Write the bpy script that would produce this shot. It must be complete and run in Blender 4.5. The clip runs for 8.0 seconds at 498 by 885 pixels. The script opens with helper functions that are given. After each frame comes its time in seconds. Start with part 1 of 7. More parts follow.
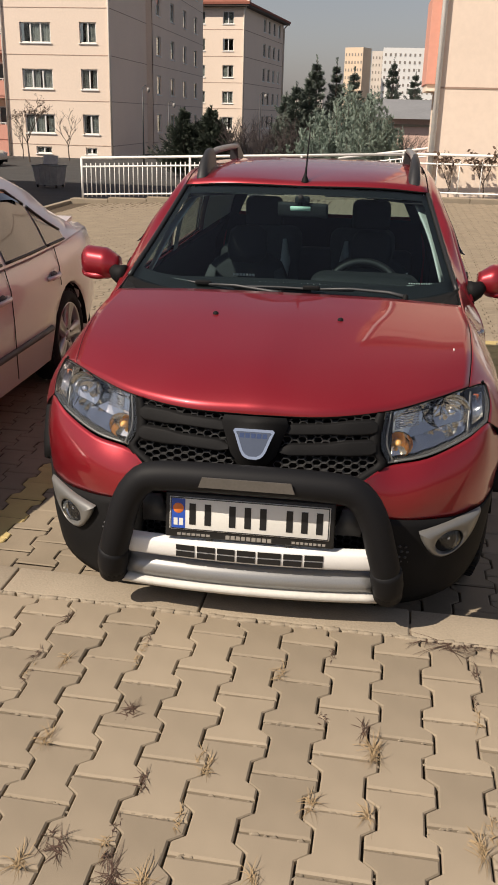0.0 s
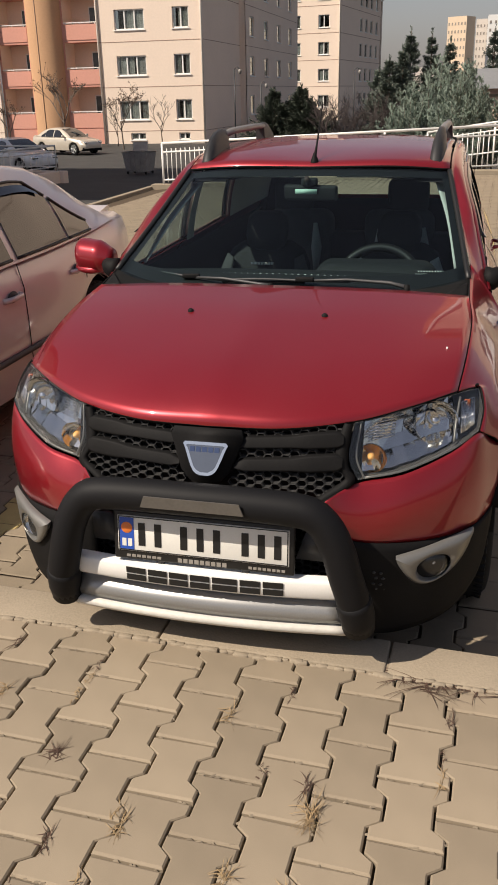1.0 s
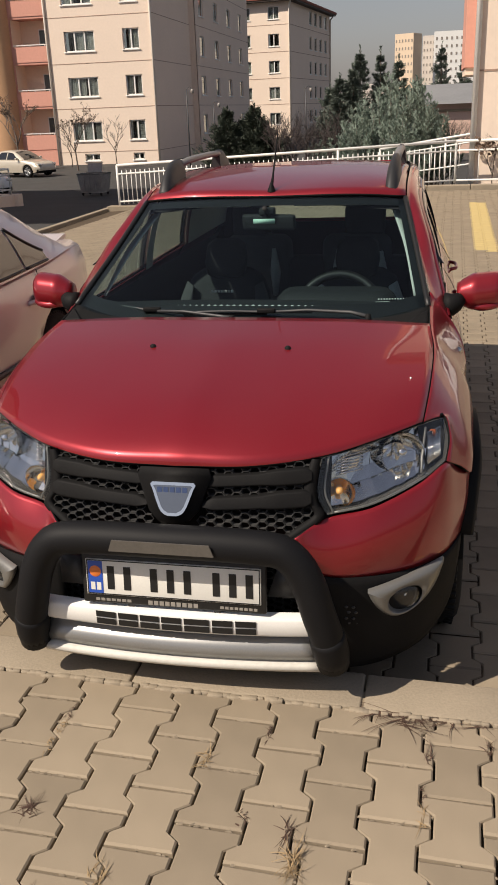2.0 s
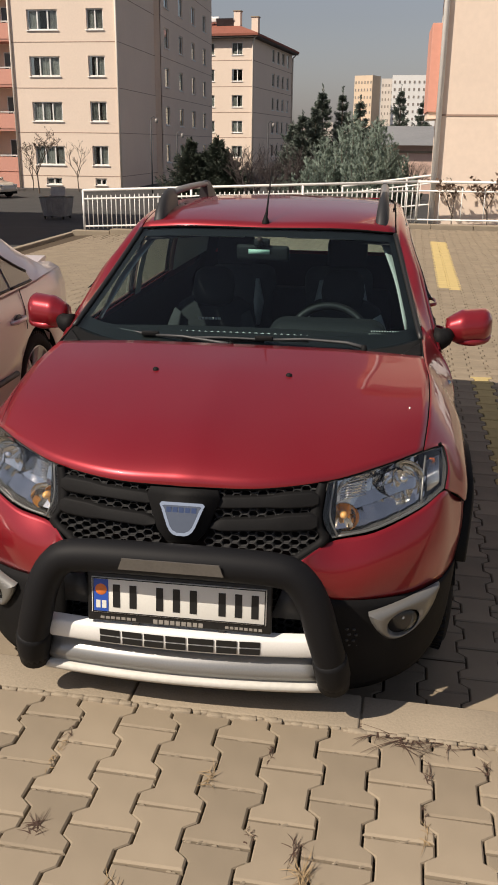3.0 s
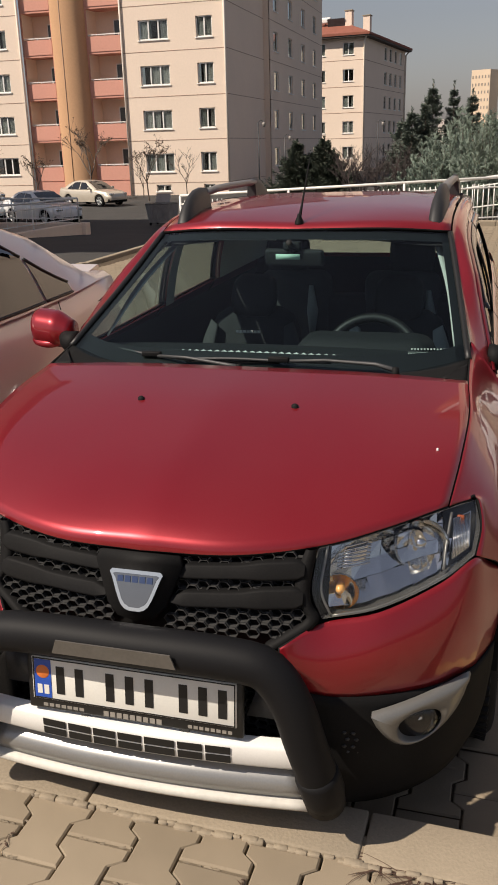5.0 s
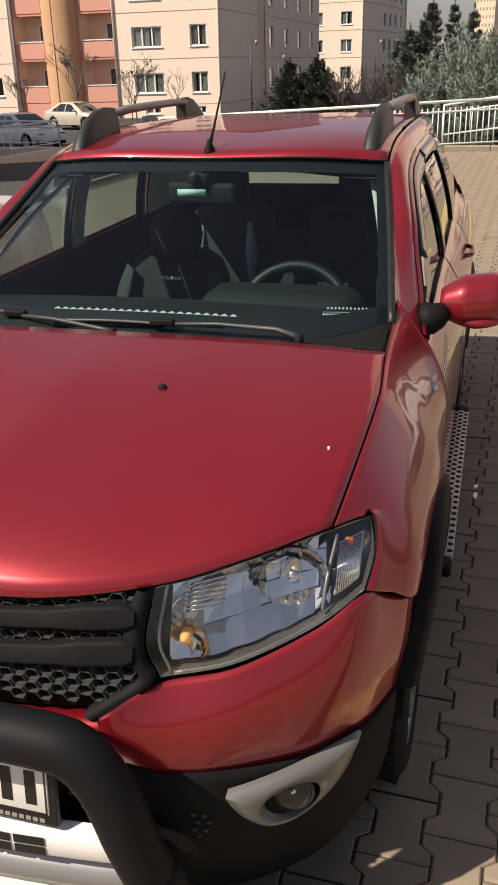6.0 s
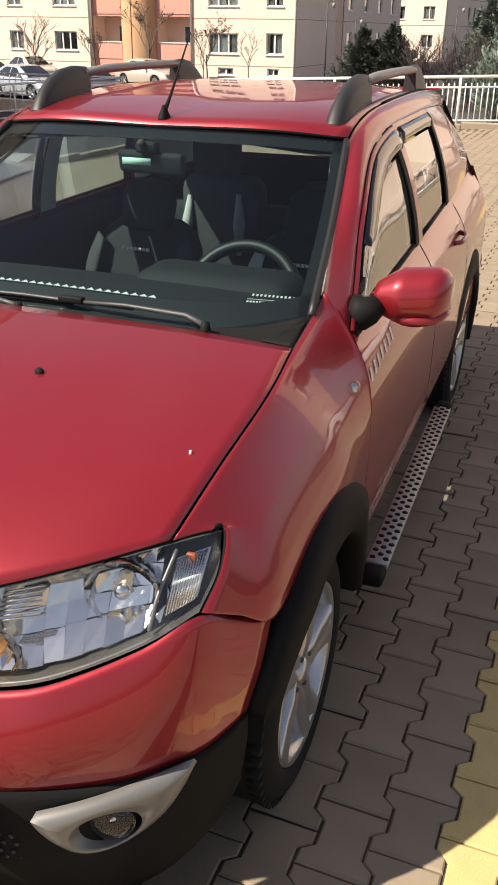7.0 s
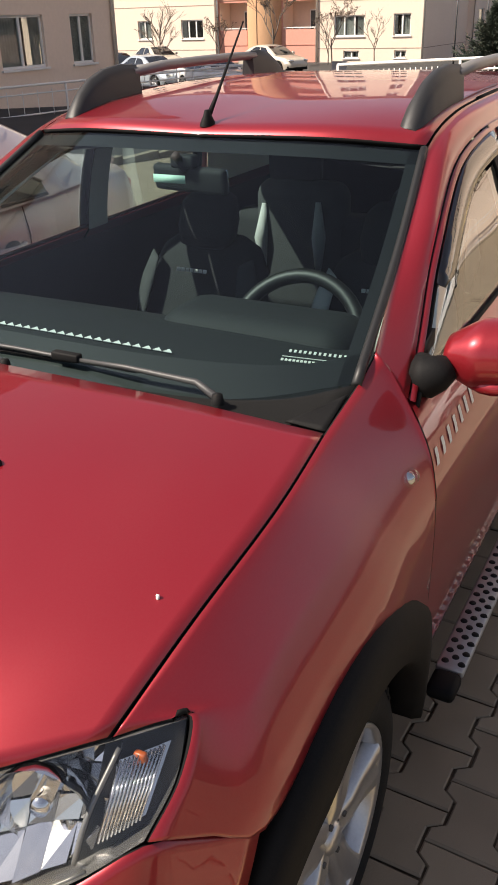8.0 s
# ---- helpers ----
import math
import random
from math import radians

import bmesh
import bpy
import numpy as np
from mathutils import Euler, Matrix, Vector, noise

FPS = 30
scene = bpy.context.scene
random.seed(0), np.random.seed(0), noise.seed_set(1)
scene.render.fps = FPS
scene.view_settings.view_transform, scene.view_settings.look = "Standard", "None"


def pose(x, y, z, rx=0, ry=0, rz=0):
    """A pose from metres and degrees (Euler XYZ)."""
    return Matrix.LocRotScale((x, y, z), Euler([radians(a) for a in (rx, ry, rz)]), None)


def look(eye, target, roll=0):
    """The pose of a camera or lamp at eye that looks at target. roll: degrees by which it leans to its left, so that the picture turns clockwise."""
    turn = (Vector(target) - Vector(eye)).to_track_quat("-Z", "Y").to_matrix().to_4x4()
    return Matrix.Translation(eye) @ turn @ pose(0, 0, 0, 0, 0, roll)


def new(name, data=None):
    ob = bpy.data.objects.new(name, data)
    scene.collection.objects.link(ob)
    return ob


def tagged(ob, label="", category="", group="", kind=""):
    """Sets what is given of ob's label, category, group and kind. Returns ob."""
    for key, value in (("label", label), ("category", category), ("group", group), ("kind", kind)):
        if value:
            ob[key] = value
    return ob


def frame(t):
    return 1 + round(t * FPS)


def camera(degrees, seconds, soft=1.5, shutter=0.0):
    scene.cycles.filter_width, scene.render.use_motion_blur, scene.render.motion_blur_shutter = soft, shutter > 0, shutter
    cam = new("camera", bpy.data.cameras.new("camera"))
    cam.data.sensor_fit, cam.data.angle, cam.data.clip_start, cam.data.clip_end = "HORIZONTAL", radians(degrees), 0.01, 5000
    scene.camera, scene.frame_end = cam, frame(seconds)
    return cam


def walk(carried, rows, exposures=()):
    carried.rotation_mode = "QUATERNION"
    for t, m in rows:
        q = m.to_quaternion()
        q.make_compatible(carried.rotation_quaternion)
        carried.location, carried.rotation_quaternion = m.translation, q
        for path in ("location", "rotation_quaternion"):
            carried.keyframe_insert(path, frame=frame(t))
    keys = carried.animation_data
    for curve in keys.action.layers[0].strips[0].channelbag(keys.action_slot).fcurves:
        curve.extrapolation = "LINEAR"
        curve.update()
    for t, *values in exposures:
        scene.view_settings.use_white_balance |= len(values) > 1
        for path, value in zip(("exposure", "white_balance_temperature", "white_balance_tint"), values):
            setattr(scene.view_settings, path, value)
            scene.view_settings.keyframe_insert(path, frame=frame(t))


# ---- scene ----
cam = camera(32.4, 8.0, 1.7)
# seconds; eye in metres; turn in degrees
ROWS = [
    (0, 0.3064, -2.5783, 1.7669, 69.096, -1.342, 7.708),
    (0.5, 0.4097, -2.3864, 1.7526, 67.767, -0.220, 11.219),
    (1, 0.6884, -2.2137, 1.7565, 67.896, 1.203, 13.879),
    (1.5, 0.7605, -2.1349, 1.7789, 68.487, 3.286, 15.674),
    (2, 0.6724, -2.1770, 1.8098, 68.860, 2.095, 10.934),
    (2.2, 0.6226, -2.2245, 1.8208, 69.346, 1.290, 9.245),
    (3.3, 0.5114, -2.2649, 1.8161, 71.008, -0.868, 8.836),
    (3.5, 0.5137, -2.2651, 1.8149, 71.184, -0.275, 9.966),
    (4, 0.5645, -2.1268, 1.7746, 71.050, 0.829, 13.769),
    (4.5, 0.7003, -1.8700, 1.7840, 71.374, 1.955, 16.644),
    (5, 0.7660, -1.6922, 1.7652, 70.988, 1.594, 15.588),
    (5.2, 0.7689, -1.5466, 1.7481, 70.128, 1.146, 14.589),
    (6.3, 1.0637, -1.0061, 1.7259, 65.249, 1.522, 16.919),
    (6.5, 1.1493, -0.9409, 1.7441, 64.741, 1.195, 19.101),
    (7, 1.2577, -0.8502, 1.7248, 64.301, -0.706, 20.366),
    (7.5, 1.2365, -0.5892, 1.7386, 64.460, -4.739, 21.411),
    (8, 1.2468, -0.3130, 1.7311, 63.467, 1.510, 28.080),
]
walk(cam, [(t, pose(*place)) for t, *place in ROWS],
     [(0.0, 0.32), (1.0, 0.30), (2.0, 0.24), (5.2, 0.22), (6.3, 0.66), (7.0, 0.98), (8.0, 0.92)])

# ---- world and sun ----
world = bpy.data.worlds.new("sky")
scene.world = world
world.use_nodes = True
wn = world.node_tree
sky = wn.nodes.new("ShaderNodeTexSky")
sky.sky_type, sky.sun_disc = "NISHITA", False
SUN_X, SUN_Y = 0.68, 0.60
SUN_EL = math.atan2(1.0, math.hypot(SUN_X, SUN_Y))
sky.sun_elevation = SUN_EL
sky.sun_rotation = math.atan2(-SUN_X, -SUN_Y)
sky.dust_density, sky.air_density, sky.ozone_density = 1.4, 1.6, 4.0
haze = wn.nodes.new("ShaderNodeHueSaturation")
haze.inputs["Saturation"].default_value = 0.5
wn.links.new(sky.outputs[0], haze.inputs["Color"])
tint = wn.nodes.new("ShaderNodeVectorMath")
tint.operation = "MULTIPLY"
tint.inputs[1].default_value = (1.03, 0.985, 1.08)
wn.links.new(haze.outputs[0], tint.inputs[0])
# haze that thickens towards the horizon all round
where, split, climb, veil = [wn.nodes.new(k) for k in ("ShaderNodeTexCoord", "ShaderNodeSeparateXYZ", "ShaderNodeMapRange", "ShaderNodeVectorMath")]
climb.inputs["From Min"].default_value, climb.inputs["From Max"].default_value = 0.0, 0.55
climb.inputs["To Min"].default_value, climb.inputs["To Max"].default_value = 1.02, 0.78
veil.operation = "SCALE"
wn.links.new(where.outputs["Generated"], split.inputs[0])
wn.links.new(split.outputs["Z"], climb.inputs["Value"])
wn.links.new(climb.outputs[0], veil.inputs["Scale"])
wn.links.new(tint.outputs[0], veil.inputs[0])
wn.links.new(veil.outputs[0], wn.nodes["Background"].inputs[0])
wn.nodes["Background"].inputs[1].default_value = 0.065
sun_data = bpy.data.lights.new("sun", "SUN")
sun_data.energy, sun_data.angle, sun_data.color = 4.9, radians(0.55), (1.0, 0.88, 0.74)
sun = new("sun", sun_data)
sun.matrix_world = look((-30 * SUN_X, -30 * SUN_Y, 30), (0, 0, 0))


# ---- materials ----
def mat(name, color, rough=0.6, metal=0.0, coat=0.0, var=0.12, scale=6.0, fine=60.0, bump=0.0, spec=0.5, rand=0.0, clear=0.0, rough_var=0.0):
    """A surface with colour variation at two scales, wear in its gloss and fine relief."""
    m = bpy.data.materials.new(name)
    m.use_nodes = True
    nt = m.node_tree
    b = nt.nodes["Principled BSDF"]
    b.inputs["Roughness"].default_value, b.inputs["Metallic"].default_value = rough, metal
    b.inputs["Coat Weight"].default_value, b.inputs["Coat Roughness"].default_value = coat, 0.03
    b.inputs["Specular IOR Level"].default_value = spec
    b.inputs["Transmission Weight"].default_value = clear
    tc = nt.nodes.new("ShaderNodeTexCoord")
    n1, n2 = nt.nodes.new("ShaderNodeTexNoise"), nt.nodes.new("ShaderNodeTexNoise")
    n1.inputs["Scale"].default_value, n2.inputs["Scale"].default_value = scale, fine
    n1.inputs["Detail"].default_value, n2.inputs["Detail"].default_value = 5, 4
    for n in (n1, n2):
        nt.links.new(tc.outputs["Object"], n.inputs["Vector"])
    add = nt.nodes.new("ShaderNodeMath")
    add.operation = "ADD"
    nt.links.new(n1.outputs["Fac"], add.inputs[0])
    nt.links.new(n2.outputs["Fac"], add.inputs[1])
    last = add
    if rand:
        info, mul = nt.nodes.new("ShaderNodeObjectInfo"), nt.nodes.new("ShaderNodeMath")
        mul.operation = "MULTIPLY_ADD"
        mul.inputs[1].default_value, = (rand,)
        nt.links.new(info.outputs["Random"], mul.inputs[0])
        nt.links.new(add.outputs[0], mul.inputs[2])
        last = mul
    ramp = nt.nodes.new("ShaderNodeMapRange")
    ramp.inputs["From Min"].default_value, ramp.inputs["From Max"].default_value = 0.6, 1.4 + rand
    ramp.inputs["To Min"].default_value, ramp.inputs["To Max"].default_value = 1 - var, 1 + var
    nt.links.new(last.outputs[0], ramp.inputs["Value"])
    mix = nt.nodes.new("ShaderNodeVectorMath")
    mix.operation = "SCALE"
    mix.inputs[0].default_value = color
    nt.links.new(ramp.outputs[0], mix.inputs["Scale"])
    nt.links.new(mix.outputs[0], b.inputs["Base Color"])
    if rough_var:
        rr = nt.nodes.new("ShaderNodeMapRange")
        rr.inputs["From Min"].default_value, rr.inputs["From Max"].default_value = 0.3, 0.7
        rr.inputs["To Min"].default_value, rr.inputs["To Max"].default_value = rough - rough_var, rough + rough_var
        nt.links.new(n1.outputs["Fac"], rr.inputs["Value"])
        nt.links.new(rr.outputs[0], b.inputs["Roughness"])
    if bump:
        bp = nt.nodes.new("ShaderNodeBump")
        bp.inputs["Strength"].default_value, bp.inputs["Distance"].default_value = bump, 0.004
        nt.links.new(n2.outputs["Fac"], bp.inputs["Height"])
        nt.links.new(bp.outputs[0], b.inputs["Normal"])
    return m


RED = mat("red_metallic_paint", (0.265, 0.008, 0.016), 0.36, 0.50, 0.86, 0.07, 2.0, 900.0)
RED.node_tree.nodes["Principled BSDF"].inputs["Coat Roughness"].default_value = 0.025


def dusty(m, amount, color, scale=3.0, stretch=(1.0, 1.0, 1.0)):
    """A thin uneven film of dust over a material, in patches and fine specks."""
    nt = m.node_tree
    out = next(n for n in nt.nodes if n.type == "OUTPUT_MATERIAL")
    base = out.inputs[0].links[0].from_socket
    tc, mp, big, fine = [nt.nodes.new(k) for k in ("ShaderNodeTexCoord", "ShaderNodeMapping", "ShaderNodeTexNoise", "ShaderNodeTexNoise")]
    mp.inputs["Scale"].default_value = stretch
    big.inputs["Scale"].default_value, big.inputs["Detail"].default_value = scale, 7
    fine.inputs["Scale"].default_value, fine.inputs["Detail"].default_value = 260, 2
    nt.links.new(tc.outputs["Object"], mp.inputs[0])
    nt.links.new(mp.outputs[0], big.inputs["Vector"])
    nt.links.new(tc.outputs["Object"], fine.inputs["Vector"])
    mul, ramp = nt.nodes.new("ShaderNodeMath"), nt.nodes.new("ShaderNodeMapRange")
    mul.operation = "MULTIPLY"
    nt.links.new(big.outputs["Fac"], mul.inputs[0])
    nt.links.new(fine.outputs["Fac"], mul.inputs[1])
    ramp.inputs["From Min"].default_value, ramp.inputs["From Max"].default_value = 0.15, 0.42
    ramp.inputs["To Min"].default_value, ramp.inputs["To Max"].default_value = 0.0, amount
    nt.links.new(mul.outputs[0], ramp.inputs["Value"])
    film, mix = nt.nodes.new("ShaderNodeBsdfDiffuse"), nt.nodes.new("ShaderNodeMixShader")
    film.inputs[0].default_value = (*color, 1)
    nt.links.new(ramp.outputs[0], mix.inputs[0])
    nt.links.new(base, mix.inputs[1])
    nt.links.new(film.outputs[0], mix.inputs[2])
    nt.links.new(mix.outputs[0], out.inputs[0])


dusty(RED, 0.014, (0.42, 0.36, 0.30), 2.6, (1.6, 0.7, 1.0))
SILVER_PAINT = mat("silver_rose_paint", (0.68, 0.60, 0.58), 0.4, 0.35, 0.8, 0.05, 2.0, 700.0)
BLACK = mat("black_textured_plastic", (0.0075, 0.0075, 0.008), 0.65, 0, 0, 0.2, 8, 400, 0.06, 0.12)
# near-black: shade of cavities put into colour, and some black plastic parts
DARK = mat("cavity_shade_and_trim", (0.006, 0.006, 0.006), 0.9, 0, 0, 0.12, 6, 60, 0, 0.2)
GREY_TRIM = mat("grey_plastic_trim", (0.045, 0.045, 0.046), 0.5, 0, 0, 0.15, 8, 250, 0.2)
SILVER = mat("satin_silver_plastic", (0.55, 0.55, 0.54), 0.35, 0.6, 0, 0.06, 10, 200)
CHROME = mat("chrome", (0.8, 0.8, 0.8), 0.08, 1.0, 0, 0.03)
ALLOY = mat("cast_alloy", (0.5, 0.5, 0.5), 0.32, 0.8, 0.2, 0.08, 12, 150)
RUBBER = mat("tyre_rubber", (0.010, 0.010, 0.010), 0.85, 0, 0, 0.25, 10, 120, 0.3, 0.25)
PAVER = mat("concrete_paver", (0.268, 0.219, 0.158), 0.85, 0, 0, 0.34, 4, 420, 0.10, 0.2, 0.5)
YELLOW_PAVER = mat("yellow_painted_paver", (0.48, 0.372, 0.165), 0.8, 0, 0, 0.25, 8, 200, 0.15, 0.2, 0.4)
KERB = mat("concrete_kerb", (0.288, 0.24, 0.178), 0.9, 0, 0, 0.15, 4, 120, 0.4, 0.2)
SAND = mat("joint_sand", (0.095, 0.073, 0.052), 0.95, 0, 0, 0.35, 25, 200, 0.8, 0.1)
dusty(BLACK, 0.016, (0.34, 0.30, 0.25), 5.0)
ASPHALT = mat("asphalt", (0.06, 0.058, 0.056), 0.9, 0, 0, 0.2, 0.8, 60, 0.4, 0.2)
STUCCO = mat("peach_stucco", (0.80, 0.665, 0.55), 0.9, 0, 0, 0.05, 0.35, 8, 0.2, 0.1)
PINK = mat("salmon_stucco", (0.64, 0.33, 0.26), 0.9, 0, 0, 0.06, 0.4, 8, 0.2, 0.1)
OCHRE = mat("ochre_stucco", (0.56, 0.34, 0.20), 0.9, 0, 0, 0.06, 0.4, 8, 0.2, 0.1)
EAVE = mat("brown_eave_boards", (0.05, 0.038, 0.03), 0.7, 0, 0, 0.2, 2, 12)
TILE = mat("roof_tiles", (0.25, 0.085, 0.055), 0.85, 0, 0, 0.2, 2, 12)
WHITE = mat("white_paint", (0.78, 0.77, 0.74), 0.5, 0, 0, 0.05)
WINDOW = mat("window_glass_dark", (0.05, 0.055, 0.06), 0.12, 0, 0, 0.4, 0.8, 2.0)


# ---- mesh helpers ----
def part(name, bm, material, parent=None, label="", smooth=True, keep=False):
    """Links a bmesh as one mesh object, under a thing or a part."""
    me = bpy.data.meshes.new(name)
    if not keep:
        bmesh.ops.recalc_face_normals(bm, faces=bm.faces)
    bm.to_mesh(me)
    bm.free()
    for p in me.polygons:
        p.use_smooth = smooth
    me.materials.append(material)
    ob = new(name, me)
    if parent is not None:
        ob.parent = parent
    if label:
        ob["label"] = label
    return ob


def thing(name, label, category, group="", at=None, kind=""):
    ob = new(name)
    if at is not None:
        ob.matrix_basis = at
    return tagged(ob, label, category, group, kind)


def box_bm(lo, hi, bevel=0.0, bm=None, seg=2):
    bm = bm or bmesh.new()
    made = bmesh.ops.create_cube(bm, size=1.0, matrix=Matrix.Translation((Vector(lo) + Vector(hi)) / 2) @ Matrix.Diagonal([b - a for a, b in zip(lo, hi)] + [1]))
    if bevel:
        edges = list({e for v in made["verts"] for e in v.link_edges})
        bmesh.ops.bevel(bm, geom=edges, offset=bevel, segments=seg, affect="EDGES", profile=0.5)
    return bm


def curve(pts, n):
    """n + 1 points of a smooth curve through pts, evenly spread by chord length."""
    pts = [Vector(p) for p in pts]
    if len(pts) == 2:
        return [pts[0].lerp(pts[1], i / n) for i in range(n + 1)]
    ext = [pts[0] * 2 - pts[1], *pts, pts[-1] * 2 - pts[-2]]
    fine = []
    for k in range(1, len(ext) - 2):
        a, b, c, d = ext[k - 1 : k + 3]
        for i in range(24):
            t = i / 24
            fine.append(0.5 * ((2 * b) + (c - a) * t + (2 * a - 5 * b + 4 * c - d) * t * t + (3 * b - a - 3 * c + d) * t**3))
    fine.append(pts[-1])
    length = [0.0]
    for a, b in zip(fine, fine[1:]):
        length.append(length[-1] + (b - a).length)
    out, k = [], 0
    for i in range(n + 1):
        want = length[-1] * i / n
        while k < len(fine) - 2 and length[k + 1] < want:
            k += 1
        span = max(length[k + 1] - length[k], 1e-9)
        out.append(fine[k].lerp(fine[k + 1], min(1, max(0, (want - length[k]) / span))))
    return out


def grid_bm(rows, bm=None, flip=False, thick=0.0):
    bm = bm or bmesh.new()
    vs = [[bm.verts.new(p) for p in r] for r in rows]
    faces = []
    for a, b in zip(vs, vs[1:]):
        for i in range(len(a) - 1):
            faces.append(bm.faces.new((a[i], a[i + 1], b[i + 1], b[i])))
    return bm


def coons(low, high, left, right, nu=16, nv=12, bulge=None):
    """A smooth sheet between four curves: low and high run along u, left and right from low to high."""
    c0, c1, d0, d1 = curve(low, nu), curve(high, nu), curve(left, nv), curve(right, nv)
    rows = []
    for j in range(nv + 1):
        v, row = j / nv, []
        for i in range(nu + 1):
            u = i / nu
            p = c0[i] * (1 - v) + c1[i] * v + d0[j] * (1 - u) + d1[j] * u
            p -= c0[0] * (1 - u) * (1 - v) + c0[-1] * u * (1 - v) + c1[0] * (1 - u) * v + c1[-1] * u * v
            if bulge is not None:
                p += Vector(bulge) * (16 * u * (1 - u) * v * (1 - v))
            row.append(p)
        rows.append(row)
    return rows


def mirror_rows(rows):
    return [[Vector((-p.x, p.y, p.z)) for p in r] for r in rows]


def sheet(name, rows, material, parent, label="", thick=0.012, both=False, bm=None):
    """A panel with thickness from a grid of points; both: joined with its mirror image across the car."""
    bm = grid_bm(rows)
    if both:
        grid_bm(mirror_rows(rows), bm)
        bmesh.ops.remove_doubles(bm, verts=bm.verts, dist=0.0004)
    if material is RED:
        # faces outward, seen from the car's long axis
        for f in bm.faces:
            c = f.calc_center_median()
            f.normal_update()
            if f.normal.dot(c - Vector((0, min(3.3, max(0.9, c.y)), 0.75))) < 0:
                f.normal_flip()
    ob = part(name, bm, material, parent, label, keep=material is RED)
    if thick:
        mod = ob.modifiers.new("thickness", "SOLIDIFY")
        mod.thickness, mod.offset = thick, 0
        if material is RED:
            ob.data.materials.append(DARK)
            mod.offset, mod.material_offset, mod.material_offset_rim = -1, 1, 1
    return ob


def tube_bm(pts, radius, seg=10, bm=None, caps=True, n=0, squash=1.0):
    """A tube along pts; radius is a number or one for each point."""
    bm = bm or bmesh.new()
    if n:
        if isinstance(radius, (list, tuple)):
            spots = [i * n / (len(radius) - 1) for i in range(len(radius))]
            radius = [float(np.interp(i, spots, radius)) for i in range(n + 1)]
        pts = curve(pts, n)
    pts = [Vector(p) for p in pts]
    rings, up = [], Vector((0, 0, 1))
    for i, p in enumerate(pts):
        d = (pts[min(i + 1, len(pts) - 1)] - pts[max(i - 1, 0)]).normalized()
        if i == 0:
            s = d.cross(up if abs(d.z) < 0.95 else Vector((0, 1, 0))).normalized()
        else:
            s = (s - d * s.dot(d)).normalized()
        u = s.cross(d)
        r = radius[i] if isinstance(radius, (list, tuple)) else radius
        rings.append([bm.verts.new(p + s * (r * math.cos(a)) + u * (r * squash * math.sin(a))) for a in [2 * math.pi * k / seg for k in range(seg)]])
    for a, b in zip(rings, rings[1:]):
        for k in range(seg):
            bm.faces.new((a[k], a[(k + 1) % seg], b[(k + 1) % seg], b[k]))
    if caps:
        bm.faces.new(rings[0][::-1])
        bm.faces.new(rings[-1])
    return bm


def lathe_bm(profile, seg=32, bm=None, m=None):
    """Turns (radius, height) pairs round the z axis."""
    bm = bm or bmesh.new()
    m = m or Matrix()
    rings = [[bm.verts.new(m @ Vector((r * math.cos(a), r * math.sin(a), h))) for a in [2 * math.pi * k / seg for k in range(seg)]] for r, h in profile]
    for a, b in zip(rings, rings[1:]):
        for k in range(seg):
            bm.faces.new((a[k], a[(k + 1) % seg], b[(k + 1) % seg], b[k]))
    return bm


def prism_bm(outline, depth, m=None, bm=None):
    """An outline of (x, y) pairs, pushed out along z by depth."""
    bm = bm or bmesh.new()
    m = m or Matrix()
    lo = [bm.verts.new(m @ Vector((x, y, 0))) for x, y in outline]
    hi = [bm.verts.new(m @ Vector((x, y, depth))) for x, y in outline]
    bm.faces.new(lo[::-1])
    bm.faces.new(hi)
    for i in range(len(lo)):
        j = (i + 1) % len(lo)
        bm.faces.new((lo[i], lo[j], hi[j], hi[i]))
    return bm

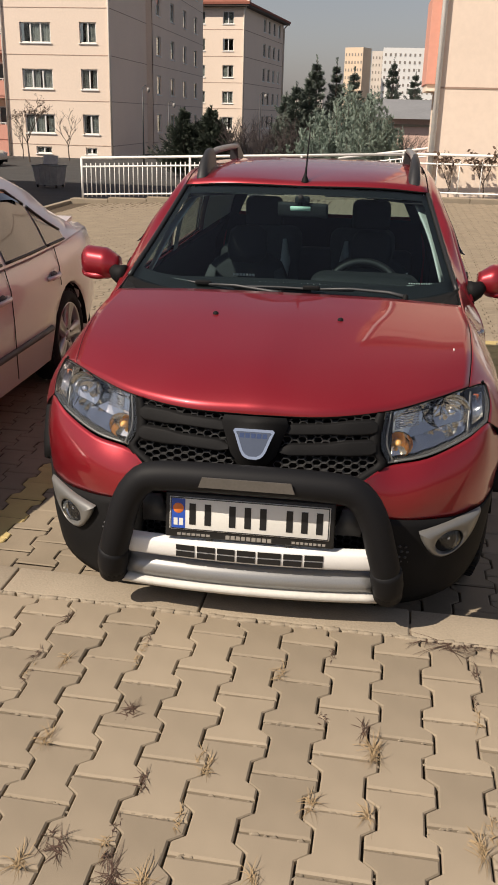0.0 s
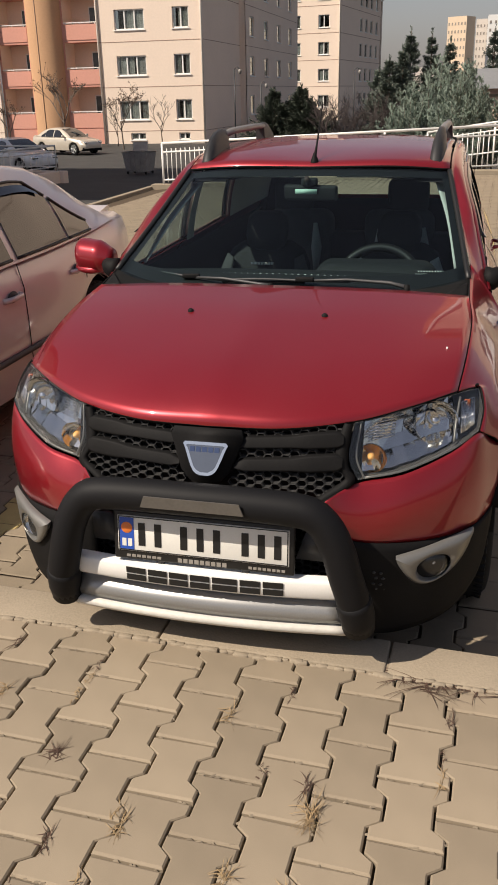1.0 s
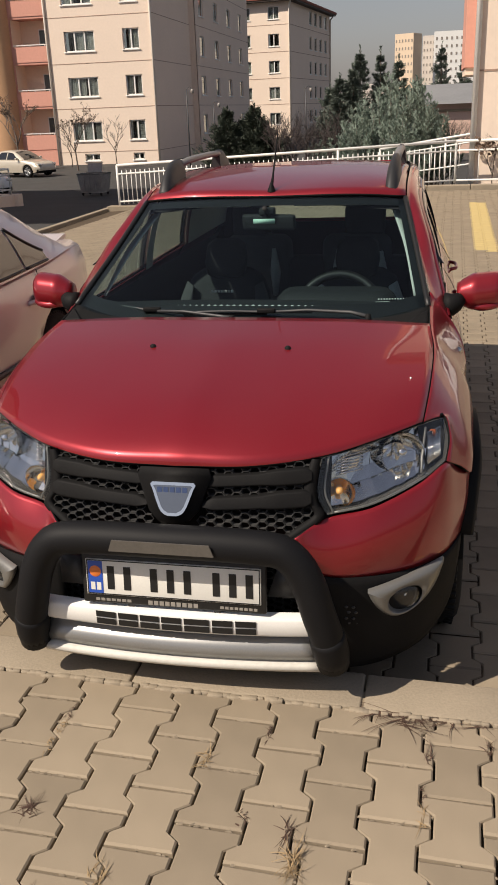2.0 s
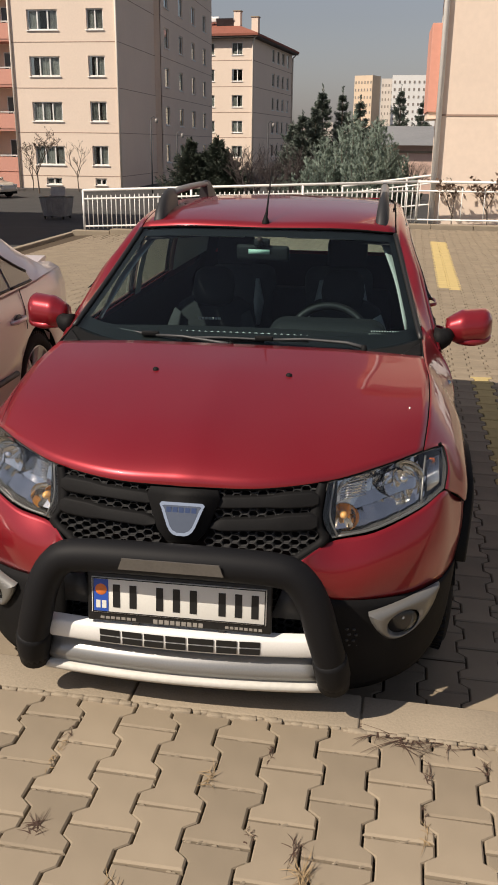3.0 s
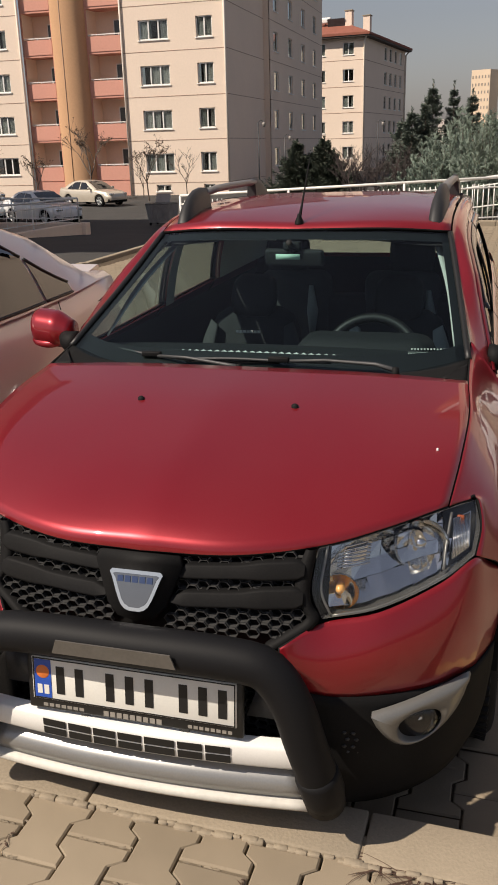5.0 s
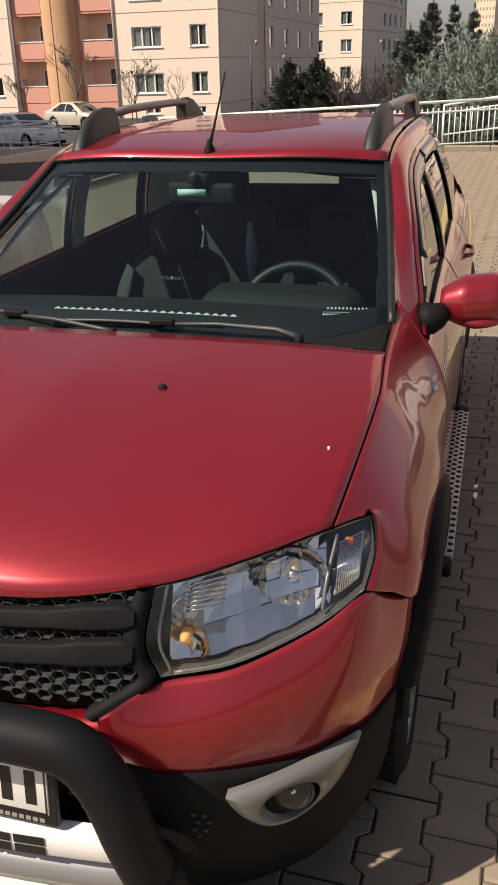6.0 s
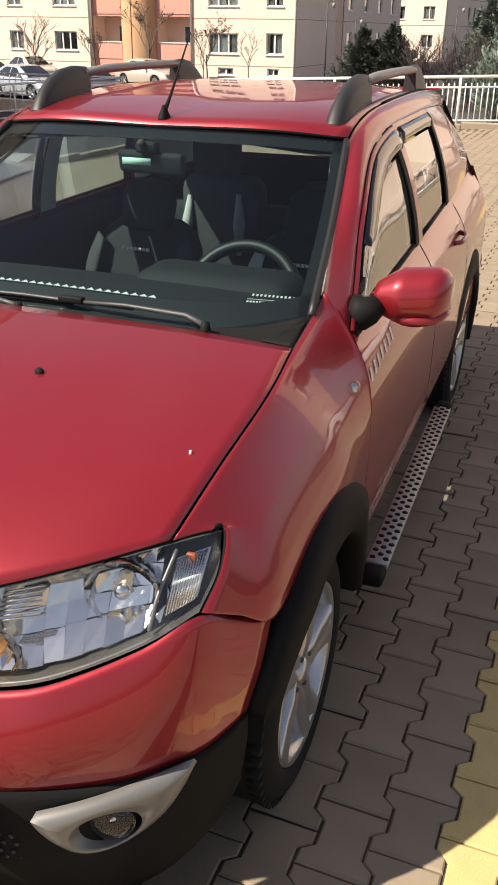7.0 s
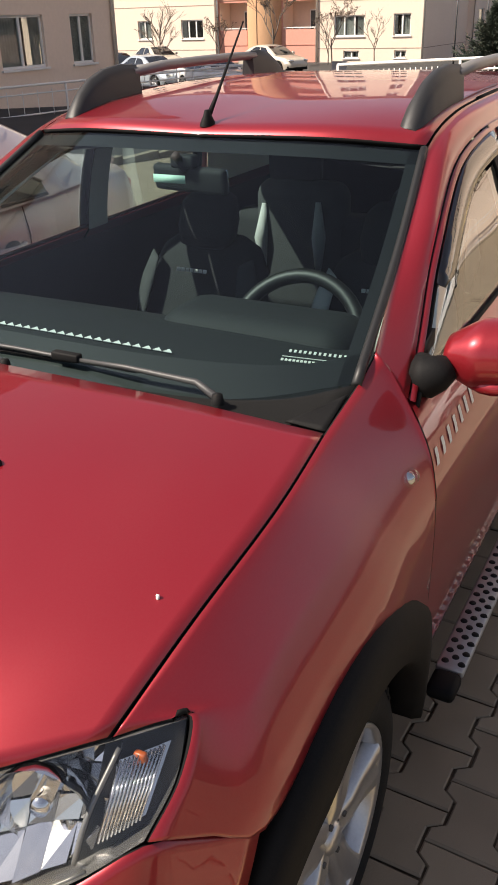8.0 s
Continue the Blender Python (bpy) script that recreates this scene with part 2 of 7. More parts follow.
def glass(name, tint, rough=0.01, bend=4.5, dust=0.0, base=0.07):
    """Clear glass: tinted passage, mirror gloss by Fresnel, a thin film of dust."""
    m = bpy.data.materials.new(name)
    m.use_nodes = True
    nt = m.node_tree
    nt.nodes.clear()
    out, mix = nt.nodes.new("ShaderNodeOutputMaterial"), nt.nodes.new("ShaderNodeMixShader")
    tr, gl, lw = nt.nodes.new("ShaderNodeBsdfTransparent"), nt.nodes.new("ShaderNodeBsdfGlossy"), nt.nodes.new("ShaderNodeLayerWeight")
    tr.inputs[0].default_value, gl.inputs["Roughness"].default_value, lw.inputs[0].default_value = (*tint, 1), rough, 0.5
    pw, fr = nt.nodes.new("ShaderNodeMath"), nt.nodes.new("ShaderNodeMath")
    pw.operation, fr.operation = "POWER", "MULTIPLY_ADD"
    pw.inputs[1].default_value, fr.inputs[1].default_value, fr.inputs[2].default_value = bend, 0.93, base
    nt.links.new(lw.outputs["Facing"], pw.inputs[0])
    nt.links.new(pw.outputs[0], fr.inputs[0])
    nt.links.new(fr.outputs[0], mix.inputs[0])
    if dust:
        di, film, ns, rg = nt.nodes.new("ShaderNodeBsdfDiffuse"), nt.nodes.new("ShaderNodeMixShader"), nt.nodes.new("ShaderNodeTexNoise"), nt.nodes.new("ShaderNodeMapRange")
        di.inputs[0].default_value, ns.inputs["Scale"].default_value, ns.inputs["Detail"].default_value = (0.5, 0.5, 0.48, 1), 5.0, 8
        rg.inputs["To Min"].default_value, rg.inputs["To Max"].default_value = dust * 0.5, dust * 1.5
        nt.links.new(ns.outputs["Fac"], rg.inputs["Value"])
        nt.links.new(rg.outputs[0], film.inputs[0])
        nt.links.new(tr.outputs[0], film.inputs[1])
        nt.links.new(di.outputs[0], film.inputs[2])
        nt.links.new(film.outputs[0], mix.inputs[1])
    else:
        nt.links.new(tr.outputs[0], mix.inputs[1])
    nt.links.new(gl.outputs[0], mix.inputs[2])
    nt.links.new(mix.outputs[0], out.inputs[0])
    return m


WINDSCREEN = glass("windscreen_glass", (0.62, 0.74, 0.74), bend=5.0, dust=0.001, base=0.04)
SIDE_GLASS = glass("side_glass", (0.72, 0.82, 0.82), 0.01, 2.4)
TINTED = glass("tinted_glass", (0.14, 0.12, 0.10), 0.03, 3.0)
LENS = glass("lamp_lens", (0.92, 0.93, 0.93))
# lighter copy of the seat fabric: light on the rear backrests put into colour
FABRIC_MID = mat("grey_fabric_baked_light", (0.06, 0.063, 0.064), 0.9, 0, 0, 0.15, 20, 400, 0.3)
FABRIC = mat("dark_seat_fabric", (0.024, 0.026, 0.027), 0.9, 0, 0, 0.2, 20, 400, 0.3)
# pale panel fabric, brightened so that its colour holds the sunlight
FABRIC_SUNLIT = mat("sunlit_pale_fabric", (0.55, 0.56, 0.54), 0.9, 0, 0, 0.12, 20, 400, 0.3)
DASH = mat("dash_plastic", (0.008, 0.009, 0.0095), 0.75, 0, 0, 0.12, 15, 400, 0.3)
PALE_TRIM = mat("pale_pillar_trim", (0.66, 0.66, 0.61), 0.7, 0, 0, 0.06)
REFLECTOR = mat("lamp_reflector", (0.72, 0.72, 0.71), 0.09, 1.0, 0, 0.04, 30, 80)
AMBER = mat("amber_lens", (0.90, 0.48, 0.14), 0.15, 0, 0.6, 0.08)
PLATE_WHITE = mat("plate_white", (0.72, 0.71, 0.66), 0.4, 0, 0.2, 0.05, 12, 200)
PLATE_BLUE = mat("plate_blue", (0.02, 0.08, 0.42), 0.4, 0, 0.2, 0.08)
PLATE_BLACK = mat("plate_black", (0.009, 0.009, 0.009), 0.5)
BADGE_INK = mat("badge_ink", (0.03, 0.05, 0.12), 0.4)
BAR_PAD = mat("bull_bar_rubber", (0.008, 0.008, 0.009), 0.6, 0, 0, 0.25, 5, 300, 0.05, 0.18)
BEZEL = mat("satin_grey_bezel", (0.22, 0.217, 0.205), 0.38, 0.5, 0, 0.06, 10, 200)
EMBLEM_FIELD = mat("dark_chrome", (0.30, 0.30, 0.31), 0.14, 1.0, 0, 0.05)
# bright bowl metal with the bulb's amber reflection put into its colour
AMBER_REFLECTION = mat("amber_reflection_bowl", (0.84, 0.68, 0.46), 0.12, 1.0, 0, 0.04, 30, 80)
GRILLE_MESH = mat("grille_mesh_plastic", (0.05, 0.05, 0.05), 0.45, 0, 0, 0.15, 8, 250, 0, 0.4)
HOOP_PLATE = mat("worn_grey_plate", (0.115, 0.105, 0.092), 0.5, 0.2, 0, 0.12, 15, 120)
AMBER_DARK = mat("dark_amber_lens", (0.40, 0.09, 0.02), 0.3, 0, 0.5, 0.08)
RAIL_FOOT = mat("dark_rail_plastic", (0.022, 0.022, 0.023), 0.5, 0, 0, 0.15, 8, 250, 0.05, 0.4)
GREY_PLATE = mat("grey_reflective_plate", (0.30, 0.28, 0.25), 0.5, 0.2, 0, 0.08)
BAND_WHITE = mat("white_band", (0.74, 0.73, 0.70), 0.4, 0, 0.2, 0.05, 10, 200)
# lip below the skid plate, paler because sunlight is put into its colour
PALE_LIP = mat("sunlit_pale_lip", (0.56, 0.54, 0.49), 0.6, 0, 0, 0.12, 8, 60)
ORANGE = mat("orange_seal", (0.75, 0.2, 0.04), 0.5)
STICKER = mat("pale_green_sticker", (0.55, 0.80, 0.66), 0.6)

LAMP_BOWL = mat("lamp_housing", (0.34, 0.335, 0.32), 0.24, 0.8, 0, 0.08, 20, 60)
# silver plate made greyer: shade from the band above is in the colour
SKID = mat("shaded_skid_grey", (0.27, 0.27, 0.265), 0.35, 0.5, 0, 0.08, 10, 200)
BOARD = mat("brushed_tread", (0.40, 0.40, 0.39), 0.4, 0.5, 0, 0.1, 10, 200)
RAIL_GREY = mat("grey_rail", (0.22, 0.21, 0.20), 0.45, 0.3, 0, 0.08, 10, 200)
# ---- ground ----
def smooth(a, b, t):
    t = min(1.0, max(0.0, (t - a) / (b - a)))
    return t * t * (3 - 2 * t)


def lot_z(x, y):
    """Height of the paved car park: level at the kerb, falling a little towards the road."""
    return -0.05 * max(0.0, -x - 0.5) * smooth(5, 14, y)


def road_z(x, y):
    return -0.35 - 0.90 * smooth(14, 33, y)


ROAD_X, LOT_END = -6.85, 18.45
xs = [-2500, -600, -150, -60, -40, -30, -24, -18, -14, -11, -9, -7.6, ROAD_X - 0.004, ROAD_X + 0.004, -5, -3, -1, 1, 3, 6, 10, 16, 24, 40, 150, 600, 2500]
ys = [-600, -60, -12, -6, 0.03, 3, 6, 9, 12, 14, 15.5, 17, LOT_END, LOT_END + 0.01, 20, 22, 25, 28, 31, 34, 40, 60, 90, 150, 400, 1200, 4000]
rows = []
for y in ys:
    row = []
    for x in xs:
        if ROAD_X < x < 40 and y <= LOT_END:
            z = lot_z(x, y) - 0.10
        elif x < ROAD_X and y < 14:
            z = -0.35
        else:
            z = road_z(x, y)
        row.append(Vector((x, y, z)))
    rows.append(row)
tagged(part("ground", grid_bm(rows), ASPHALT, smooth=False), "dark worn asphalt and bare ground beyond the car park", "ground", kind="structure")
lot = thing("car_park", "grey interlocking concrete pavers of the parking bays", "paving", kind="structure")
bx = [ROAD_X + 0.01, -5, -3, -1.5, -0.5, 0.5, 2, 5, 12, 24]
part("bedding", grid_bm([[Vector((x, y, lot_z(x, y) - (0.010 if y < 5.5 else 0.03))) for x in bx] for y in (0.02, 3, 5, 5.4, 5.8, 6.5, 7.2, 8, 8.7, 9.5, 10.2, 11, 11.7, 12.5, 13.2, 14, 15, 16, 17, LOT_END)]), SAND, lot)
TILT_KERB = -1.85
foot = thing("footway", "grey interlocking concrete pavers of the footway with dry weeds", "paving", kind="structure")
KM = pose(0, 0.0, 0, 0, 0, TILT_KERB)
bed = box_bm((-7, -6, -0.4), (7, -0.10, 0.146))
bmesh.ops.transform(bed, matrix=KM, verts=bed.verts)
part("bedding", bed, SAND, foot)
kerb = thing("kerb", "worn concrete kerb stones between footway and bays", "kerb", kind="structure")
rng = random.Random(4)
for k in range(-8, 9):
    x0 = -0.165 + 0.715 * k
    st = box_bm((x0 + 0.003, -0.092, -0.25), (x0 + 0.712, 0.075, 0.175 + rng.uniform(-0.002, 0.002)), 0.007)
    bmesh.ops.transform(st, matrix=KM, verts=st.verts)
    part("kerb_stone", st, KERB, kerb)
# crumbling mortar along the kerb
bm = bmesh.new()
for k in range(240):
    x = -3.4 + 0.0285 * k + rng.uniform(-0.008, 0.008)
    c = KM @ Vector((x, -0.099 + rng.uniform(-0.004, 0.004), 0.168))
    r = rng.uniform(0.008, 0.018)
    box_bm((c.x - r * 1.3, c.y - r * 0.55, c.z - 0.02), (c.x + r * 1.3, c.y + r * 0.55, c.z + rng.uniform(0.004, 0.009)), 0.0015, bm, 1)
tagged(part("mortar", bm, KERB, kerb, "pale crumbling mortar joint"), kind="stuff")

PX, PY, ZIG = 0.1495, 0.200, 0.0155


def paver_shape(gap=0.0062, chamfer=0.0042, depth=0.05):
    """Vertices and faces of one interlocking paver: wide ends, narrow waist, chamfered top."""
    w, l = PX / 2 - gap / 2, PY / 2 - 0.0024
    half = [(w + ZIG, l), (w + ZIG, 0.62 * l), (w - ZIG, 0.38 * l), (w - ZIG, -0.38 * l), (w + ZIG, -0.62 * l), (w + ZIG, -l)]
    out = half + [(-x, -y) for x, y in half]
    top = [(x - math.copysign(chamfer, x), y - math.copysign(0.0065, y) if abs(y) > 0.9 * l else y) for x, y in out]
    n = len(out)
    v = [(x, y, 0) for x, y in top] + [(x, y, -chamfer) for x, y in out] + [(x, y, -depth) for x, y in out]
    f = [tuple(range(n))[::-1]]
    for a, b in ((0, n), (n, 2 * n)):
        for i in range(n):
            j = (i + 1) % n
            f.append((a + i, a + j, b + j, b + i))
    return v, f


PAVER_V, PAVER_F = paver_shape()


def paver_field(parent, x0, x1, y0, y1, level, m, near, material, yellow=(), skip=None, limit=300):
    """Lays pavers in columns; those inside near become parts of their own, the rest one joined part."""
    me = {}
    for mt in (material, YELLOW_PAVER):
        d = bpy.data.meshes.new("paver")
        d.from_pydata(PAVER_V, [], PAVER_F)
        d.materials.append(mt)
        me[mt.name] = d
    r = random.Random(11)
    joined = {material.name: ([], []), YELLOW_PAVER.name: ([], [])}
    spots = []
    for i in range(math.floor(x0 / PX), math.ceil(x1 / PX)):
        for j in range(math.floor(y0 / PY), math.ceil(y1 / PY)):
            x, y = (i + 0.5) * PX, (j + 0.5 * (i % 2)) * PY
            if not (y0 + PY * 0.45 < y < y1 - PY * 0.45) or (skip and skip(x, y)):
                continue
            spots.append((x, y))
    close = sorted((p for p in spots if near[0] < p[0] < near[1] and near[2] < p[1] < near[3]), key=lambda p: (p[1], p[0]))[:limit]
    close = set(close)
    for x, y in spots:
        mt = YELLOW_PAVER if any(a < x < b and c < y < d for a, b, c, d in yellow) else material
        z = level(x, y) + r.uniform(-0.0022, 0.0022)
        rot = Euler((r.uniform(-0.010, 0.010), r.uniform(-0.010, 0.010), r.uniform(-0.012, 0.012)))
        t = m @ Matrix.LocRotScale((x, y, z), rot, None)
        if (x, y) in close:
            ob = new("paver", me[mt.name])
            ob.parent = parent
            ob.matrix_basis = t
        else:
            vs, fs = joined[mt.name]
            base = len(vs)
            vs.extend(tuple(t @ Vector(p)) for p in PAVER_V)
            fs.extend(tuple(base + q for q in f) for f in PAVER_F[:13])
    for mt in (material, YELLOW_PAVER):
        vs, fs = joined[mt.name]
        if vs:
            d = bpy.data.meshes.new("paving_field")
            d.from_pydata(vs, [], fs)
            d.materials.append(mt)
            ob = tagged(new("paving_field", d), kind="stuff")
            ob.parent = parent


# ---- dry weeds in the joints ----
STRAW = mat("dry_straw", (0.30, 0.21, 0.11), 0.85, 0, 0, 0.3, 30, 200)
TWIG = mat("dark_twig", (0.075, 0.042, 0.028), 0.85, 0, 0, 0.3, 30, 200)


def grass_tuft(x, y, n, reach, seed, material, flat=0.5, spread=(0.75, 1.3, 0.8)):
    r = random.Random(seed)
    bm = bmesh.new()
    for k in range(n):
        a = r.uniform(0, 6.283)
        l = reach * r.uniform(0.45, 1.0)
        w = r.uniform(0.0009, 0.0018)
        d, side = Vector((math.cos(a), math.sin(a), 0)), Vector((-math.sin(a), math.cos(a), 0))
        o = Vector((r.uniform(-0.012, 0.012), r.uniform(-0.02, 0.02), -0.004))
        up = r.uniform(0.15, 1.0) * (1 - flat) + 0.08
        prev = None
        bend = r.uniform(-0.5, 0.5)
        for q in range(5):
            t = q / 4
            p = o + d * l * t + side * (bend * l * t * t * 0.5) + Vector((0, 0, l * up * (t * 1.6 - 1.3 * t * t) + 0.003))
            ww = w * (1 - 0.8 * t)
            cur = (bm.verts.new(p + side * ww), bm.verts.new(p - side * ww + Vector((0, 0, 0.0008))))
            if prev:
                bm.faces.new((prev[0], prev[1], cur[1], cur[0]))
            prev = cur
    ob = part("grass_tuft", bm, material)
    ob.matrix_basis = Matrix.Translation((x, y, 0.170)) @ Matrix.Diagonal((*spread, 1))
    return tagged(ob, "dry straw-coloured weed tuft in a paver joint" if material is STRAW else "dark withered weed with thin twigs in a joint", "weed", "weeds in the joints")


for k, (x, y, n, l, mt) in enumerate([(0.428, -0.687, 46, 0.075, STRAW), (0.40, -0.60, 22, 0.05, TWIG), (-0.258, -0.626, 30, 0.055, TWIG), (-0.455, -0.773, 26, 0.06, STRAW), (0.147, -0.38, 18, 0.05, STRAW), (0.60, -0.108, 46, 0.10, TWIG), (0.70, -0.112, 46, 0.10, TWIG), (0.66, -0.15, 16, 0.15, TWIG), (0.80, -0.118, 26, 0.10, TWIG), (0.273, -0.895, 26, 0.055, STRAW), (-0.297, -1.118, 30, 0.06, TWIG), (-0.005, -0.81, 22, 0.045, STRAW), (0.413, -0.92, 22, 0.05, STRAW), (-0.369, -1.177, 26, 0.06, STRAW), (-0.157, -1.184, 40, 0.075, TWIG), (-0.08, -1.2, 34, 0.07, STRAW), (0.682, -0.982, 34, 0.07, STRAW), (-0.158, -0.896, 22, 0.04, TWIG), (-0.52, -0.418, 24, 0.05, STRAW), (-0.72, -0.9, 24, 0.06, STRAW), (0.16, -1.15, 24, 0.05, STRAW), (0.88, -0.13, 14, 0.08, TWIG)]):
    grass_tuft(x, y, n, l, 100 + k, mt, 0.45 if mt is STRAW else 0.92, (1.25, 0.85, 0.5) if y > -0.2 else (0.75, 1.3, 0.8))
weeds = random.Random(77)
for k in range(54):
    c = KM @ Vector((PX * weeds.randint(-10, 9) + weeds.uniform(-0.012, 0.012), weeds.uniform(-1.9, -0.15), 0))
    grass_tuft(c.x, c.y, weeds.randint(7, 16), weeds.uniform(0.018, 0.042), 300 + k, STRAW if weeds.random() < 0.55 else TWIG, 0.6, (0.7, 1.5, 0.7))
# pale sand and crumbs in the joints
vs, fs = [], []
for k in range(1500):
    i, j = weeds.randint(-10, 9), weeds.randint(-10, -1)
    if weeds.random() < 0.7:
        x, y = (i + weeds.random()) * PX, (j + 0.5 + 0.5 * (i % 2)) * PY + weeds.uniform(-0.004, 0.004)
    else:
        x, y = i * PX + weeds.uniform(-0.014, 0.014), j * PY + weeds.uniform(0, PY)
    c, a = KM @ Vector((x, y, 0.1655)), weeds.uniform(0, 3.1)
    l, w = weeds.uniform(0.003, 0.012), weeds.uniform(0.0015, 0.0035)
    base = len(vs)
    for px, py, pz in ((-l, -w, -0.004), (l, -w, -0.004), (l, w, -0.004), (-l, w, -0.004), (-l * 0.5, 0, 0.002), (l * 0.5, 0, weeds.uniform(0.001, 0.003))):
        q = a * 0.15
        vs.append((c.x + px * math.cos(q) - py * math.sin(q), c.y + px * math.sin(q) + py * math.cos(q), c.z + pz))
    fs.extend([tuple(base + n for n in f) for f in ((0, 1, 5, 4), (2, 3, 4, 5), (1, 2, 5), (3, 0, 4))])
data = bpy.data.meshes.new("joint_sand")
data.from_pydata(vs, [], fs)
data.materials.append(KERB)
crumbs = tagged(new("joint_sand", data), kind="stuff")
crumbs.parent = foot


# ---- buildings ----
ROOM = mat("room_shade", (0.10, 0.09, 0.08), 0.9, 0, 0, 0.3, 0.5, 3)
CURTAIN = mat("pale_curtain", (0.68, 0.66, 0.61), 0.9, 0, 0, 0.25, 3, 9)
JOINT = mat("facade_groove", (0.36, 0.25, 0.19), 0.9)
PIPE = mat("painted_downpipe", (0.74, 0.67, 0.58), 0.6, 0, 0, 0.1, 1, 10)
PANE = glass("window_pane", (0.70, 0.73, 0.73), 0.02, 8.0, 0.0, 0.05)


def plane_m(o, u, n):
    """Frame with x along the wall u, y up, z out along n."""
    u, n = Vector(u).normalized(), Vector(n).normalized()
    z = Vector((0, 0, 1))
    return Matrix(((u.x, z.x, n.x, o[0]), (u.y, z.y, n.y, o[1]), (u.z, z.z, n.z, o[2]), (0, 0, 0, 1)))


def facade(name, m, width, height, holes, material, parent, depth=0.22):
    """A wall with real openings; holes: (x0, z0, x1, z1) in the wall's own plane."""
    xb = sorted({0.0, width, *[h[0] for h in holes], *[h[2] for h in holes]})
    zb = sorted({0.0, height, *[h[1] for h in holes], *[h[3] for h in holes]})
    bm = bmesh.new()
    quad = lambda *ps: bm.faces.new([bm.verts.new(m @ Vector(p)) for p in ps])
    for a, b in zip(xb, xb[1:]):
        for c, d in zip(zb, zb[1:]):
            cx, cz = (a + b) / 2, (c + d) / 2
            if not any(h[0] < cx < h[2] and h[1] < cz < h[3] for h in holes):
                quad((a, c, 0), (b, c, 0), (b, d, 0), (a, d, 0))
    for x0, z0, x1, z1 in holes:
        quad((x0, z0, 0), (x0, z1, 0), (x0, z1, -depth), (x0, z0, -depth))
        quad((x1, z0, 0), (x1, z1, 0), (x1, z1, -depth), (x1, z0, -depth))
        quad((x0, z0, 0), (x1, z0, 0), (x1, z0, -depth), (x0, z0, -depth))
        quad((x0, z1, 0), (x1, z1, 0), (x1, z1, -depth), (x0, z1, -depth))
    return part(name, bm, material, parent, smooth=False)


WINDOW_MESHES = {}


def window(parent, m, w, h, lights, seed):
    """A white framed window set into its opening: frame, panes, sill, curtain, and a dark sheet for the unlit room."""
    key = (round(w, 2), round(h, 2), lights)
    if key not in WINDOW_MESHES:
        fr = bmesh.new()
        t = 0.07
        for a, b in (((0, 0), (w, t)), ((0, h - t), (w, h)), ((0, 0), (t, h)), ((w - t, 0), (w, h))):
            box_bm((a[0], a[1], -0.16), (b[0], b[1], -0.09), 0, fr)
        for k in range(1, lights):
            x = w * k / lights
            box_bm((x - 0.045, t, -0.155), (x + 0.045, h - t, -0.085), 0, fr)
        pn = box_bm((t, t, -0.130), (w - t, h - t, -0.124))
        sl = box_bm((-0.06, -0.07, -0.15), (w + 0.06, -0.002, 0.07), 0.01)
        # sheet behind the panes; the room's shade is put into its dark colour
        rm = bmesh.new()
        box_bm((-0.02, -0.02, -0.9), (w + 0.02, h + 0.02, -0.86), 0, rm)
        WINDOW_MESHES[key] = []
        for nm, b, mt in (("window_frame", fr, WHITE), ("pane", pn, PANE), ("sill", sl, WHITE), ("room_shade_sheet", rm, ROOM)):
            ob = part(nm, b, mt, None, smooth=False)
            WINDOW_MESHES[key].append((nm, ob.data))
            bpy.data.objects.remove(ob)
    win = new("window")
    win.parent = parent
    win.matrix_basis = m
    for nm, data in WINDOW_MESHES[key]:
        ob = new(nm, data)
        ob.parent = win
    r = random.Random(seed)
    spans = [(0.05, r.uniform(0.35, 0.75)), (r.uniform(0.6, 0.8), 0.95)] if r.random() < 0.5 else [(r.uniform(0.05, 0.4), 0.95)]
    if r.random() < (0.95 if lights > 1 else 0.1):
        for a, b in spans:
            bm = bmesh.new()
            pts = []
            n = 24
            for i in range(n + 1):
                x = w * (a + (b - a) * i / n)
                pts.append((x, -0.19 + 0.025 * math.sin(i * 1.9)))
            grid_bm([[Vector((x, z, y)) for x, y in pts] for z in (0.02, h - 0.05)], bm)
            part("curtain", bm, CURTAIN, win)
    return win


def add_wall(name, parent, o, u, n, width, height, wins, material, seed):
    m = plane_m(o, u, n)
    facade(name, m, width, height, [(x, z, x + w, z + h) for x, z, w, h, _ in wins], material, parent)
    for k, (x, z, w, h, l) in enumerate(wins):
        window(parent, m @ Matrix.Translation((x, z, 0)), w, h, l, seed + k)
    return m


def bar_on(parent, name, m, lo, hi, material, bevel=0.0):
    bm = box_bm(lo, hi, bevel)
    bmesh.ops.transform(bm, matrix=m, verts=bm.verts)
    return part(name, bm, material, parent, smooth=False)


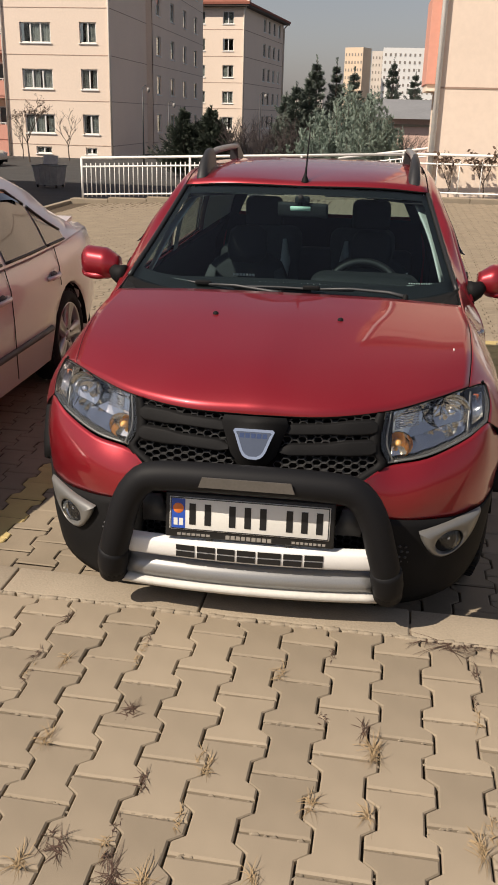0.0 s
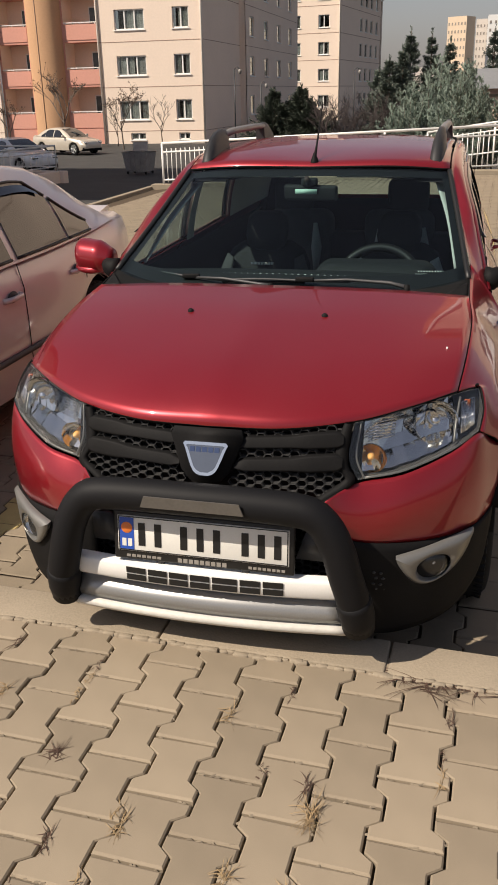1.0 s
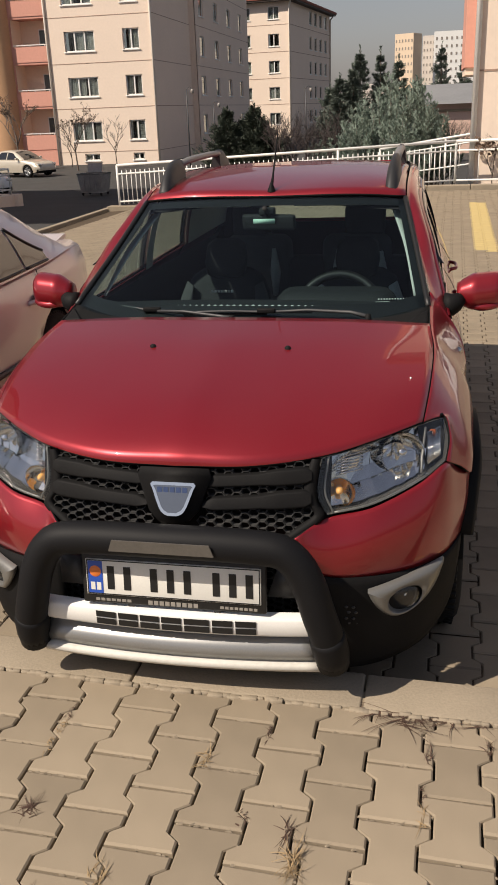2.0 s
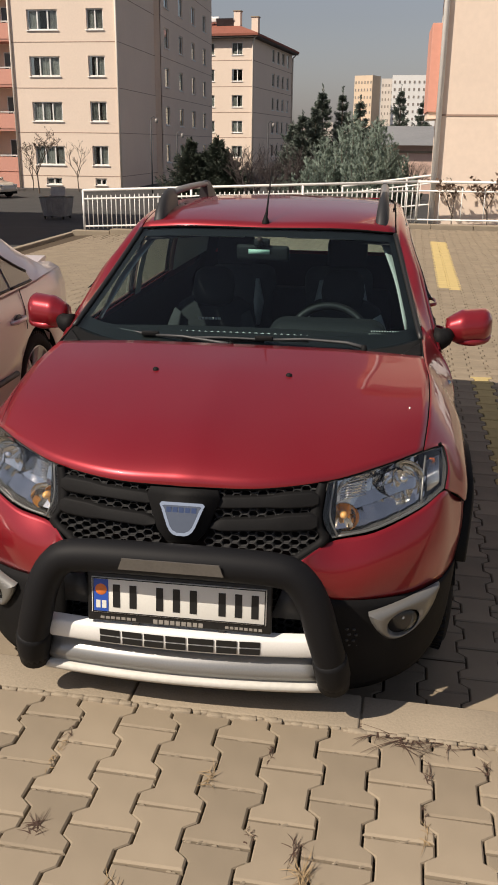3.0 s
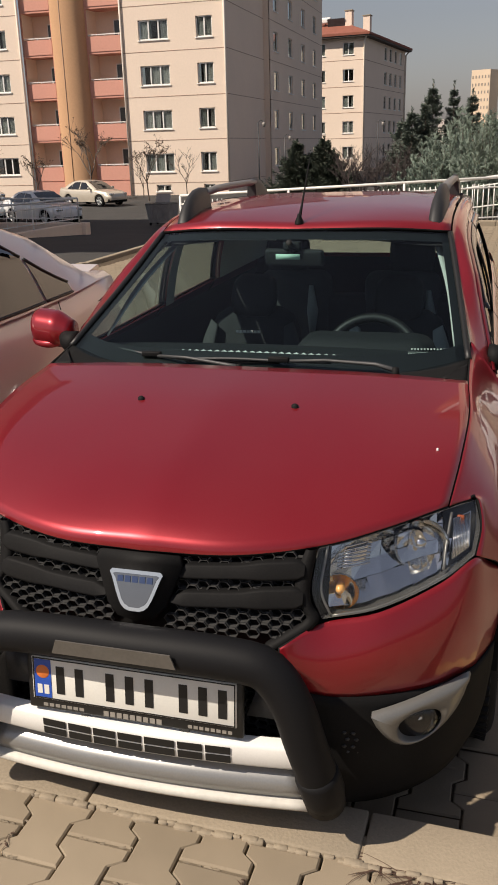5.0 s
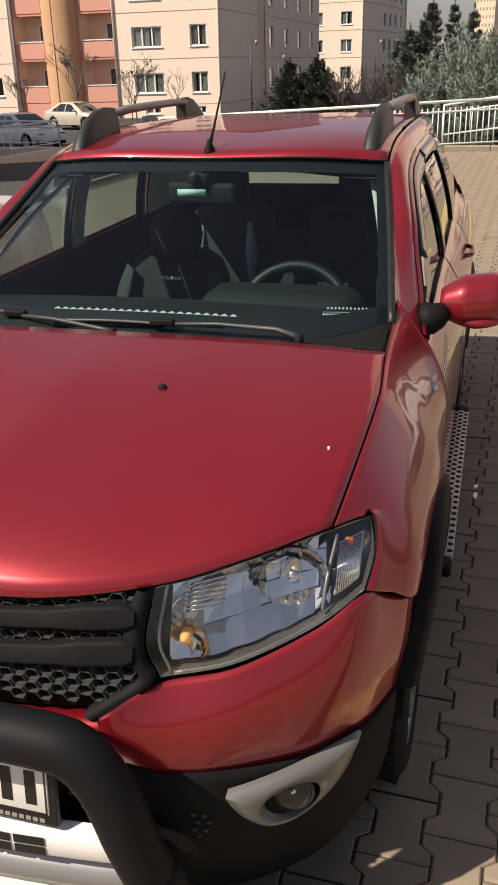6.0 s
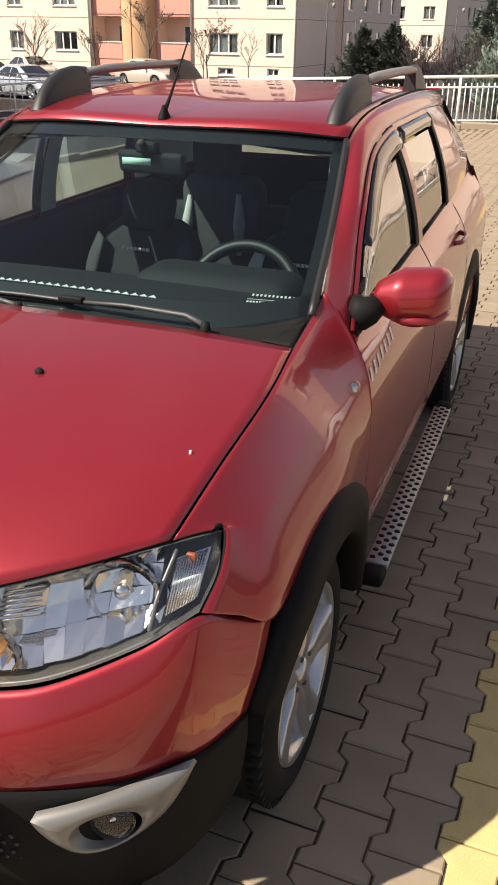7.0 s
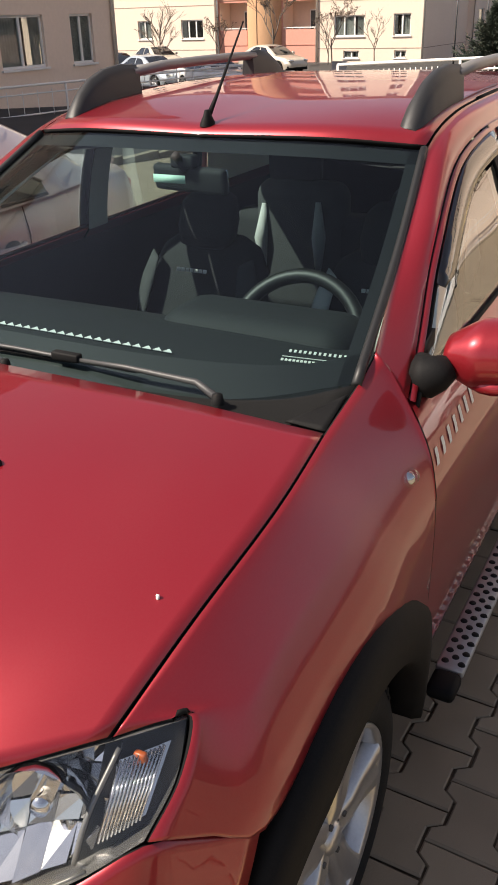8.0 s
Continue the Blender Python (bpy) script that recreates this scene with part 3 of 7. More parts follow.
def block_a():
    """The long apartment block with salmon balconies either side of an ochre stair tower."""
    b = thing("apartment_building", "peach apartment block with salmon balconies and ochre stair tower", "building")
    base, top, y, step = -1.25, 16.4, 57.0, 2.80
    rows = [0.30 + step * k for k in range(6)]
    # right wing, x from -24.3 to -16.88
    wins = []
    for z in rows:
        wins += [(-23.07 + 24.30, z - base, 2.10, 1.22, 3), (-19.02 + 24.30, z - base, 1.13, 1.25, 2)]
    wins += [(1.9, 0.25, 1.1, 0.45, 2), (5.4, 0.25, 0.8, 0.45, 2)]
    m = add_wall("wall", b, (-24.30, y, base), (1, 0, 0), (0, -1, 0), 7.32, top - base, wins, STUCCO, 1)
    for k in range(6):
        bar_on(b, "string_course", m, (0, -0.44 + step * k + 1.25, -0.01), (7.32, -0.40 + step * k + 1.25, 0.012), JOINT)
    # side wall in shade, plain strip then wing with windows
    add_wall("wall", b, (-16.98, y, base), (0, 1, 0), (1, 0, 0), 9.7, top - base, [], STUCCO, 30)
    wins = [(x, z - base, 1.5, 1.4, 1) for z in rows for x in (1.4, 6.4, 11.4, 16.4)]
    m2 = add_wall("wall", b, (-16.55, y + 9.7, base), (0, 1, 0), (1, 0, 0), 20.8, top - base, wins, STUCCO, 40)
    bar_on(b, "wall_return", plane_m((-16.98, y + 9.7, base), (1, 0, 0), (0, -1, 0)), (0, 0, -0.2), (0.43, top - base, 0), STUCCO)
    ms = plane_m((-16.98, y, base), (0, 1, 0), (1, 0, 0))
    for k in range(6):
        bar_on(b, "string_course", ms, (0, 0.81 + step * k, -0.01), (9.7, 0.85 + step * k, 0.012), JOINT)
        bar_on(b, "string_course", m2, (0, 0.81 + step * k, -0.01), (20.8, 0.85 + step * k, 0.012), JOINT)
    # balcony bays and stair tower
    for x0, x1 in ((-27.02, -24.30), (-31.9, -29.5)):
        mb = plane_m((x0, y + 0.25, base), (1, 0, 0), (0, -1, 0))
        w = x1 - x0
        bar_on(b, "bay_back", mb, (0, 0, -1.75), (w, top - base, -1.55), STUCCO)
        for xx in (0, w - 0.12):
            bar_on(b, "bay_side", mb, (xx, 0, -1.55), (xx + 0.12, top - base, -0.06), STUCCO)
            bar_on(b, "bay_edge", mb, (xx, 0, -0.06), (xx + 0.12, top - base, 0.0), PINK)
        bar_on(b, "bay_foot", mb, (0.12, 0, -0.1), (w - 0.12, 1.0, 0), PINK)
        for k in range(6):
            bal = new("balcony")
            bal.parent = b
            z = 0.35 + step * k + 0.72
            bar_on(bal, "slab", mb, (0.12, z - 0.15, -1.55), (w - 0.12, z, -0.02), PINK)
            bar_on(bal, "parapet", mb, (0.12, z, -0.12), (w - 0.12, z + 0.95, 0.02), PINK)
            bar_on(bal, "handrail", mb, (0.14, z + 1.03, -0.08), (w - 0.14, z + 1.09, -0.02), WHITE)
            for xx in (0.3, w / 2, w - 0.3):
                bar_on(bal, "post", mb, (xx - 0.02, z + 0.95, -0.07), (xx + 0.02, z + 1.03, -0.03), WHITE)
            bar_on(bal, "door", mb, (w * 0.55, z, -1.56), (w * 0.55 + 0.85, z + 2.05, -1.50), WINDOW)
            bar_on(bal, "door_frame", mb, (w * 0.55 - 0.08, z, -1.565), (w * 0.55 + 0.93, z + 2.13, -1.52), WHITE)
    bm = bmesh.new()
    rows_c = []
    for z in (base, top):
        rows_c.append([Vector((-28.26 + 1.26 * math.cos(a), y + 0.3 - 0.95 * math.sin(a), z)) for a in [math.pi * k / 18 for k in range(19)]])
    grid_bm(rows_c, bm)
    part("stair_tower", bm, OCHRE, b)
    part("tower_joint", tube_bm([(-28.42, y - 0.645, base), (-28.42, y - 0.645, top)], 0.03, 6), JOINT, b, "dark vertical joint")
    # left wing
    wins = []
    for z in rows:
        wins += [(-34.80 + 46.0, z - base, 1.8, 1.2, 3), (-38.5 + 46.0, z - base, 1.15, 1.2, 2), (-43.0 + 46, z - base, 1.8, 1.2, 3)]
    m = add_wall("wall", b, (-46.0, y, base), (1, 0, 0), (0, -1, 0), 14.1, top - base, wins, STUCCO, 80)
    for k in range(6):
        bar_on(b, "string_course", m, (0, 0.81 + step * k, -0.01), (14.1, 0.85 + step * k, 0.012), JOINT)
    for x in (-24.28, -31.92, -17.03):
        part("downpipe", tube_bm([(x, y - 0.08, base), (x, y - 0.08, top)], 0.075, 8), PIPE, b)
    part("roof_slab", box_bm((-47, y - 0.5, top), (-16.2, y + 31, top + 0.4)), TILE, b, smooth=False)
    return b


def block_b():
    b = thing("apartment_building", "peach apartment block with red tiled hip roof and chimneys", "building")
    rot = pose(-14.90, 104, 0, 0, 0, -6.9)
    base, eave, step = -2.5, 13.5, 2.80
    rows = [0.2 + step * k for k in range(5)]
    wins = [(x, z - base, w, 1.3, n) for z in rows for x, w, n in ((9.9, 1.3, 2), (6.5, 1.3, 2), (2.6, 1.3, 2))]
    o = rot @ Vector((-12.4, 0, base))
    u, n = rot.to_3x3() @ Vector((1, 0, 0)), rot.to_3x3() @ Vector((0, -1, 0))
    m = add_wall("wall", b, o, u, n, 12.4, eave - base, wins, STUCCO, 200)
    n2 = rot.to_3x3() @ Vector((0, 1, 0))
    wins = [(x, z - base, 1.3, 1.5, 1) for z in rows for x in (9.4, 12.0, 14.7, 17.5)]
    m2 = add_wall("wall", b, rot @ Vector((0, 0, base)), n2, u, 20.5, eave - base, wins, STUCCO, 240)
    for k in range(4):
        bar_on(b, "string_course", m, (0, 4.9 + step * k, -0.01), (12.4, 4.96 + step * k, 0.014), JOINT)
        bar_on(b, "string_course", m2, (0, 4.9 + step * k, -0.01), (20.5, 4.96 + step * k, 0.014), JOINT)
    bm = bmesh.new()
    lo = [(-13.2, -0.8), (0.8, -0.8), (0.8, 21.3), (-13.2, 21.3)]
    hi = [(-6.5, 6.0), (-5.9, 6.0), (-5.9, 14.5), (-6.5, 14.5)]
    vl = [bm.verts.new(rot @ Vector((x, y, eave + 0.1))) for x, y in lo]
    vm = [bm.verts.new(rot @ Vector((x, y, eave - 0.15))) for x, y in lo]
    vh = [bm.verts.new(rot @ Vector((x, y, eave + 2.6))) for x, y in hi]
    for i in range(4):
        j = (i + 1) % 4
        bm.faces.new((vl[i], vl[j], vh[j], vh[i]))
        bm.faces.new((vm[i], vm[j], vl[j], vl[i]))
    bm.faces.new(vh)
    bm.faces.new(vm)
    part("roof", bm, TILE, b, smooth=False)
    part("eave", box_bm((-13.1, -0.72, -0.34), (0.72, 21.2, -0.16), 0.02), EAVE, b, "dark brown eave", False).matrix_basis = rot @ Matrix.Translation((0, 0, eave))
    heater = part("solar_heater", box_bm((-0.7, -0.35, 0.9), (0.7, 0.35, 1.55), 0.15, None, 3), WHITE, b, "white rooftop water tank")
    heater.matrix_basis = rot @ Matrix.Translation((-5.4, 2.6, eave + 0.7))
    part("heater_panel", box_bm((-0.2, -0.06, -0.4), (1.9, 0.06, 1.1), 0.02), WINDOW, heater, "dark tilted solar panel", False).matrix_basis = pose(0.6, -0.2, 0.3, 25, 0, 0)
    part("heater_stand", tube_bm([(0, 0, -0.8), (0, 0, 1.0)], 0.06, 6), GREY_TRIM, heater)
    for x, y, tall in ((-2.5, 2.5, 0.3), (-0.5, 3.0, -0.3)):
        ch = part("chimney", box_bm((-0.40, -0.40, -tall), (0.40, 0.40, 2.6), 0.03), STUCCO, b, smooth=False)
        ch.matrix_basis = rot @ Matrix.Translation((x, y, eave - 0.2 + tall))
        part("chimney_cap", box_bm((-0.47, -0.47, 2.6), (0.47, 0.47, 2.72), 0.02), KERB, ch, smooth=False)
    part("downpipe", tube_bm([rot @ Vector((0.05, -0.1, base)), rot @ Vector((0.05, -0.1, eave - 0.8)), rot @ Vector((0.5, -0.6, eave))], 0.1, 6), PIPE, b)
    part("downpipe", tube_bm([rot @ Vector((0.1, 20.5, base)), rot @ Vector((0.1, 20.5, eave - 0.8)), rot @ Vector((0.7, 21.0, eave))], 0.1, 6), PIPE, b)
    return b


def block_c():
    """The block close behind the railing, seen at its corner."""
    b = thing("apartment_building", "sunlit peach end wall of a block with white downpipe", "building")
    y, base, top = 19.05, -1.5, 15.0
    m = add_wall("wall", b, (1.78, y, base), (1, 0, 0), (0, -1, 0), 10.52, top - base, [(x, 2.6 + 2.8 * k, 1.6, 1.3, 2) for k in range(4) for x in (7.0,)], STUCCO, 300)
    add_wall("wall", b, (12.30, y, base), (0, 1, 0), (1, 0, 0), 12.0, top - base, [], STUCCO, 340)
    add_wall("wall", b, (1.78, y + 2.6, base), (0, -1, 0), (-1, 0, 0), 2.6, top - base, [], STUCCO, 330)
    add_wall("wall", b, (5.40, y + 12, base), (0, -1, 0), (-1, 0, 0), 9.4, top - base, [], STUCCO, 335)
    part("wall", box_bm((1.80, y + 2.4, base), (5.42, y + 2.6, top)), STUCCO, b, smooth=False)
    for k in range(5):
        bar_on(b, "string_course", m, (0, 3.94 + 2.8 * k, -0.01), (10.5, 3.98 + 2.8 * k, 0.012), JOINT)
    bar_on(b, "plinth", m, (0.0, 0, 0.003), (10.4, 1.5, 0.05), STUCCO)
    part("downpipe", tube_bm([(1.72, y - 0.07, base + 1.2), (1.72, y - 0.07, top)], 0.065, 10), WHITE, b, "white rain pipe")
    # salmon balcony stack on the far side
    for k in range(5):
        bal = new("balcony")
        bal.parent = b
        z = 2.55 + 2.8 * k
        part("parapet", box_bm((1.48, y + 0.7, z), (1.78, y + 2.55, z + 1.9), 0.01), PINK, bal, smooth=False)
        part("slab", box_bm((1.51, y + 0.75, z - 0.15), (1.78, y + 2.5, z)), STUCCO, bal, smooth=False)
    part("roof_slab", box_bm((1.7, y - 0.4, top), (5.2, y + 2.8, top + 0.4)), TILE, b, smooth=False)
    part("roof_slab", box_bm((5.2, y - 0.4, top), (12.7, y + 12.4, top + 0.4)), TILE, b, smooth=False)
    return b


def block_d():
    """The shaded block beside the road."""
    b = thing("apartment_building", "shaded grey-pink block with white windows beside the road", "building")
    base, top = -0.9, 14.5
    wins = [(x, z, w, 1.45, n) for z in (1.35, 4.15, 6.95, 9.75) for x, w, n in ((1.5, 2.0, 2), (5.5, 1.2, 2), (9.0, 2.0, 3), (12.4, 2.0, 2), (15.7, 1.15, 2))]
    add_wall("wall", b, (-18.0, 8.0, base), (0, 1, 0), (1, 0, 0), 18.0, top - base, wins, STUCCO, 400)
    add_wall("wall", b, (-18.0, 26.0, base), (-1, 0, 0), (0, 1, 0), 12.0, top - base, [], STUCCO, 440)
    add_wall("wall", b, (-30.0, 8.0, base), (1, 0, 0), (0, -1, 0), 12.0, top - base, [], STUCCO, 450)
    part("downpipe", tube_bm([(-17.92, 25.9, base), (-17.92, 25.9, top)], 0.07, 8), PIPE, b)
    part("roof_slab", box_bm((-30.5, 7.5, top), (-17.5, 26.5, top + 0.4)), TILE, b, smooth=False)
    return b


def far_tower(x0, x1, y, z1, depth, nx, nz, label, mt, turn=0.0):
    b = thing("tower_block", label, "building", at=Matrix.Translation((x0, y, 0)) @ pose(0, 0, 0, 0, 0, turn) @ Matrix.Translation((-x0, -y, 0)))
    part("wall", box_bm((x0, y, -5), (x1, y + depth, z1)), mt, b, smooth=False)
    bm = bmesh.new()
    w = (x1 - x0) / nx
    for i in range(nx):
        for k in range(nz):
            zz = z1 - 2.2 - k * 3.0
            box_bm((x0 + w * (i + 0.32), y - 0.1, zz - 1.1), (x0 + w * (i + 0.68), y + 0.05, zz), 0, bm)
    tagged(part("windows", bm, FAR_WINDOW, b, smooth=False), kind="stuff")
    return b


block_a(), block_b(), block_c(), block_d()
# clear far panes lightened, the haze between put into their colour
FAR_WINDOW = mat("haze_paled_glass", (0.26, 0.23, 0.20), 0.4, 0, 0, 0.3, 0.8, 2.0)
TAN = mat("tan_concrete", (0.66, 0.52, 0.38), 0.9, 0, 0, 0.05, 0.05, 0.5)
PALE = mat("pale_concrete", (0.62, 0.56, 0.50), 0.9, 0, 0, 0.05, 0.05, 0.5)
far_tower(-13.4, -4.9, 400, 29.6, 8, 6, 12, "distant beige tower block with small windows", TAN, -25)
far_tower(-2.0, 3.5, 420, 29.8, 10, 4, 12, "distant beige tower block in haze", PALE)
far_tower(2.8, 32.0, 405, 30.2, 14, 14, 12, "distant broad white apartment tower", WHITE)
for k, (x, w, z) in enumerate(((-62, 10, 15), (-48, 8, 18), (-36, 9, 16), (-26, 7, 19))):
    far_tower(x, x + w, 700 + 20 * k, z, 10, 4, 6, "faint distant apartment towers on the skyline", PALE)
low = thing("low_building", "low salmon annex with grey sheet roof behind the trees", "building")
part("wall", box_bm((0.2, 58, -2.5), (24, 70, 1.78)), mat("pale_pink_render", (0.66, 0.47, 0.39), 0.9, 0, 0, 0.06, 0.4, 8, 0.2, 0.1), low, smooth=False)
part("roof", prism_bm([(57.4, 1.78), (70.6, 1.78), (64, 3.07)], 24.6, Matrix(((0, 0, 1, -0.2), (1, 0, 0, 0), (0, 1, 0, 0), (0, 0, 0, 1)))), mat("grey_sheet_roof", (0.25, 0.25, 0.25), 0.6, 0.2, 0, 0.15, 0.5, 6), low, smooth=False)
part("cornice", box_bm((0.1, 57.9, 1.3), (24.1, 58.0, 1.45)), KERB, low, smooth=False)
# ---- the red car: x across, y from nose to tail, z up ----
def bumper_y(x, z=0.6):
    """Depth of the bumper's face at a distance x from the car's middle."""
    x = abs(x)
    e = max(0.0, x - 0.383)
    return -0.05 + 0.28 * min(x, 0.383) ** 2 + 0.05 * e + 1.48 * e * e + 0.35 * max(0.0, 0.40 - z)


def grille_y(x, z):
    return -0.012 + 0.32 * x * x + (z - 0.80) * 0.34


def sided(rows, s):
    return rows if s > 0 else mirror_rows(rows)


def pt(p, s):
    return Vector((p[0] * s, p[1], p[2]))


DROP = [(0.0, 0.0), (0.02, 0.018), (0.046, 0.039), (0.075, 0.061), (0.10, 0.079), (0.13, 0.099), (0.16, 0.117), (0.20, 0.134), (0.24, 0.144), (0.276, 0.150), (0.35, 0.153), (0.42, 0.154), (0.586, 0.152), (0.70, 0.144), (0.78, 0.122), (0.84, 0.092), (0.90, 0.060)]


WING = [(0.0, 0.0), (0.010, 0.012), (0.03, 0.029), (0.06, 0.052), (0.10, 0.081), (0.14, 0.107), (0.18, 0.128), (0.22, 0.142), (0.28, 0.151), (0.35, 0.154), (0.42, 0.155), (0.90, 0.152)]


def from_table(table, d):
    d = min(0.899, max(0.0, d))
    for (a, p), (b, q) in zip(table, table[1:]):
        if d <= b:
            return p + (q - p) * (d - a) / (b - a)


def swell(d, rear=1.0):
    """How far the body's side stands out at a depth d below the bonnet line; rear: 0 at the front wing, 1 at the doors."""
    return from_table(DROP, d) * rear + from_table(WING, d) * (1 - rear)


def side_x(y, z):
    """Outer face of the doors and the rear quarter."""
    return 0.709 + swell(1.136 - z) - 0.014 * max(0.0, y - 2.7) ** 2


# drip line between roof and side, and the gap round the doors
DRIP = [(0.707, 1.190, 1.136), (0.671, 1.38, 1.222), (0.635, 1.58, 1.317), (0.613, 1.70, 1.378), (0.601, 1.80, 1.434), (0.598, 1.95, 1.476), (0.600, 2.2, 1.501), (0.598, 2.8, 1.510), (0.56, 3.5, 1.482), (0.52, 3.80, 1.442)]
GAP = [(0.779, 1.190, 1.046), (0.748, 1.34, 1.145), (0.722, 1.46, 1.225), (0.703, 1.57, 1.290), (0.683, 1.68, 1.338), (0.665, 1.79, 1.380), (0.654, 1.90, 1.410), (0.650, 2.03, 1.432), (0.648, 2.2, 1.446), (0.645, 2.8, 1.452), (0.62, 3.4, 1.425), (0.585, 3.75, 1.38)]


def on_line(pts, y):
    c = [Vector(p) for p in pts]
    for a, b in zip(c, c[1:]):
        if y <= b.y:
            return a.lerp(b, max(0.0, (y - a.y) / (b.y - a.y)))
    return c[-1]


def bar_run(bm, boxes, m, depth=0.0015):
    """Plain upright bars in place of letters: (x, z, width, height) each, in the plane of m."""
    for x, z, w, h in boxes:
        prism_bm([(x, z), (x + w, z), (x + w, z + h), (x, z + h)], depth, m, bm)
    return bm


FRONT = pose(0, 0, 0, 90, 0, 0)  # x stays, plane y becomes z, out of the plane is -y


def wheel(parent, x, y, s):
    """A tyre on a five-spoke alloy rim, its face turned outward."""
    hub = pose(x * s, y, 0.316, 0, 90 * s, 0)
    w = new("wheel")
    w.parent = parent
    w.matrix_basis = hub
    tyre = lathe_bm([(0.215, -0.20), (0.28, -0.205), (0.306, -0.19), (0.316, -0.16), (0.316, -0.05), (0.308, -0.02), (0.285, 0.0), (0.262, 0.006), (0.232, -0.002), (0.222, -0.02)], 48)
    for k in range(56):  # tread blocks at the shoulder
        a = 2 * math.pi * k / 56
        box = box_bm((-0.008, -0.011, -0.02), (0.008, 0.011, 0.02))
        bmesh.ops.transform(box, matrix=pose(0, 0, 0, 0, 0, math.degrees(a)) @ pose(0.309, 0, -0.035, 0, 12, 8), verts=box.verts)
        me = bpy.data.meshes.new("tmp")
        box.to_mesh(me)
        tyre.from_mesh(me)
        bpy.data.meshes.remove(me)
        box.free()
    part("tyre", tyre, RUBBER, w)
    rim = lathe_bm([(0.20, -0.17), (0.204, -0.05), (0.212, -0.010), (0.223, -0.001), (0.227, -0.010), (0.226, -0.17)], 48)
    part("rim", rim, ALLOY, w)
    part("brake_disc", lathe_bm([(0.0, -0.10), (0.13, -0.10), (0.14, -0.11), (0.0, -0.115)], 32), GREY_TRIM, w)
    part("backing", lathe_bm([(0.0, -0.13), (0.198, -0.13)], 32), DARK, w)
    for k in range(5):
        a = 360 / 5 * k + 18
        bm = bmesh.new()
        rows = []
        for r, half, h in ((0.03, 0.036, -0.022), (0.08, 0.035, -0.014), (0.13, 0.042, -0.014), (0.17, 0.050, -0.010), (0.214, 0.064, -0.006)):
            rows.append([(r, -half, h - 0.03), (r, -half, h), (r, -half * 0.35, h + 0.004), (r, 0, h - 0.006), (r, half * 0.35, h + 0.004), (r, half, h), (r, half, h - 0.03)])
        grid_bm([[Vector(p) for p in r] for r in rows], bm)
        bmesh.ops.transform(bm, matrix=pose(0, 0, 0, 0, 0, a), verts=bm.verts)
        part("spoke", bm, ALLOY, w)
    part("hub_cap", lathe_bm([(0.0, -0.008), (0.024, -0.009), (0.033, -0.016), (0.036, -0.04)], 24), ALLOY, w)
    for k in range(4):
        a = math.radians(90 * k + 20)
        part("wheel_bolt", lathe_bm([(0, -0.012), (0.006, -0.012), (0.008, -0.03)], 8, None, Matrix.Translation((0.052 * math.cos(a), 0.052 * math.sin(a), 0))), GREY_TRIM, w)
    return w


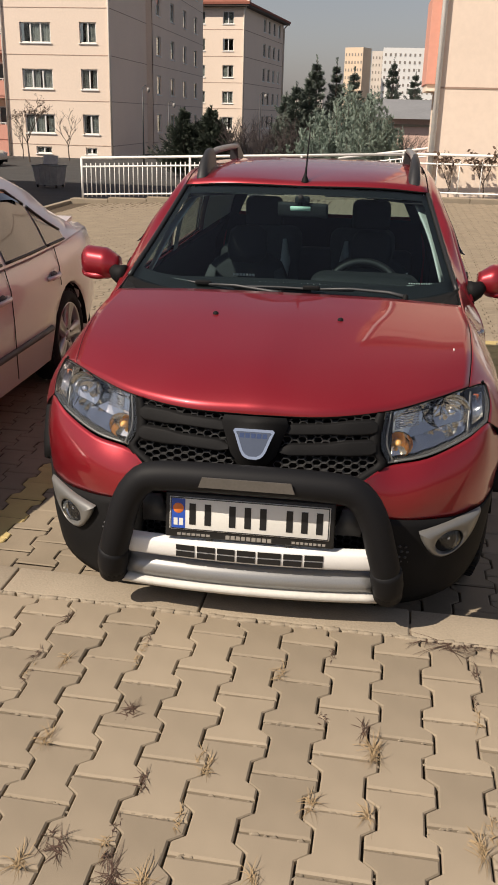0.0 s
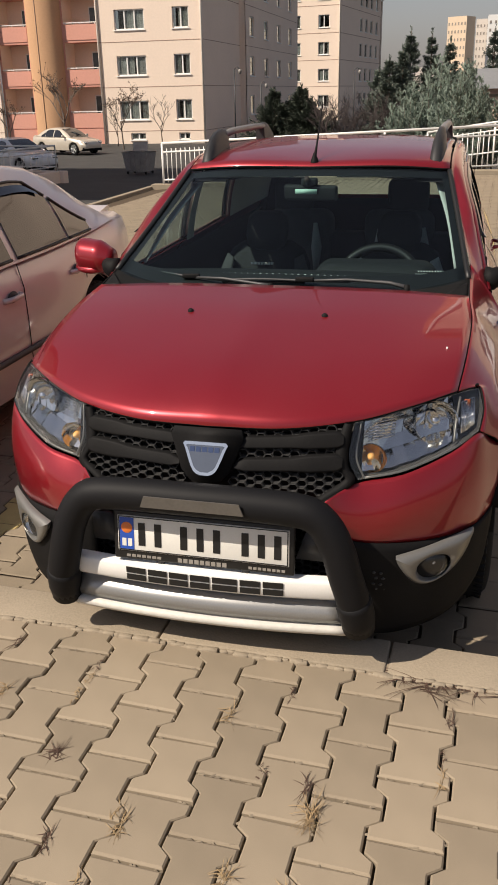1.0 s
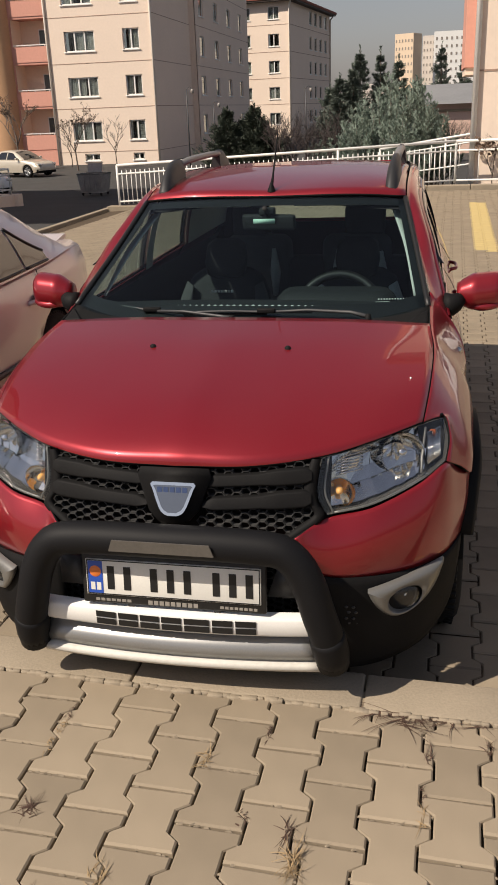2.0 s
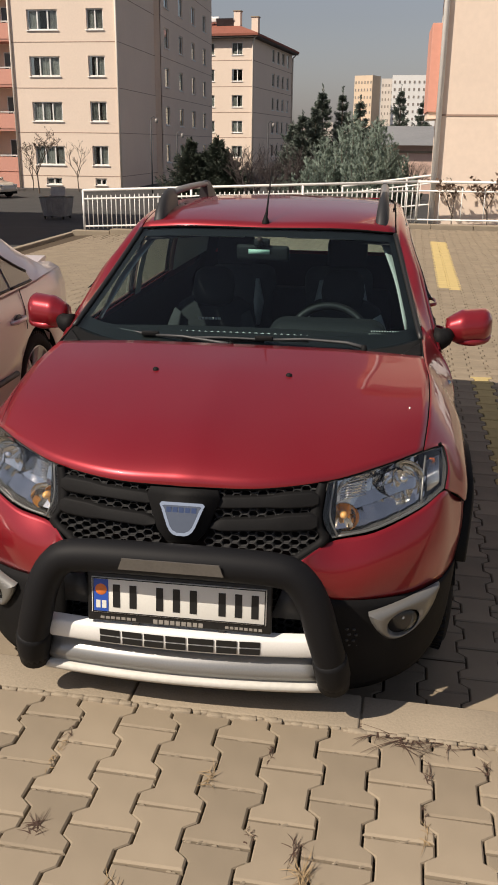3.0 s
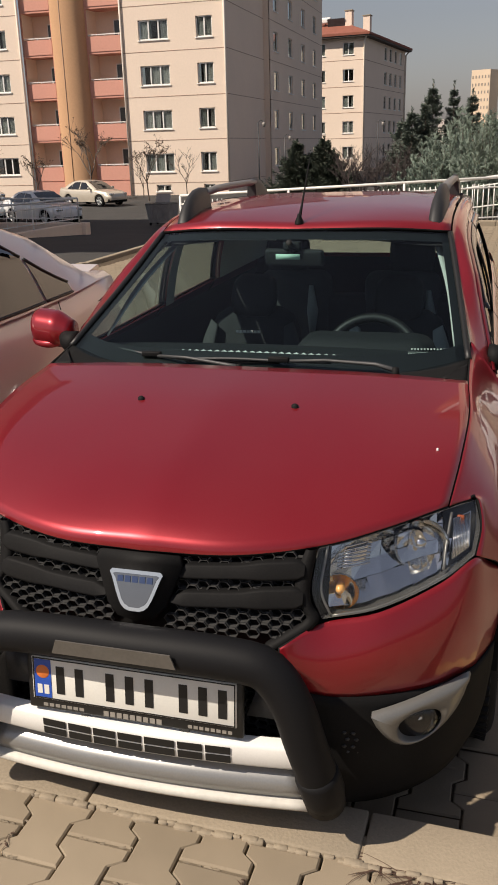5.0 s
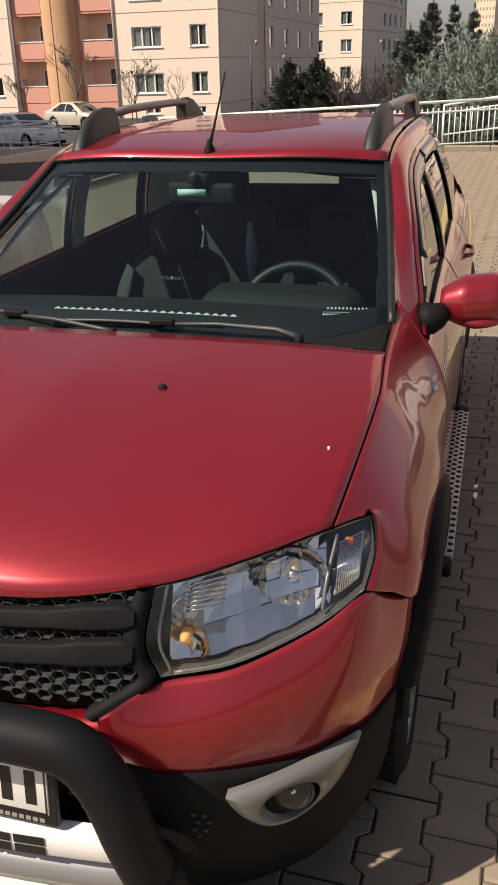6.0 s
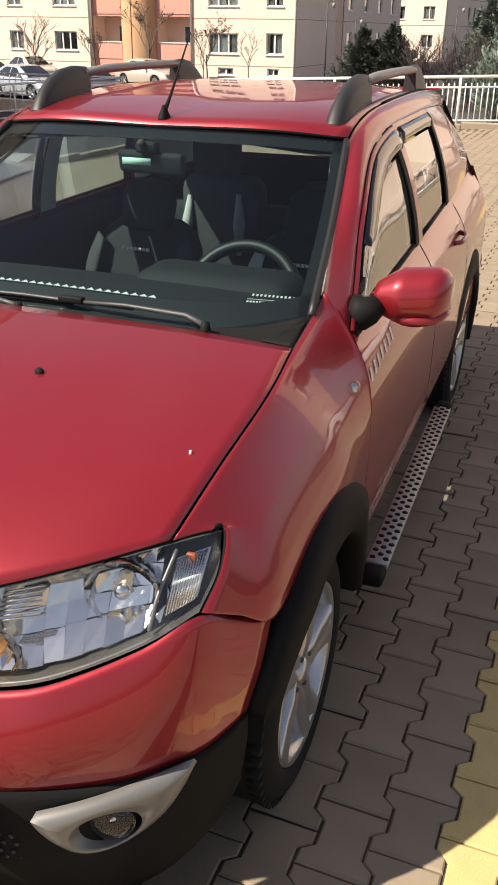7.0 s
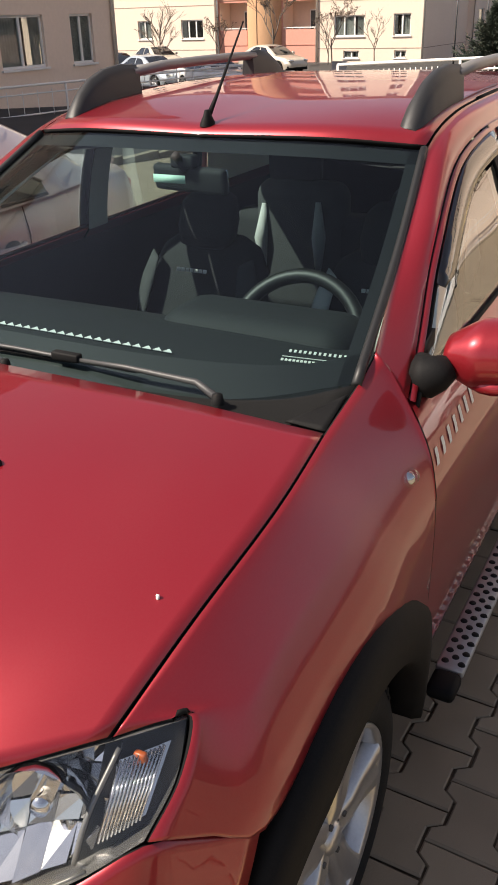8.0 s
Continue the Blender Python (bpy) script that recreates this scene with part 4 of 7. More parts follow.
def head_lamp(car, s):
    top = [(0.415, 0.082, 0.878), (0.56, 0.178, 0.897), (0.695, 0.300, 0.912), (0.757, 0.385, 0.905)]
    low = [(0.432, 0.035, 0.722), (0.56, 0.085, 0.738), (0.69, 0.18, 0.776), (0.764, 0.262, 0.812)]
    inner = [(0.432, 0.035, 0.722), (0.404, 0.046, 0.785), (0.415, 0.082, 0.878)]
    outer = [(0.764, 0.262, 0.812), (0.772, 0.33, 0.858), (0.757, 0.385, 0.905)]
    rows = sided(coons(low, top, inner, outer, 20, 10, (0.004, -0.012, 0.0)), s)
    lamp = sheet("head_lamp", rows, LENS, car, "clear glass headlamp lens", 0.0)
    back = lambda d: [[Vector((p.x - s * d * 0.35, p.y + d, p.z - 0.0 * d)) for p in r] for r in rows]
    # black bowl behind the lens, open to the front
    deep = back(0.085)
    bm = grid_bm(deep)
    edge_a = [rows[0], rows[-1], [r[0] for r in rows], [r[-1] for r in rows]]
    edge_b = [deep[0], deep[-1], [r[0] for r in deep], [r[-1] for r in deep]]
    for a, b in zip(edge_a, edge_b):
        grid_bm([a, [p.lerp(q, 0.97) for p, q in zip(a, b)]], bm)
    part("lamp_bowl", bm, LAMP_BOWL, lamp)
    grid = lambda u, v, d: Vector((back(d)[int(v * 10)][int(u * 20)]))
    # main reflector: stepped facets, each turned a little its own way
    facet = random.Random(11)
    front, rear = back(0.020), back(0.082)

    def inside_lamp(grid_rows, u, v):
        i, j = min(19, int(u * 20)), min(9, int(v * 10))
        fu, fv = u * 20 - i, v * 10 - j
        return grid_rows[j][i].lerp(grid_rows[j][i + 1], fu).lerp(grid_rows[j + 1][i].lerp(grid_rows[j + 1][i + 1], fu), fv)

    bm = bmesh.new()
    cols, lines = 9, 4
    for i in range(cols):
        for j in range(lines):
            lean_u, lean_v = facet.uniform(-0.03, 0.03), facet.uniform(-0.06, 0.06)
            corner = []
            for du, dv in ((0, 0), (1, 0), (1, 1), (0, 1)):
                u, v = 0.06 + 0.74 * (i + du) / cols, 0.06 + 0.88 * (j + dv) / lines
                e = 1 - abs(2 * (i + du) / cols - 1) ** 2.2
                f = 1 - abs(2 * (j + dv) / lines - 1) ** 2.2
                depth = max(0.0, min(1.0, 0.15 + 0.8 * min(e, f) + lean_u * (du - 0.5) * 2 + lean_v * (dv - 0.5) * 2))
                corner.append(bm.verts.new(inside_lamp(front, u, v).lerp(inside_lamp(rear, u, v), depth)))
            bm.faces.new(corner)
    part("reflector", bm, REFLECTOR, lamp, "fluted bright reflector", False)
    bm = bmesh.new()
    for k in range(7):
        v = 6 + 0.45 * k
        a, b, f = back(0.022)[int(v)], back(0.022)[min(10, int(v) + 1)], v - int(v)
        tube_bm([a[i].lerp(b[i], f) for i in range(3, 7)], 0.0026, 5, bm)
    part("ribbed_panel", bm, REFLECTOR, lamp, "ribbed clear panel")
    # bulb bowl
    c = grid(0.60, 0.6, 0.045)
    aim = Matrix.Translation(c) @ pose(0, 0, 0, 90, 0, 18 * s)
    part("main_bowl", lathe_bm([(0.066, 0.022), (0.062, 0.004), (0.048, -0.018), (0.024, -0.032), (0.0, -0.035)], 24, None, aim), REFLECTOR, lamp)
    part("bulb_shield", lathe_bm([(0.0, 0.026), (0.012, 0.024), (0.016, 0.012), (0.016, -0.028)], 16, None, aim), CHROME, lamp)
    c = grid(0.16, 0.3, 0.03)
    aim = Matrix.Translation(c) @ pose(0, 0, 0, 90, 0, 6 * s)
    part("turn_bowl", lathe_bm([(0.046, 0.016), (0.043, 0.0), (0.030, -0.016), (0.0, -0.024)], 20, None, aim), AMBER_REFLECTION, lamp, "bright reflector bowl, the bulb's amber reflection in its colour")
    part("turn_bulb", lathe_bm([(0.0, 0.014), (0.008, 0.011), (0.012, 0.0), (0.010, -0.02)], 14, None, aim), AMBER, lamp, "amber turn bulb")
    # ribbed side light at the tip
    bm = bmesh.new()
    low_line, high_line = curve(back(0.012)[2][16:20], 12), curve(back(0.012)[8][16:20], 12)
    for k in range(11):
        tube_bm([low_line[k + 1], high_line[k + 1]], 0.0019, 5, bm)
    grid_bm([[p.lerp(q, 0.0) + Vector((0, 0.006, 0)) for p in low_line for q in (p,)], [p + Vector((0, 0.006, 0)) for p in high_line]], bm)
    part("side_light", bm, REFLECTOR, lamp, "ribbed side light")
    part("side_amber", box_bm(high_line[5] - Vector((0.009, 0.002, 0.014)), high_line[5] + Vector((0.009, 0.008, 0.002)), 0.003), AMBER_DARK, lamp, "small amber lamp")
    part("outer_housing", grid_bm([r[15:] for r in back(0.030)]), PLATE_BLACK, lamp, "black outer housing")
    bm = tube_bm([back(0.012)[1][15], back(0.010)[5][15], back(0.012)[9][16]], 0.0035, 8, n=10)
    part("divider", bm, BEZEL, lamp)
    bm = tube_bm([back(0.008)[0][i] for i in range(1, 17)], 0.0032, 6)
    part("rim_strip", bm, BEZEL, lamp)
    part("rim_strip", tube_bm([r[1] for r in back(0.006)], 0.0028, 6), BEZEL, lamp)
    return lamp


def hex_mesh(name, cells, parent, depth=0.014, cell=0.017, wall=0.0022):
    """Honeycomb of hexagonal frames; cells: list of (x, y, z) of their middles."""
    bm = bmesh.new()
    for x, y, z in cells:
        o, i = [], []
        for k in range(6):
            a = math.pi / 3 * k
            for ring, r in ((o, cell), (i, cell - wall)):
                ring.append((x + r * math.cos(a), z + r * 0.80 * math.sin(a)))
        fo = [bm.verts.new((p[0], y, p[1])) for p in o]
        fi = [bm.verts.new((p[0], y, p[1])) for p in i]
        bi = [bm.verts.new((p[0], y + depth, p[1])) for p in i]
        for k in range(6):
            j = (k + 1) % 6
            bm.faces.new((fo[k], fo[j], fi[j], fi[k]))
            bm.faces.new((fi[k], fi[j], bi[j], bi[k]))
    return part(name, bm, GRILLE_MESH, parent, "dark honeycomb grille mesh", smooth=False)


def hex_cells(x0, x1, z0, z1, surf, cell=0.017, keep=None):
    out, dx, dz, k = [], cell * 1.5, cell * 1.386, 0
    x = x0
    while x < x1:
        z = z0 + (dz / 2 if k % 2 else 0)
        while z < z1:
            if keep is None or keep(x, z):
                out.append((x, surf(x, z), z))
            z += dz
        x, k = x + dx, k + 1
    return out


def seat(car, x):
    """A front seat: cushion, curved backrest with side bolsters and a headrest, pale side panels."""
    st = new("seat")
    st.parent = car
    st.matrix_basis = Matrix.Translation((x, 2.165, 0.446))

    def pad(name, stations, material, label=""):
        """stations: (y, z, half width, thickness) from one end to the other."""
        rows = []
        for y, z, w, t in stations:
            ring = []
            for k in range(20):
                a = 2 * math.pi * k / 20
                c, q = math.cos(a), math.sin(a)
                ring.append(Vector((w * math.copysign(abs(c) ** 0.45, c), y + t * 0.5 * math.copysign(abs(q) ** 0.6, q) * 0.95, z + t * 0.2 * math.copysign(abs(q) ** 0.6, q))))
            ring.append(ring[0])
            rows.append(ring)
        bm = grid_bm(rows)
        for r in (rows[0], rows[-1]):
            bm.faces.new([bm.verts.new(p) for p in r[:-1]])
        bmesh.ops.remove_doubles(bm, verts=bm.verts, dist=0.0005)
        return part(name, bm, material, st, label)

    pad("backrest", [(0.02, 0.02, 0.20, 0.12), (0.06, 0.15, 0.245, 0.15), (0.11, 0.32, 0.25, 0.14), (0.155, 0.46, 0.235, 0.12), (0.18, 0.53, 0.20, 0.10), (0.19, 0.57, 0.14, 0.06)], FABRIC)
    pad("headrest", [(0.17, 0.545, 0.07, 0.05), (0.165, 0.57, 0.105, 0.10), (0.17, 0.63, 0.115, 0.11), (0.185, 0.70, 0.105, 0.09), (0.19, 0.73, 0.07, 0.04)], FABRIC)
    part("cushion", box_bm((-0.25, -0.45, -0.10), (0.25, 0.05, 0.06), 0.05, None, 3), FABRIC, st)
    for s in (-1, 1):
        edge = [(0.215, 0.016, 0.24), (0.190, 0.022, 0.32), (0.172, 0.062, 0.43), (0.165, 0.094, 0.505)]
        rim = [(0.243, 0.030, 0.22), (0.254, 0.056, 0.30), (0.243, 0.090, 0.42), (0.205, 0.126, 0.525)]
        flip = lambda pts: [(s * px, py - 0.012, pz) for px, py, pz in pts]
        # driver's panels lit, passenger's dim, by choice of fabric colour
        sheet("side_panel", coons(flip(edge), flip(rim), flip([edge[0], rim[0]]), flip([edge[-1], rim[-1]]), 10, 5, (0, -0.014, 0)), FABRIC_SUNLIT if x > 0 else FABRIC_MID, st, "grey side bolster with the light in its colour", 0.006)
        part("headrest_post", tube_bm([(0.05 * s, 0.18, 0.50), (0.05 * s, 0.18, 0.60)], 0.006, 8), CHROME, st)
    part("back_mark", bar_run(bmesh.new(), [(-0.062 + 0.0178 * k, 0.0, 0.0145, 0.013) for k in range(7)], pose(0, 0.040, 0.478, 73, 0, 0)), BAND_WHITE, st, "small pale bars sewn on")
    return st


def red_car():
    car = thing("car", "red metallic hatchback with black bull bar, parked nose to the kerb", "car")
    # bonnet
    nose = [(0, -0.002, 0.872), (0.22, 0.014, 0.874), (0.415, 0.085, 0.884), (0.56, 0.18, 0.903), (0.693, 0.30, 0.920)]
    rear = [(0, 0.915, 1.092), (0.4, 0.92, 1.088), (0.709, 0.935, 1.070)]
    rows = coons(nose, rear, [nose[0], (0, 0.03, 0.905), (0, 0.12, 0.950), (0, 0.30, 1.001), (0, 0.62, 1.062), rear[0]], [nose[-1], (0.712, 0.48, 0.985), (0.722, 0.72, 1.036), rear[-1]], 24, 24)
    hood = sheet("hood", rows, RED, car, "", 0.014, True)
    for s in (-1, 1):
        part("washer_nozzle", lathe_bm([(0, 0.006), (0.004, 0.0055), (0.009, 0.001), (0.010, -0.01)], 12, None, Matrix.Translation((0.238 * s, 0.62, 1.058)) @ Matrix.Diagonal((1.15, 0.9, 1, 1))), BLACK, hood)
    for x, y, z, r in ((0.652, 0.487, 0.9995, 0.0028),):
        part("paint_chip", lathe_bm([(0, 0.0006), (r, 0.0003), (r, -0.006)], 7, None, Matrix.Translation((x, y, z + 0.0022))), BAND_WHITE, hood, "small pale stone chip")
    # windscreen, cowl, wipers
    a0, a1 = (0.699, 1.095, 1.096), (0.588, 1.788, 1.428)
    b0, b1 = (0, 0.955, 1.062), (0, 1.700, 1.448)
    rows = coons([b0, (0.3, 0.965, 1.063), (0.56, 1.005, 1.074), a0], [b1, (0.35, 1.725, 1.445), a1], [b0, (0, 1.33, 1.268), b1], [a0, (0.645, 1.46, 1.258), a1], 20, 16)
    screen = sheet("windscreen", rows, WINDSCREEN, car, "clear dark-looking windscreen glass", 0.0, True)
    inside = lambda p, d: Vector((p.x, p.y + 0.4 * d, p.z - d))
    band = [[inside(p, 0.006) for p in r] for r in rows]
    for nm, rr in (("frit_band", band[:3]), ("frit_band", band[-2:]), ("frit_band", [r[-2:] for r in band])):
        sheet(nm, rr, PLATE_BLACK, screen, "", 0.0, True)
    # rubber seals and A pillars
    side_edge = [r[-1] for r in rows]
    for s in (-1, 1):
        part("screen_seal", tube_bm([pt(p, s) + Vector((0.006 * s, 0.003, 0.002)) for p in side_edge], 0.0105, 8), PLATE_BLACK, car)
        drip, gap = curve(DRIP, 40), curve(GAP, 40)
        side_rows = []
        for d, g in zip(drip, gap):
            row = []
            for j in range(7):
                v = j / 6
                row.append(d.lerp(g, v) + Vector((0.012, -0.003, 0.012)) * (4 * v * (1 - v) * min(1.0, len(side_rows) / 7)))
            side_rows.append([d + Vector((-0.006, 0, -0.016))] + row + [g + Vector((-0.012, 0, -0.008))])
        sheet("side_frame", sided(side_rows, s), RED, car, "red roof pillar and door surround", 0.0)
        part("drip_seal", tube_bm([pt(p, s) + Vector((-0.006 * s, -0.002, 0.0)) for p in drip[17:]], 0.0065, 6), BLACK, car, "black roof seal")
        sheet("pillar_trim", sided(coons([(0.650, 1.29, 1.095), (0.685, 1.36, 1.08)], [(0.535, 1.83, 1.385), (0.58, 1.90, 1.38)], [(0.650, 1.29, 1.095), (0.602, 1.56, 1.25), (0.535, 1.83, 1.385)], [(0.685, 1.36, 1.08), (0.645, 1.6, 1.24), (0.58, 1.90, 1.38)], 4, 10), s), PALE_TRIM, car, "pale inner pillar trim", 0.006)
    cowl = coons([(0, 0.918, 1.070), (0.4, 0.924, 1.066), (0.706, 0.945, 1.056)], [(0, 0.958, 1.063), (0.45, 0.985, 1.066), (0.704, 1.105, 1.096)], [(0, 0.918, 1.070), (0, 0.958, 1.063)], [(0.706, 0.945, 1.056), (0.706, 1.02, 1.074), (0.704, 1.105, 1.096)], 18, 4)
    sheet("cowl", cowl, DARK, car, "black plastic scuttle panel", 0.006, True)
    for s in (-1, 1):
        sheet("cowl_corner", sided(coons([(0.630, 0.946, 1.072), (0.706, 0.952, 1.064)], [(0.668, 1.000, 1.084), (0.702, 1.060, 1.092)], [(0.630, 0.946, 1.072), (0.668, 1.000, 1.084)], [(0.706, 0.952, 1.064), (0.702, 1.060, 1.092)], 6, 6), s), BLACK, car, "dusty black scuttle corner trim", 0.004)
    for tip, mid, end, piv in (((-0.640, 1.125, 1.096), (-0.36, 1.02, 1.092), (-0.07, 0.945, 1.088), (-0.02, 0.93, 1.085)), ((-0.225, 0.985, 1.092), (0.101, 0.99, 1.096), (0.42, 0.985, 1.098), (0.488, 0.948, 1.090))):
        wp = new("wiper")
        wp.parent = car
        part("blade", tube_bm([tip, Vector(tip).lerp(Vector(mid), 0.5) + Vector((0, 0, 0.004)), mid, Vector(mid).lerp(Vector(end), 0.55)], 0.005, 6, n=14), GREY_TRIM, wp)
        part("rubber", tube_bm([Vector(p) - Vector((0, -0.006, 0.008)) for p in (tip, mid)], 0.005, 6), RUBBER, wp)
        part("arm", tube_bm([mid, Vector(mid).lerp(Vector(end), 0.5) + Vector((0, -0.012, 0.010)), end, piv], [0.004, 0.0055, 0.007, 0.009], 8), GREY_TRIM, wp)
        part("joint", box_bm(Vector(mid) - Vector((0.035, 0.012, 0.004)), Vector(mid) + Vector((0.035, 0.008, 0.014)), 0.004), BLACK, wp)
        part("pivot_cap", lathe_bm([(0, 0.012), (0.010, 0.009), (0.013, -0.01)], 14, None, Matrix.Translation(piv)), BLACK, wp)
    # roof
    rf = [b1, (0.35, 1.725, 1.449), (0.594, 1.797, 1.430)]
    rr = [(0, 3.86, 1.485), (0.3, 3.84, 1.475), (0.52, 3.78, 1.445)]
    rows = coons([(p[0], p[1] + 0.006, p[2] + 0.008) for p in rf], rr, [(0, 1.706, 1.456), (0, 1.80, 1.476), (0, 2.2, 1.522), (0, 2.8, 1.537), rr[0]], [(0.594, 1.803, 1.438), (0.591, 1.95, 1.479), (0.592, 2.2, 1.503), (0.590, 2.8, 1.512), rr[-1]], 16, 24, (0, 0, 0.0))
    roof = sheet("roof", rows, RED, car, "", 0.012, True)
    ant = new("antenna")
    ant.parent = car
    part("foot", lathe_bm([(0.0, 0.035), (0.006, 0.034), (0.010, 0.02), (0.017, 0.004), (0.019, -0.006)], 14, None, Matrix.Translation((0, 1.775, 1.474)) @ Matrix.Diagonal((1, 1.5, 1, 1))), BLACK, ant)
    part("mast", tube_bm([(0, 1.785, 1.495), (0, 1.83, 1.54), (0, 1.99, 1.715)], [0.0075, 0.0045, 0.0022], 8), BLACK, ant)
    for s in (-1, 1):
        rail = new("roof_rail")
        rail.parent = car
        line = lambda y: Vector((s * (0.528 + 0.012 * math.sin(min(1, (y - 1.85) / 0.5) * math.pi / 2)), y, 0))
        roofz = lambda y: 1.470 + 0.045 * math.sin(min(1.0, max(0, (y - 1.85) / 0.7)) * math.pi / 2) - 0.02 * max(0, y - 2.9)

        def foot(ys, name):
            prof = []
            for y, h, w in ys:
                c = line(y)
                z0 = roofz(y) - 0.012
                prof.append([c + Vector((-w, 0, z0)), c + Vector((-w * 0.8, 0, z0 + h * 0.64)), c + Vector((-w * 0.35, 0, z0 + h * 0.92)), c + Vector((w * 0.35, 0, z0 + h * 0.92)), c + Vector((w * 0.8, 0, z0 + h * 0.64)), c + Vector((w, 0, z0))])
            bm = grid_bm(prof)
            for r in (prof[0], prof[-1]):
                bm.faces.new([bm.verts.new(p) for p in r])
            part(name, bm, RAIL_FOOT, rail, "dark grey plastic rail foot")

        foot([(1.855, 0.010, 0.024), (1.872, 0.034, 0.028), (1.91, 0.072, 0.031), (1.97, 0.104, 0.032), (2.05, 0.122, 0.031), (2.14, 0.124, 0.029), (2.22, 0.112, 0.027)], "front_foot")
        foot([(3.02, 0.105, 0.028), (3.10, 0.112, 0.030), (3.18, 0.098, 0.030), (3.26, 0.060, 0.028), (3.33, 0.008, 0.020)], "rear_foot")
        part("rail", tube_bm([line(y) + Vector((0, 0, roofz(y) + 0.070)) for y in (2.2, 2.4, 2.65, 2.9, 3.06)], 0.022, 10, None, True, 0, 0.75), RAIL_GREY, rail, "grey roof rail")
        # fender
        arch = [(0.742 + 0.47 * math.cos(math.radians(a)), 0.316 + 0.47 * math.sin(math.radians(a))) for a in (108, 85, 62, 45, 33, 26)]
        low = curve([(0.768, 0.264, 0.810), (0.808, 0.34, 0.764), (0.848, 0.418, 0.715)] + [(0.858, y, z) for y, z in arch] + [(0.846, 1.137, 0.27)], 40)
        top = curve([(0.697, 0.306, 0.917), (0.716, 0.48, 0.982), (0.726, 0.72, 1.033), (0.713, 0.935, 1.068), (0.709, 1.187, 1.136)], 40)
        lead = curve([(0.768, 0.264, 0.810), (0.777, 0.33, 0.857), (0.764, 0.388, 0.906), (0.738, 0.362, 0.914), (0.697, 0.306, 0.917)], 40)
        seam = [(0.27, 1.137), (0.55, 1.146), (0.86, 1.157), (0.95, 1.166), (1.031, 1.180), (1.09, 1.196), (1.137, 1.188)]
        rows = []
        for j in range(41):
            v, row = j / 40, []
            for i in range(41):
                u = i / 40
                a, b = low[i], top[i]
                z = a.z + (b.z - a.z) * v
                y = a.y + (b.y - a.y) * v
                rear = smooth(0.50, 0.98, u)
                full, base = swell(b.z - z, rear), max(0.02, swell(b.z - a.z, rear))
                p = Vector((b.x + full * (1 + ((a.x - b.x) / base - 1) * (1 - u) ** 5), y, z))
                if i == 0:
                    off = lead[j] - p
                p += off * (1 - u) ** 5
                if u > 0.7:
                    ys = next(y0 + (y1 - y0) * (z - z0) / (z1 - z0) for (z0, y0), (z1, y1) in zip(seam, seam[1:]) if z <= z1)
                    p.y += (ys - y) * ((u - 0.7) / 0.3) ** 2
                row.append(p)
            rows.append(row)
        rows[0][0], rows[-1][0] = low[0].copy(), top[0].copy()
        fender = sheet("fender", sided(rows, s), RED, car, "", 0.008)
        rp = part("side_repeater", lathe_bm([(0, 0.012), (0.012, 0.010), (0.022, 0.0), (0.022, -0.006)], 16, None, pose(0.829 * s, 1.085, 0.935, 0, 66 * s, 0) @ Matrix.Diagonal((0.8, 1.25, 1, 1))), LENS, fender, "clear side repeater lamp")
        part("repeater_bulb", lathe_bm([(0, 0.006), (0.010, 0.003), (0.014, -0.004)], 12, None, pose(0.829 * s, 1.085, 0.935, 0, 66 * s, 0)), REFLECTOR, rp)
        # wheel arch flares
        for cy, label in ((0.742, "front"), (3.331, "rear")):
            rows, wide = [], 0.893 if cy < 1 else 0.868
            for k in range(25):
                a = math.radians((2 if cy < 1 else -12) + (150 if cy < 1 else 182) * k / 24)
                c, q = math.cos(a), math.sin(a)
                lean = max(0.0, math.degrees(a) - 118) / 60 if cy < 1 else 0.0
                slim = max(0.0, 42 - math.degrees(a)) / 46 if cy < 1 else max(0.0, abs(math.degrees(a) - 79) - 60) / 40
                rows.append([Vector((s * (x - 0.045 * lean - 0.018 * slim), cy + (r - (0.075 * lean + 0.055 * slim) * (r > 0.37)) * c, 0.316 + (r - (0.075 * lean + 0.055 * slim) * (r > 0.37)) * q)) for x, r in ((0.78, 0.352), (wide - 0.017, 0.354), (wide, 0.366), (wide, 0.42), (wide - 0.011, 0.474), (0.84, 0.484))])
            sheet("arch_flare", rows, BLACK, car, "black plastic wheel arch trim", 0.004)
            liner = [[Vector((s * x, cy + 0.362 * math.cos(math.radians(a)), 0.316 + 0.362 * math.sin(math.radians(a)))) for x in (0.50, 0.84)] for a in range(12, 169, 9)]
            sheet("arch_liner", liner, DARK, car, "", 0.004)
        wheel(car, 0.842, 0.742, s)
        wheel(car, 0.842, 3.331, s)
        head_lamp(car, s)
        # bumper, painted upper part
        rim = [(0.352, -0.060, 0.690), (0.432, 0.028, 0.715), (0.56, 0.080, 0.731), (0.69, 0.178, 0.770), (0.764, 0.258, 0.806), (0.804, 0.338, 0.760), (0.846, 0.416, 0.711)]
        under = [(0.36, -0.045, 0.580), (0.46, -0.012, 0.546), (0.58, 0.060, 0.522), (0.69, 0.140, 0.512), (0.768, 0.232, 0.510), (0.800, 0.295, 0.516), (0.824, 0.345, 0.532)]
        rows = coons(under, rim, [under[0], (0.352, -0.066, 0.64), rim[0]], [under[-1], (0.842, 0.378, 0.63), rim[-1]], 26, 14, (0.010, -0.016, 0.003))
        bump = sheet("bumper", sided(rows, s), RED, car, "red painted bumper side", 0.008)
        part("tow_cap", lathe_bm([(0.0, 0.0035), (0.020, 0.003), (0.0225, 0.0)], 20, None, pose(-0.50 if s < 0 else 0.50, 0.012, 0.600, 90, 0, 22 * s)), RED, bump)
